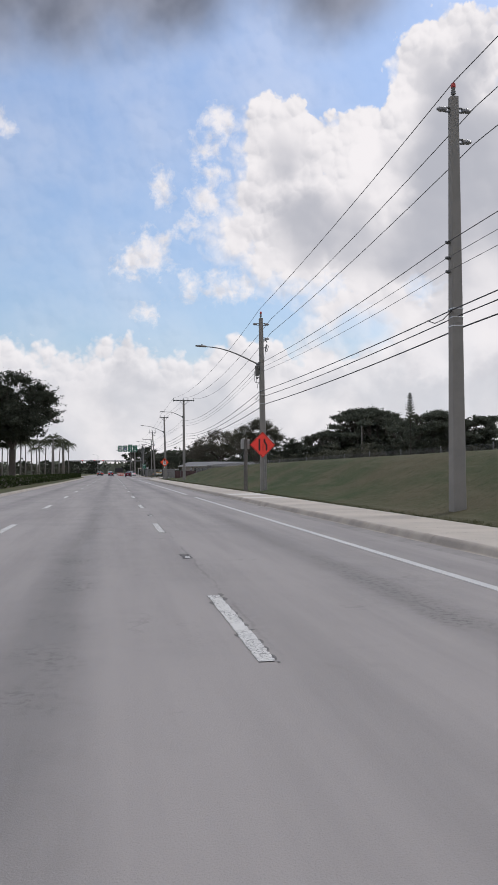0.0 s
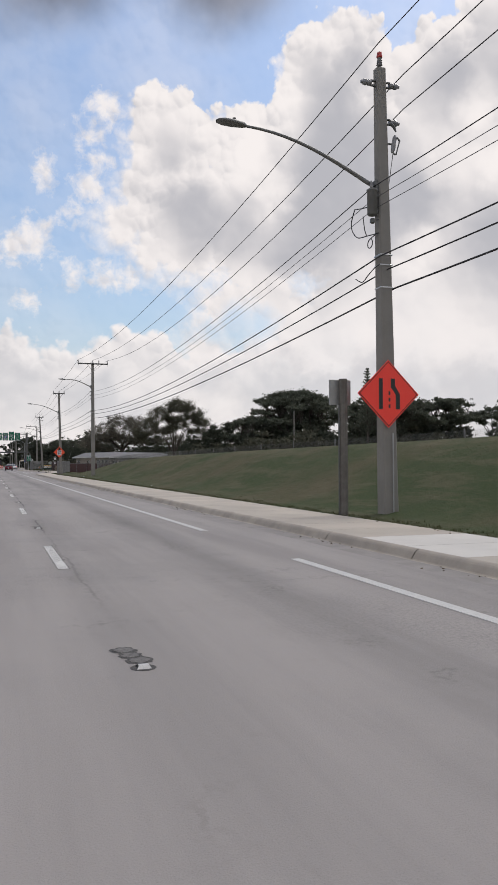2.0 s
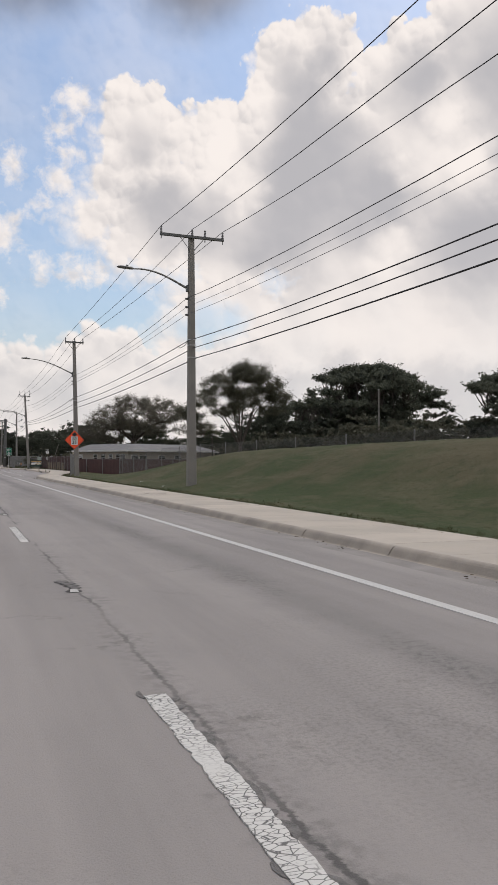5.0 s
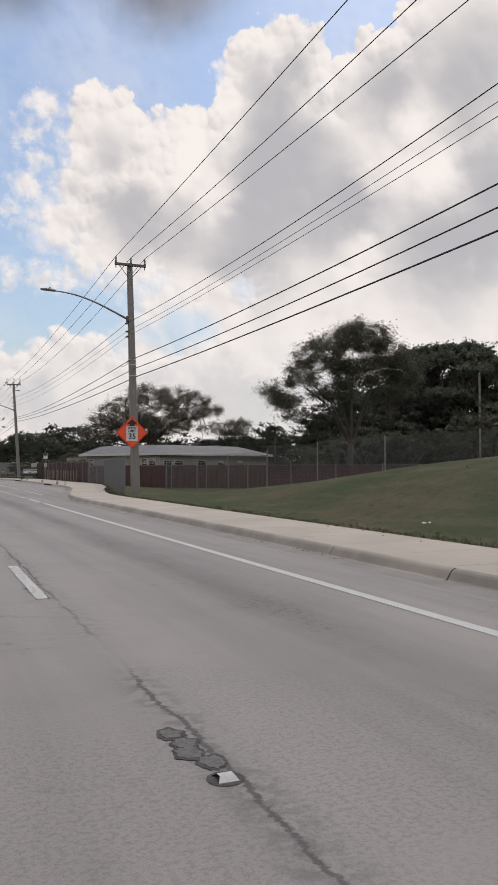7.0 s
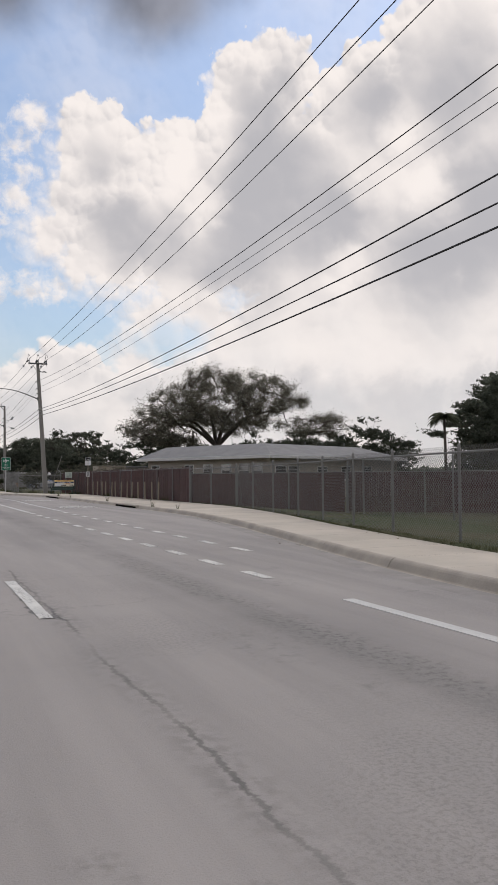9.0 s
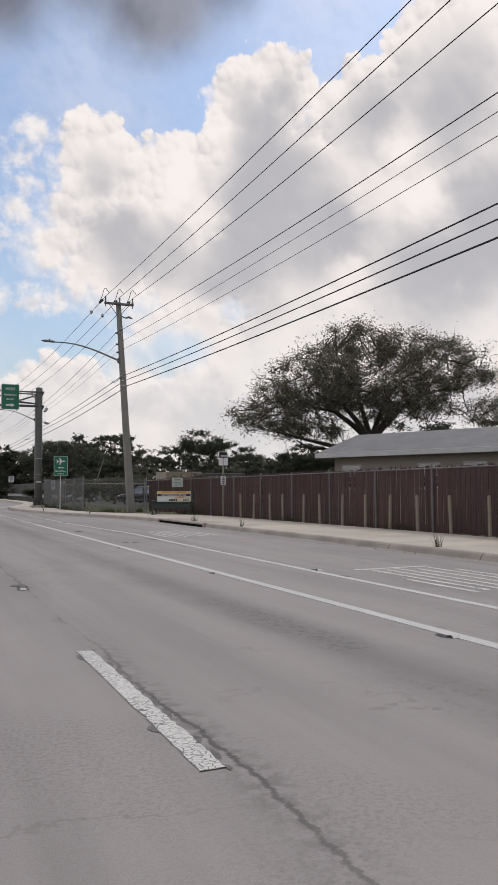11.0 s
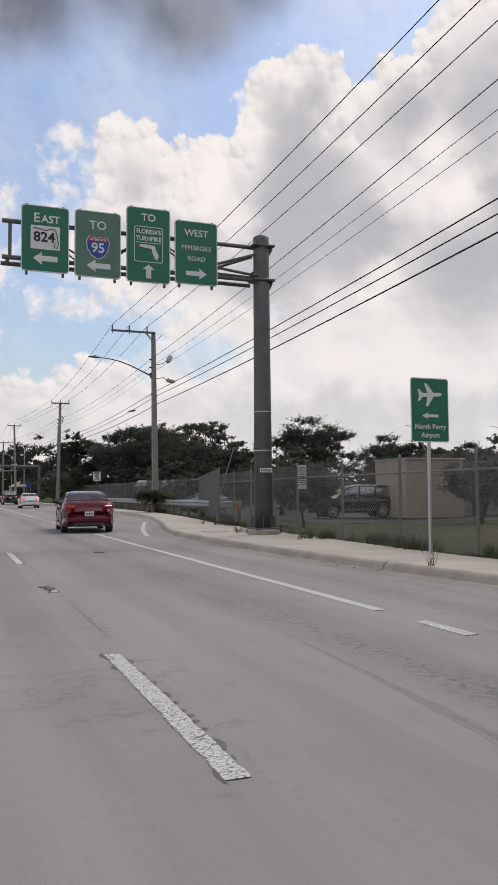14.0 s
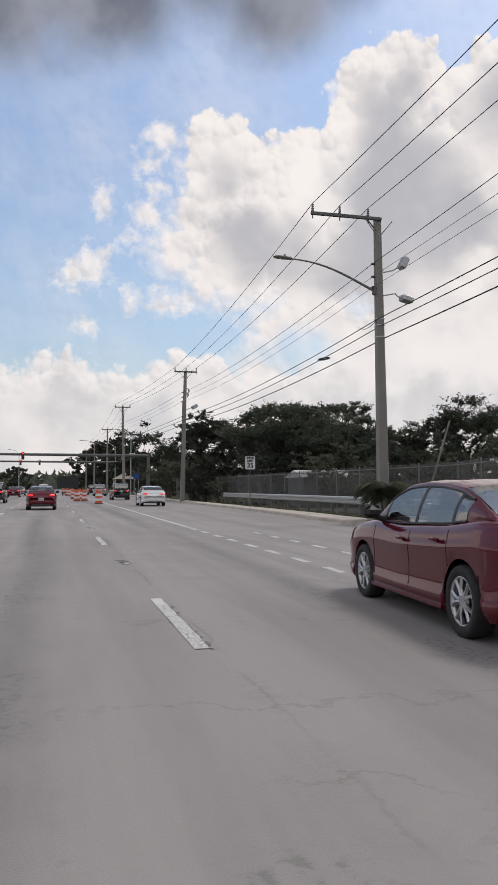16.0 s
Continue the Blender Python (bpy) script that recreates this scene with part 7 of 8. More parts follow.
palm((32.1, 175.5, -0.1), 5.4, 7, "cabbage_palm", "short fan palm beyond the fence", 0.1, 1.15, 34, 1.5, BARK, 0.3)
palm((60.5, 150.5, 0), 8.2, 8, "coconut_palm", "leaning palm among the banyans", 0.16, 2.4, 14)
dense_tree((-12.6, 101, 0.1), 14.0, 6.4, 51, "large dark street tree on the median", "street_tree", 330, 230, 0.17, LEAF_BELT, 0.3, "median trees")
dense_tree((-17.0, 108, 0.1), 13.2, 5.6, 52, "large dark street tree on the median", "street_tree", 170, 230, 0.19, LEAF_BELT, 0.28, "median trees")


def hedge():
    rng = np.random.default_rng(8)
    root = thing("hedge", "clipped dark green hedge along the median", "hedge")
    n = 26000
    p = np.stack([rng.uniform(-9.6, -8.3, n), rng.uniform(58, 210, n), rng.uniform(0.15, 1.0, n)], 1)
    p[:, 2] += 0.08 * np.sin(p[:, 1] * 1.3)
    ob = new("hedge_leaves", mesh_of_leaves("hedge_leaves", leaf_shape(p, 0.16, rng), HEDGE))
    ob.parent = root
    tagged(ob, kind="stuff")
    part("hedge_wood", Shape().box((-8.95, 134, 0.5), (0.9, 151, 0.8)), BARK, root)


hedge()
far = part("far_woods", mesh_of_leaves("far_woods", leaf_shape(np.stack([np.random.default_rng(6).uniform(-700, 900, 26000), np.random.default_rng(7).uniform(640, 1000, 26000), np.random.default_rng(5).uniform(0, 1, 26000) ** 1.4 * 9.0], 1), 4.2, np.random.default_rng(9)), LEAF_HAZED), LEAF_HAZED)
tagged(far, "distant dark line of woods along the horizon", "woods", kind="stuff")


def tufts(name, label, pts, high, seed, blades=9, mat=None):
    """Grass tufts: thin blades fanning from each point."""
    rnd = random.Random(seed)
    s = Shape()
    for x, y, z in pts:
        for _ in range(blades):
            a, l = rnd.uniform(0, 6.283), high * rnd.uniform(0.5, 1.3)
            bx, by = x + rnd.uniform(-0.05, 0.05), y + rnd.uniform(-0.05, 0.05)
            w = 0.005 + 0.006 * high
            dx, dy = math.cos(a) * l * 0.5, math.sin(a) * l * 0.5
            s.face((bx - math.sin(a) * w, by + math.cos(a) * w, z), (bx + math.sin(a) * w, by - math.cos(a) * w, z), (bx + dx, by + dy, z + l))
    ob = part(name, s, mat or BLADE)
    return tagged(ob, label, "grass", kind="stuff")


rnd = random.Random(12)
edge = []
for k in range(6500):
    y = rnd.uniform(-5, 320)
    d = abs(rnd.gauss(0, 0.35)) + 0.01 + 0.12 * max(0, noise.noise((y * 0.35, 3, 0)))
    x = back_x(y) + d - 0.05
    if not 171 < y < 201:
        edge.append((x, y, ground_z(x, y) if d > 0.05 else 0.145))
tufts("verge_grass", "ragged grass edge spilling over the pavement", edge, 0.055, 1)
near = []
for k in range(9000):
    y = rnd.uniform(5, 150)
    x = back_x(y) + rnd.uniform(0.2, 6.5)
    near.append((x, y, ground_z(x, y) - 0.01))
tufts("berm_grass", "short uneven grass on the berm", near, 0.032, 2, 4)
weeds = []
for c in ((10.6, 230.6, 40), (11.3, 232.5, 50), (12.2, 236, 50), (13.0, 239.5, 50), (13.8, 243, 40), (14.3, 247, 40), (9.6, 223, 40), (9.3, 215, 30), (9.2, 210.5, 30), (12.6, 199.6, 30), (11.2, 205.0, 46), (8.4, 220.2, 50), (8.7, 217, 30), (9.4, 226, 40), (8.9, 213, 26), (10.1, 205.9, 26), (12.0, 246.8, 60), (12.9, 175.5, 14), (12.9, 181.5, 18), (12.9, 189, 20), (7.0, 182.0, 0)):
    for _ in range(c[2]):
        weeds.append((c[0] + rnd.gauss(0, 0.28), c[1] + rnd.gauss(0, 0.4), 0.13))
tufts("tall_weeds", "tall dry weeds by the poles and fences", weeds, 0.24, 3, 14)
gut = [(kerb_x(y) + 0.17 + rnd.uniform(-0.03, 0.1), y, 0.15) for y in (163.0, 166.1, 166.3, 175.4, 175.5, 185.6, 190.2, 190.35, 202.4, 209.5)]
tufts("kerb_weeds", "weeds sprouting from the kerb joint", gut, 0.34, 4, 12)
palm((11.45, 246.1, 0.1), 1.0, 61, "dwarf_palm", "bushy dwarf palm at the foot of the pole", 0.12, 1.15, 50, 1.9, up=0.6)
palm((12.05, 246.5, 0.1), 0.95, 62, "dwarf_palm", "bushy dwarf palm at the foot of the pole", 0.12, 1.1, 44, 1.9, up=0.6)
more(SCRUB[1], 13.2, 292.5, 0.62), more(SCRUB[1], 13.6, 297.5, 0.8), more(SCRUB[0], 13.4, 284.5, 0.45)
for at, sd in (((13.0, 227.5, 0), 64), ((16.0, 262, 0), 65), ((15.6, 301, 0), 66)):
    tree("yard_bush", "untidy bush growing against the fence", at, [(0, 0, 1.2, 1.3, 1.2, 0.8), (0.6, 0, 1.7, 0.8, 0.8, 0.5)], 0.5, 0.06, 40, 120, 0.13, 0.3, LEAF_MID, sd, 4, 0.2, 0.1, "shrub", "yard bushes")
tree("yard_bush", "spreading pale bush before the sheds", (22.6, 228.8, -0.1), [(0, 0, 1.5, 1.7, 1.3, 0.9), (0.9, 0, 2.1, 1.0, 0.9, 0.6), (-1.1, 0, 1.9, 0.9, 0.9, 0.6)], 0.6, 0.08, 80, 130, 0.1, 0.34, LEAF_FICUS, 63, 4, 0.2, 0.1, "shrub", "yard bushes")
tree("corner_shrub", "tall dark shrub at the corner of the fence", (12.5, 286.0, 0.1), [(0, 0, 1.6, 0.8, 0.9, 1.3), (0.2, 0, 3.2, 0.6, 0.7, 0.9)], 0.6, 0.08, 60, 150, 0.11, 0.3, LEAF_BELT, 67, 4, 0.2, 0.0, "shrub", "yard bushes")
for k, (x, y) in enumerate(((-13.5, 206), (-16, 216), (-20, 205), (-24, 212), (-28, 204), (-19, 226), (-25, 230), (-14, 232), (-31, 218))):
    more(SCRUB[k % 2], x, y, 0.7 + 0.08 * (k % 4))
for x, y, sc in ((17.5, 446, 1.75), (16, 492, 1.8), (17, 540, 1.9), (14, 600, 2.0), (22, 470, 1.7)):
    more(KINDS[2], x, y, sc)
# dead leaves and scraps in the gutter and on the verge
rnd = random.Random(31)
bits = []
for k in range(2600):
    y = rnd.uniform(20, 260)
    if noise.noise((y * 0.2, 9, 0)) < 0.05:
        continue
    x = kerb_x(y) - abs(rnd.gauss(0, 0.12)) - 0.02 if rnd.random() < 0.6 else back_x(y) - abs(rnd.gauss(0, 0.2))
    bits.append((x, y, 0.012 if x < kerb_x(y) else 0.162))
lit = part("dead_leaf_litter", mesh_of_leaves("dead_leaf_litter", leaf_shape(np.array(bits), 0.026, np.random.default_rng(4), 0.92), DRYLEAF), DRYLEAF)
tagged(lit, "dead leaves strewn along the gutter and pavement", "leaf litter", kind="stuff")
for x, y in ((9.3, 235.5), (10.6, 231.0), (10.2, 229.8), (9.6, 118.6), (9.2, 112.0), (9.0, 75.0)):
    z = ground_z(x, y) if x > back_x(y) else 0.155
    sc = thing("paper_scrap", "crumpled white paper scrap on the verge", "litter", (x, y, z + 0.005), "scraps")
    part("sheet", Shape().grid([[(0.05 * i + rnd.uniform(-0.02, 0.02), 0.05 * j + rnd.uniform(-0.02, 0.02), abs(rnd.gauss(0, 0.02))) for i in range(4)] for j in range(4)]), SIGNWHITE, sc)
wood_pole = thing("wood_pole", "slim weathered wooden pole before the banyans", "pole", (58.0, 176.5, 0))
part("shaft", Shape().tube([(0, 0, -0.2), (0, 0, 12.1)], [0.17, 0.11], 8), PALMBARK, wood_pole)
part("cap", Shape().tube([(0, 0, 12.08), (0, 0, 12.16)], [0.12, 0.05], 8), STEEL, wood_pole)
lean_pole = thing("bare_pole", "bare leaning pale pole among the trees", "pole", (20.6, 261.5, 0))
part("shaft", Shape().tube([(0, 0, 0), (1.7, 0, 5.2)], [0.08, 0.05], 7), PALMBARK, lean_pole)

# ---- signals and far lights ----


def signal_arm(y, z, x0, x1, heads):
    root = thing("signal_mast", "dark mast arm with hanging traffic lights across the road", "traffic light", (0, y, 0), "signal masts")
    part("arm", Shape().tube([(x1, 0, z), (x0, 0, z + 0.1)], [0.24, 0.16], 10), DARKSTEEL, root)
    part("post", Shape().tube([(x1, 0, 0), (x1, 0, z + 0.3)], [0.28, 0.22], 10), DARKSTEEL, root)
    for x in heads:
        hd = part("signal_head", Shape().box((x, -0.2, z - 0.15), (0.42, 0.28, 1.15), bevel=0.04), BLACK, root)
        for k, m in enumerate((REDLIGHT, BLACK, BLACK)):
            part("lens", Shape().tube([(x, -0.36, z + 0.2 - 0.35 * k), (x, -0.34, z + 0.2 - 0.35 * k)], 0.13, 12), m, hd)


REDLIGHT = material("red_signal_lens", (0.9, 0.05, 0.03), 0.3, scale=5)
REDLIGHT.node_tree.nodes["Principled BSDF"].inputs["Emission Color"].default_value = (1, 0.06, 0.03, 1)
REDLIGHT.node_tree.nodes["Principled BSDF"].inputs["Emission Strength"].default_value = 2.0
signal_arm(342, 6.2, -18, 14.5, (-13, -8, -4.2))
signal_arm(398, 6.9, -22, 15.5, (-16, -11.5, -6.5, -2.5))
for x, y, h in ((70, 306, 11.7), (90, 311, 12.5), (98.8, 307.5, 10.6), (12.8, 352, 11), (13.4, 392, 11), (-8, 430, 11)):
    l = thing("street_light", "tall thin street light far behind the trees", "street light", (x, y, 0), "far street lights")
    part("post", Shape().tube([(0, 0, 0), (0, 0, h - 1)], [0.12, 0.07], 8), STEEL, l)
    part("arm", Shape().tube([(0, 0, h - 1.1), (-0.9, 0, h - 0.3), (-2.2, 0, h)], [0.06, 0.05, 0.04], 6), STEEL, l)
    part("lamp_head", Shape().box((-2.5, 0, h), (0.7, 0.25, 0.12), bevel=0.04), STEEL, l)
board = thing("message_board", "dark portable message board on a trailer", "message board", (2.6, 352, 0))
part("panel", Shape().box((0, 0, 2.2), (3.4, 0.2, 1.9), bevel=0.03), BLACK, board)
part("mast", Shape().tube([(0, 0.1, 0.3), (0, 0.1, 2.2)], 0.08, 8), DARKSTEEL, board)
part("trailer", Shape().box((0, 0.3, 0.5), (1.6, 2.4, 0.2), bevel=0.03), DARKSTEEL, board)
for x in (-0.8, 0.8):
    part("wheel", Shape().tube([(x - 0.08, 0.3, 0.3), (x + 0.08, 0.3, 0.3)], 0.3, 14), BLACK, board)
gaz = thing("gazebo", "small pavilion with a pale hipped roof beside the road", "pavilion", (13.6, 372, 0))
part("roof", Shape().face((-2.2, -2.2, 2.9), (2.2, -2.2, 2.9), (0, 0, 4.1)).face((2.2, -2.2, 2.9), (2.2, 2.2, 2.9), (0, 0, 4.1)).face((2.2, 2.2, 2.9), (-2.2, 2.2, 2.9), (0, 0, 4.1)).face((-2.2, 2.2, 2.9), (-2.2, -2.2, 2.9), (0, 0, 4.1)).face((-2.2, 2.2, 2.9), (2.2, 2.2, 2.9), (2.2, -2.2, 2.9), (-2.2, -2.2, 2.9)), TANMETAL, gaz)
for x in (-1.9, 1.9):
    for y in (-1.9, 1.9):
        part("post", Shape().box((x, y, 1.45), (0.22, 0.22, 2.9)), FASCIA, gaz)
s = thing("blue_sign", "blue roadside services sign on two posts", "road sign", (12.9, 344, 0))
part("panel", Shape().box((0, 0, 3.2), (0.9, 0.04, 1.1), bevel=0.01), SHIELDBLUE, s)
for x in (-0.3, 0.3):
    part("post", Shape().tube([(x, 0.05, 0), (x, 0.05, 3.6)], 0.04, 6), STEEL, s)

# ---- traffic drums ----
DRUM = material("dusty_orange_plastic", (0.6, 0.11, 0.045), 0.6, second=(0.42, 0.09, 0.05), scale=4)
for k, (x, y) in enumerate(((3.58, 284.3), (3.0, 297.5), (2.3, 297.8), (3.3, 310), (2.4, 313), (3.5, 322), (2.9, 334), (2.9, 342), (2.5, 350), (2.7, 366), (2.5, 382), (2.5, 398))):
    d = thing("traffic_drum", "orange and white striped traffic drum on a black base", "traffic drum", (x, y, 0), "traffic drums")
    rad = [0.29, 0.285, 0.275, 0.265, 0.255, 0.245]
    for j in range(5):
        part("band", Shape().tube([(0, 0, 0.08 + 0.19 * j), (0, 0, 0.08 + 0.19 * (j + 1))], [rad[j], rad[j + 1]], 16, False), DRUM if j % 2 == 0 else SIGNWHITE, d)
    part("top", Shape().tube([(0, 0, 1.03), (0, 0, 1.06)], [0.245, 0.2], 16), DRUM, d)
    part("grip", Shape().tube([(-0.1, 0, 1.05), (-0.06, 0, 1.16), (0.06, 0, 1.16), (0.1, 0, 1.05)], 0.025, 6), DRUM, d)
    part("base", Shape().tube([(0, 0, 0), (0, 0, 0.08)], [0.4, 0.34], 16), BLACK, d)
for k, x in enumerate((29.0, 32.5, 36.0, 39.5, 43.0, 46.5, 50.0, 54.0)):
    more(SCRUB[k % 2], x, 247 + 3 * (k % 3), 0.85 + 0.1 * (k % 3), -0.1)

# ---- vehicles ----


def car_paint(name, base, metal=0.0, coat=1.0, spec=0.2):
    return material(name, base, 0.24, metal, tuple(c * 0.92 for c in base), 1.2, 20, 0.3, coat=coat, spec=spec)


RUBBER = material("tyre_rubber", (0.022, 0.022, 0.023), 0.85, scale=9)
RIM = material("alloy_rim", (0.55, 0.55, 0.56), 0.3, 0.9, scale=9)
TAIL = material("red_lamp", (0.45, 0.012, 0.012), 0.2, scale=5, coat=1.0)
BRAKE = material("lit_brake_lamp", (0.8, 0.03, 0.02), 0.2, scale=5)
BRAKE.node_tree.nodes["Principled BSDF"].inputs["Emission Color"].default_value = (1, 0.05, 0.04, 1)
BRAKE.node_tree.nodes["Principled BSDF"].inputs["Emission Strength"].default_value = 0.55
HEAD = material("clear_lamp", (0.6, 0.62, 0.64), 0.12, 0.3, scale=5, coat=1.0)
TRIM = material("black_plastic", (0.03, 0.03, 0.032), 0.55, scale=8)

SEDAN = dict(half=2.285, w=0.9, base=1.35, wheel=0.325, sill=0.2, roof_w=0.6, belt_w=0.79,
             deck=[(-2.285, 0.66), (-2.25, 0.8), (-2.18, 0.98), (-2.05, 1.05), (-1.6, 1.07), (-0.9, 1.0), (0.2, 0.95), (1.05, 0.97), (1.5, 0.93), (1.95, 0.84), (2.15, 0.74), (2.285, 0.56)],
             roof=[(-1.86, 1.05), (-1.6, 1.17), (-1.3, 1.29), (-0.95, 1.385), (-0.5, 1.435), (-0.05, 1.445), (0.35, 1.42), (0.6, 1.345), (0.85, 1.2), (1.1, 1.03), (1.22, 0.95)],
             doors=((-1.02, -0.18), (-0.12, 0.72)), quarter=(-1.3, -1.07), shield=(0.42, 1.1), rear=(-1.72, -0.98))
SUV = dict(half=2.35, w=0.95, base=1.4, wheel=0.37, sill=0.3, roof_w=0.7, belt_w=0.86,
           deck=[(-2.35, 0.75), (-2.32, 0.95), (-2.2, 1.12), (-0.9, 1.1), (0.2, 1.08), (1.05, 1.1), (1.6, 1.07), (2.1, 0.98), (2.28, 0.85), (2.35, 0.65)],
           roof=[(-2.25, 1.12), (-2.18, 1.42), (-2.05, 1.66), (-1.8, 1.77), (-0.9, 1.81), (0.0, 1.8), (0.4, 1.74), (0.65, 1.6), (0.9, 1.36), (1.15, 1.12), (1.25, 1.06)],
           doors=((-0.95, -0.15), (-0.08, 0.72)), quarter=(-1.95, -1.05), shield=(0.45, 1.12), rear=(-2.235, -1.99))


def vehicle(name, label, at, spec, paint, brake=False, turn=0.0, group="cars in traffic"):
    """A car that faces +y: lofted body with wheel arches, cabin, glass, lamps, wheels."""
    root = thing(name, label, "car", group=group, m=pose(*at, 0, 0, turn))
    L, W, B, R, sill = spec["half"], spec["w"], spec["base"], spec["wheel"], spec["sill"]
    arch = R + 0.055

    def width(y):
        f = abs(y) / L
        return W * (1 - 0.03 * f - 0.17 * max(0, (f - 0.72) / 0.28) ** 2.2)

    def bottom(y):
        z = sill + 0.12 * max(0, (abs(y) / L - 0.8) / 0.2)
        for c in (-B, B):
            if abs(y - c) < arch:
                z = max(z, R + math.sqrt(arch * arch - (y - c) ** 2))
        return z

    ys = sorted({round(-L + 2 * L * k / 64, 4) for k in range(65)} | {c + arch * s for c in (-B, B) for s in (-1, -0.97, -0.85, 0.85, 0.97, 1)})
    FLANK = [(0.95, 0.0), (0.985, 0.05), (0.998, 0.12), (1.003, 0.185), (0.985, 0.215), (0.98, 0.4), (0.984, 0.58), (0.998, 0.74), (1.002, 0.775), (0.988, 0.81), (0.972, 0.92), (0.945, 1.015)]

    def flank(y):
        """The side of the body at y, from the sill up: pairs of x and z."""
        w, zd = width(y), smooth_lerp(spec["deck"], y, 0.05)
        z0 = sill + 0.12 * max(0, (abs(y) / L - 0.8) / 0.2)
        return [(w * f, z0 + (zd - 0.05 - z0) * h) for f, h in FLANK]

    def flank_x(y, z):
        return lerp([(q, p) for p, q in flank(y)], z)

    rows = []
    for y in ys:
        w, zb, zd = width(y), bottom(y), smooth_lerp(spec["deck"], y, 0.05)
        half = [(x if z > zb else flank_x(y, zb) - 0.004, max(z, zb + 0.0015 * i)) for i, (x, z) in enumerate(flank(y))] + [(w * 0.86, zd), (w * 0.5, zd + 0.022), (0.0, zd + 0.03)]
        rows.append([(x, y, z) for x, z in half] + [(-x, y, z) for x, z in half[-2::-1]])
    s = Shape().grid(rows)
    n = len(rows[0])
    s.f.append(tuple(range(n)))
    s.f.append(tuple(range(len(rows) * n - 1, (len(rows) - 1) * n - 1, -1)))
    part("body", s, paint, root, smooth=True)
    part("underbody", Shape().box((0, 0, sill + 0.13), (W * 1.7, L * 1.9, 0.22)), BLACK, root)
    for c in (-B, B):
        part("wheel_well", Shape().box((0, c, R + 0.14), (W * 1.72, arch * 1.9, R * 1.1)), BLACK, root)

    # cabin
    def cabin(y, v):
        """A point on the cabin's side: v from the belt (0) to the roof's edge (1), then on to the middle (2)."""
        zr, zb = smooth_lerp(spec["roof"], y, 0.06), smooth_lerp(spec["deck"], y, 0.05) - 0.01
        zr = max(zr, zb + 0.005)
        f = min(1, (zr - zb) / (max(z for _, z in spec["roof"]) - zb))
        wb = min(spec["belt_w"], width(y) * 0.9) * (1 - 0.10 * max(0, abs(y + 0.2) - 0.9))
        wr = wb + (spec["roof_w"] - wb) * f
        if v <= 1:
            bow = 0.025 * math.sin(v * math.pi)
            return Vector((wb + (wr - wb) * v + bow, y, zb + (zr - 0.05 * f - zb) * v))
        g = v - 1
        return Vector((wr * math.cos(g * math.pi / 2), y, zr - 0.05 * f + 0.05 * f * math.sin(g * math.pi / 2)))
    y0, y1 = spec["roof"][0][0], spec["roof"][-1][0]
    spans = [(a, b) for a, b in spec["doors"]] + [spec["quarter"]]
    ys = sorted({round(y0 + (y1 - y0) * k / 40, 4) for k in range(41)} | {round(e, 4) for ab in spans + [spec["shield"], spec["rear"]] for e in ab})
    vs = (0, 0.06, 0.25, 0.45, 0.65, 0.8, 0.9, 1.0, 1.12, 1.3, 1.5, 1.75, 2.0)
    shell = Shape()
    for ya, yb in zip(ys, ys[1:]):
        ym = (ya + yb) / 2
        for va, vb in zip(vs, vs[1:]):
            vm = (va + vb) / 2
            if 0.06 < vm < 0.9 and any(a < ym < b for a, b in spans):
                continue
            if vm > 1.12 and (spec["shield"][0] < ym < spec["shield"][1] - 0.06 or spec["rear"][0] + 0.06 < ym < spec["rear"][1]):
                continue
            q = [cabin(ya, va), cabin(yb, va), cabin(yb, vb), cabin(ya, vb)]
            shell.face(*q).face(*[(-p.x, p.y, p.z) for p in q[::-1]])
    part("roof", shell, paint, root, smooth=True)
    # seats and dashboard behind the glass
    zc = lerp(spec["deck"], 0.0)
    part("cabin_lining", Shape().box((0, -0.35, zc - 0.12), (W * 1.6, 2.3, 0.12)), TRIM, root)
    part("dashboard", Shape().box((0, 0.85, zc - 0.02), (W * 1.45, 0.4, 0.12), bevel=0.05), TRIM, root)
    for x, y in ((-0.36, 0.0), (0.36, 0.0), (-0.38, -0.95), (0.38, -0.95)):
        seat = part("seat", Shape().box((x, y, zc + 0.02), (0.48, 0.16, 0.34), pose(0, 0, 0, -12, 0, 0), 0.06), TRIM, root)
        part("headrest", Shape().box((x, y - 0.07, zc + 0.26), (0.26, 0.1, 0.17), pose(0, 0, 0, -8, 0, 0), 0.045), TRIM, seat)

    def side_glass(a, b, nm, sgn, lo=0.06, hi=0.9):
        rws = []
        for k in range(9):
            y = a + (b - a) * k / 8
            rws.append([])
            for j in range(6):
                v = lo + (hi - lo) * j / 5
                p = cabin(y, v)
                rws[-1].append((sgn * (p.x + 0.006), p.y, p.z + 0.001))
        part(nm, Shape().grid(rws if sgn > 0 else rws[::-1]), CARGLASS, root, smooth=True)
    for sgn in (-1, 1):
        for a, b in spec["doors"]:
            side_glass(a, b, "side_window", sgn)
        side_glass(*spec["quarter"], "quarter_window", sgn, 0.08, 0.8)
        # black frames round the glass
        for y in [e + d for a, b in spec["doors"] for e, d in ((a, -0.025), (b, 0.025))]:
            part("window_post", Shape().grid([[(sgn * (cabin(y + d, t).x + 0.009), y + d, cabin(y + d, t).z) for d in ((-0.03, 0.03) if sgn > 0 else (0.03, -0.03))] for t in (0.04, 0.2, 0.4, 0.6, 0.8, 0.93)]), TRIM, root)
        ends = spec["quarter"][0], spec["doors"][1][1] + 0.04
        arc = [cabin(ends[0] + (ends[1] - ends[0]) * k / 14, 0.92) for k in range(15)]
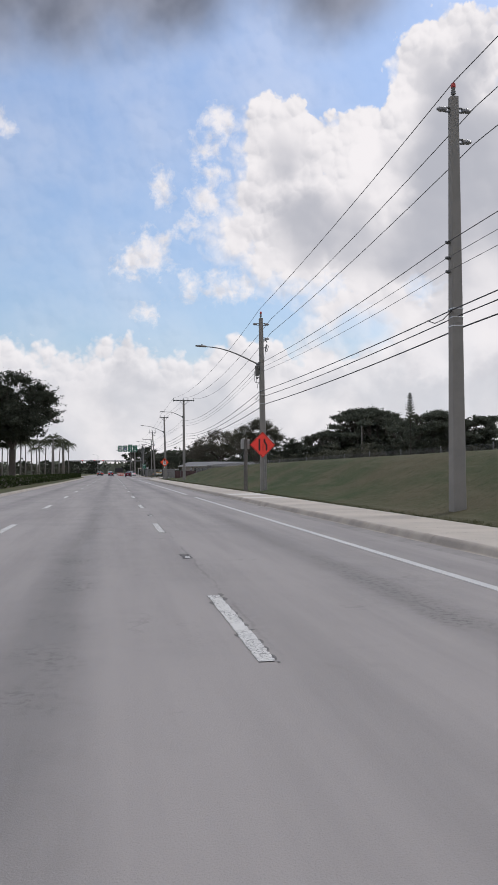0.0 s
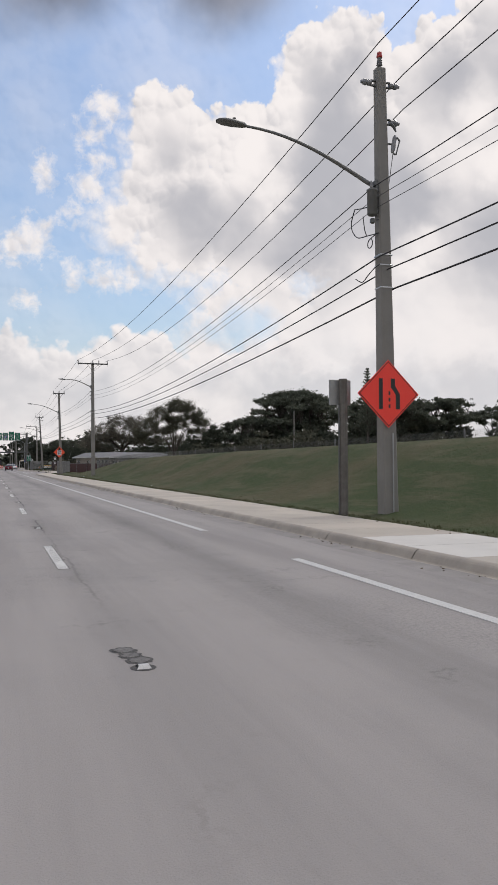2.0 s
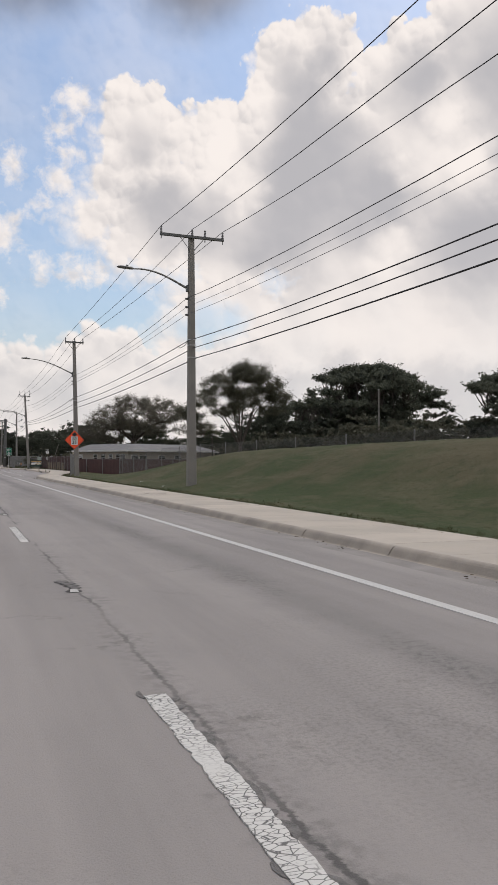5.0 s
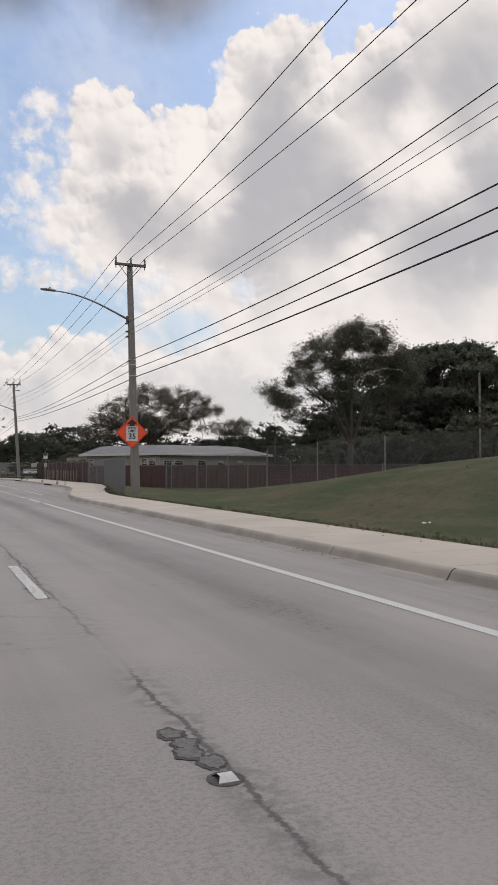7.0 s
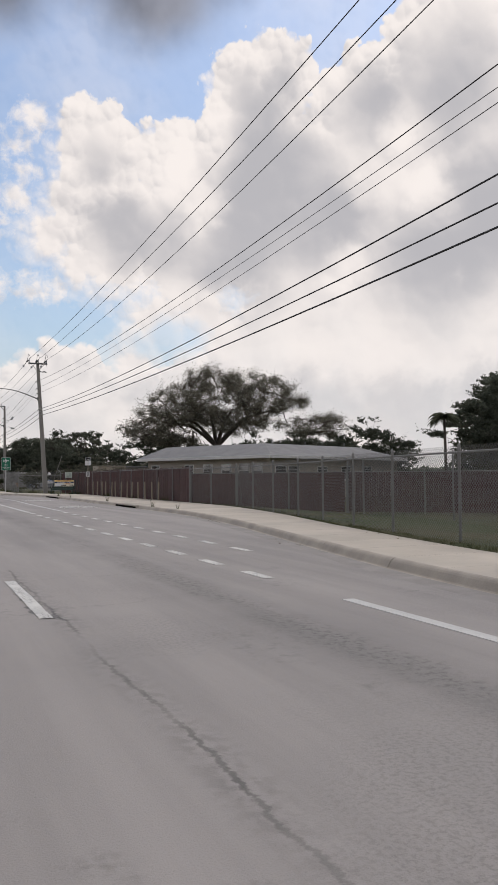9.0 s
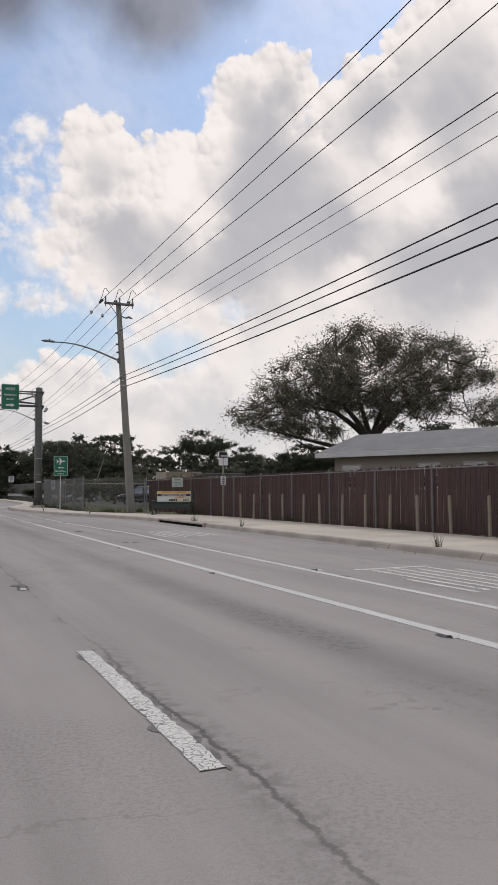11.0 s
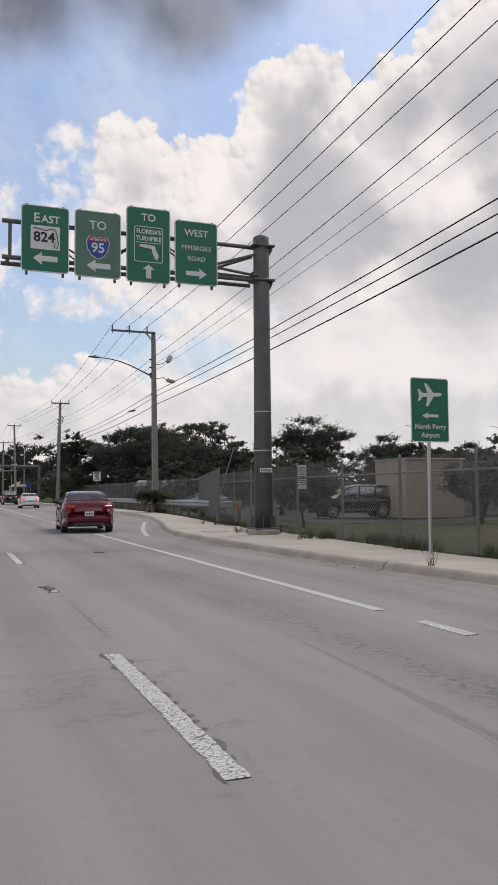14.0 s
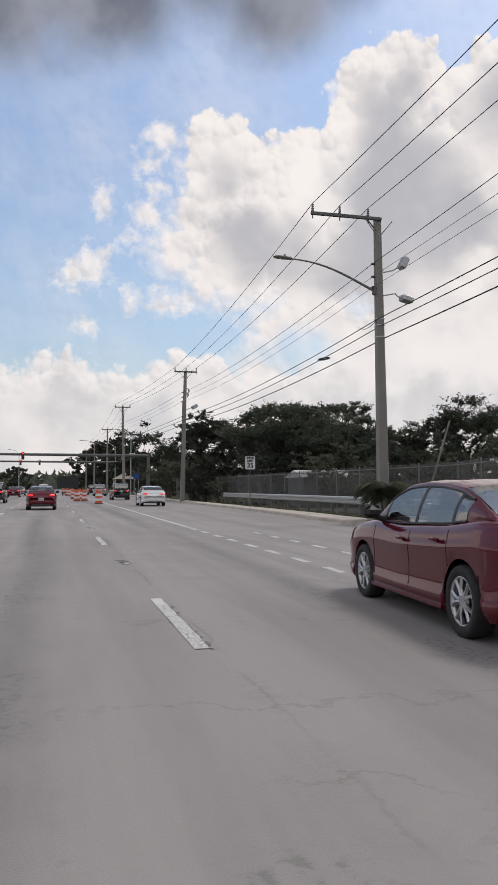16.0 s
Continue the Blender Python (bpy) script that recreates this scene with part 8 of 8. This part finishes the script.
        part("window_frame", Shape().tube([(sgn * (p.x + 0.006), p.y, p.z) for p in arc], 0.014, 5), TRIM, root)
        # raked front corner of the glass
        a = spec["doors"][1][1]
        tri = [cabin(a + 0.02, 0.08), cabin(a + 0.3, 0.08), cabin(a + 0.02, 0.85)]
        part("corner_window", Shape().face(*[(sgn * (p.x + 0.008), p.y, p.z) for p in (tri if sgn > 0 else tri[::-1])]), CARGLASS, root)
        # belt moulding, seams, handles
        pts = [cabin(spec["quarter"][0] + (spec["doors"][1][1] + 0.3 - spec["quarter"][0]) * k / 12, 0.03) for k in range(13)]
        part("belt_moulding", Shape().tube([(sgn * (p.x + 0.008), p.y, p.z) for p in pts], 0.011, 5), TRIM, root)
        for y in (spec["doors"][0][0] - 0.05, -0.15, spec["doors"][1][1] + 0.22):
            za, zz = max(sill + 0.1, bottom(y) + 0.03), lerp(spec["deck"], y) - 0.07
            line_z = [za + (zz - za) * k / 16 for k in range(17)]
            part("door_seam", Shape().tube([(sgn * (flank_x(y, z) + 0.0005), y, z) for z in line_z], 0.004, 5, False), BLACK, root)
        for y in (-0.85, 0.0):
            part("door_handle", Shape().tube([(sgn * (width(y) + 0.012), y - 0.09, lerp(spec["deck"], y) - 0.15), (sgn * (width(y) + 0.035), y - 0.04, lerp(spec["deck"], y) - 0.145), (sgn * (width(y) + 0.035), y + 0.05, lerp(spec["deck"], y) - 0.145), (sgn * (width(y) + 0.012), y + 0.1, lerp(spec["deck"], y) - 0.15)], 0.017, 6), paint, root)
        mz, my = lerp(spec["deck"], 0.75) + 0.1, spec["doors"][1][1] + 0.07
        part("mirror", Shape().box((sgn * (W + 0.05), my, mz), (0.23, 0.12, 0.15), pose(0, 0, 0, 0, 0, sgn * -12), 0.05), TRIM, root)
        part("mirror_stalk", Shape().tube([(sgn * (W - 0.14), my + 0.03, mz - 0.09), (sgn * (W + 0.02), my + 0.01, mz - 0.04)], [0.05, 0.04], 8), TRIM, root)
        # lamps
        zt = lerp(spec["deck"], -L + 0.12) - 0.09
        part("tail_lamp", Shape().box((sgn * W * 0.70, -L + 0.10, zt - 0.02), (W * 0.36, 0.12, 0.12), pose(0, 0, 0, 0, 0, sgn * 24), 0.03), BRAKE if brake else TAIL, root)
        zh = lerp(spec["deck"], L - 0.2) - 0.06
        part("headlight", Shape().box((sgn * W * 0.64, L - 0.27, zh), (W * 0.36, 0.3, 0.12), pose(0, 0, 0, 8, 0, sgn * -32), 0.04), HEAD, root)
        part("sill_trim", Shape().tube([(sgn * W * 0.965, -B + arch, sill + 0.02), (sgn * W * 0.975, B - arch, sill + 0.02)], 0.03, 6), paint, root)
    for nm, (a, b), vs in (("windscreen", spec["shield"], 1), ("rear_window", spec["rear"], -1)):
        rws = []
        for k in range(8):
            y = a + (b - a) * k / 7
            p = cabin(y, 1.0)
            c2 = cabin(y, 2.0)
            row = []
            for j in range(9):
                u = -1 + 2 * j / 8
                row.append((u * p.x * 0.97, y + vs * 0.004, p.z + (c2.z - p.z) * (1 - u * u) + 0.008))
            rws.append(row)
        part(nm, Shape().grid(rws), CARGLASS, root, smooth=True)
    zt = lerp(spec["deck"], -L + 0.05)
    plate = part("number_plate", Shape().box((0, -L - 0.012, 0.78 * zt if spec is SEDAN else 0.9), (0.31, 0.015, 0.155), bevel=0.004), SIGNWHITE, root)
    for k in range(5):
        part("plate_bar", Shape().box((-0.1 + 0.05 * k, -L - 0.022, 0.78 * zt if spec is SEDAN else 0.9), (0.03, 0.004, 0.07)), TRIM, plate)
    part("rear_bumper", Shape().box((0, -L + 0.05, 0.45), (W * 1.62, 0.16, 0.2), bevel=0.05), paint, root)
    part("bumper_insert", Shape().box((0, -L + 0.02, 0.3), (W * 1.2, 0.12, 0.12), bevel=0.03), TRIM, root)
    for sgn in (-1, 1):
        part("exhaust", Shape().tube([(sgn * W * 0.5, -L + 0.1, 0.27), (sgn * W * 0.5, -L - 0.03, 0.27)], 0.035, 8), ALU, root)
    part("grille", Shape().box((0, L - 0.04, 0.52), (W * 0.9, 0.1, 0.2), bevel=0.03), TRIM, root)
    # wheels
    for sx in (-1, 1):
        for sy in (-B, B):
            wh = part("wheel", Shape().tube([(sx * (W - 0.235), sy, R), (sx * (W - 0.2), sy, R)], R * 0.6, 16), BLACK, root)
            xo = W - 0.025
            tr = [(xo - 0.21, R * 0.9), (xo - 0.2, R * 0.97), (xo - 0.15, R), (xo - 0.05, R), (xo, R * 0.965), (xo + 0.006, R * 0.86), (xo - 0.004, R * 0.7), (xo - 0.03, R * 0.66)]
            part("tyre", Shape().grid([[(sx * x, sy + r * math.cos(a), R + r * math.sin(a)) for x, r in tr] for a in (2 * math.pi * k / 32 for k in range(33))]), RUBBER, wh, smooth=True)
            rim = Shape().grid([[(sx * x, sy + r * math.cos(a), R + r * math.sin(a)) for x, r in ((xo - 0.012, R * 0.7), (xo - 0.002, R * 0.68), (xo - 0.03, R * 0.62), (xo - 0.09, R * 0.6))] for a in (2 * math.pi * k / 32 for k in range(33))])
            part("rim", rim, RIM, wh, smooth=True)
            sp = Shape()
            for k in range(10):
                a = 2 * math.pi * (k // 2) / 5 + (0.17 if k % 2 else -0.17)
                a1 = 2 * math.pi * (k // 2) / 5 + (0.30 if k % 2 else -0.30)
                sp.tube([(sx * (xo - 0.03), sy + 0.05 * math.cos(a), R + 0.05 * math.sin(a)), (sx * (xo - 0.018), sy + R * 0.35 * math.cos(a), R + R * 0.35 * math.sin(a)), (sx * (xo - 0.02), sy + R * 0.64 * math.cos(a1), R + R * 0.64 * math.sin(a1))], [0.026, 0.019, 0.02], 5)
            part("spokes", sp, RIM, wh)
            part("hub_cap", Shape().tube([(sx * (xo - 0.05), sy, R), (sx * (xo - 0.012), sy, R)], [0.07, 0.055], 14), RIM, wh)
            part("brake_disc", Shape().tube([(sx * (xo - 0.1), sy, R), (sx * (xo - 0.09), sy, R)], R * 0.52, 20), TRIM, wh)
    return root


RED = car_paint("dark_red_pearl", (0.105, 0.008, 0.018), 0.25, 0.8, 0.0)
WHITECAR = car_paint("white_car_paint", (0.66, 0.66, 0.67))
BLACKCAR = car_paint("black_car_paint", (0.012, 0.012, 0.014))
SILVER = car_paint("silver_grey_paint", (0.3, 0.31, 0.32), 0.5)
vehicle("sedan", "dark red four-door sedan with alloy wheels, changing lanes", (4.33, 227.91, 0.0), SEDAN, RED, turn=-3.8)
vehicle("sedan", "white sedan with brake lights lit in the slow lane", (6.9, 277.8, 0.0), SEDAN, WHITECAR, True)
vehicle("sport_utility", "black off-road wagon waiting in the slow lane", (7.0, 305.4, 0.0), SUV, BLACKCAR, True)
vehicle("sedan", "dark red sedan seen from behind on open road", (-0.72, 270.4, 0.0), SEDAN, RED, True)
vehicle("sport_utility", "black large wagon in the fast lane", (-4.8, 291.4, 0.0), SUV, BLACKCAR, True)
vehicle("sedan", "red sedan queueing behind other traffic", (-5.0, 332, 0.0), SEDAN, RED, True)
vehicle("sport_utility", "silver wagon queueing at the signals", (7.1, 342, 0.0), SUV, SILVER, True)
vehicle("sport_utility", "white wagon queueing at the signals", (-1.2, 352, 0.0), SUV, WHITECAR, True)
vehicle("sedan", "silver sedan queueing at the signals", (-5.0, 356, 0.0), SEDAN, SILVER, True)
vehicle("sport_utility", "black wagon queueing at the signals", (7.3, 366, 0.0), SUV, BLACKCAR, True)
vehicle("sport_utility", "black off-road wagon parked in the dirt yard", (20.6, 237.4, -0.1), SUV, BLACKCAR, turn=78, group="parked cars")
vehicle("sedan", "silver sedan parked in the yard behind the fence", (19.6, 262.0, -0.1), SEDAN, SILVER, turn=100, group="parked cars")
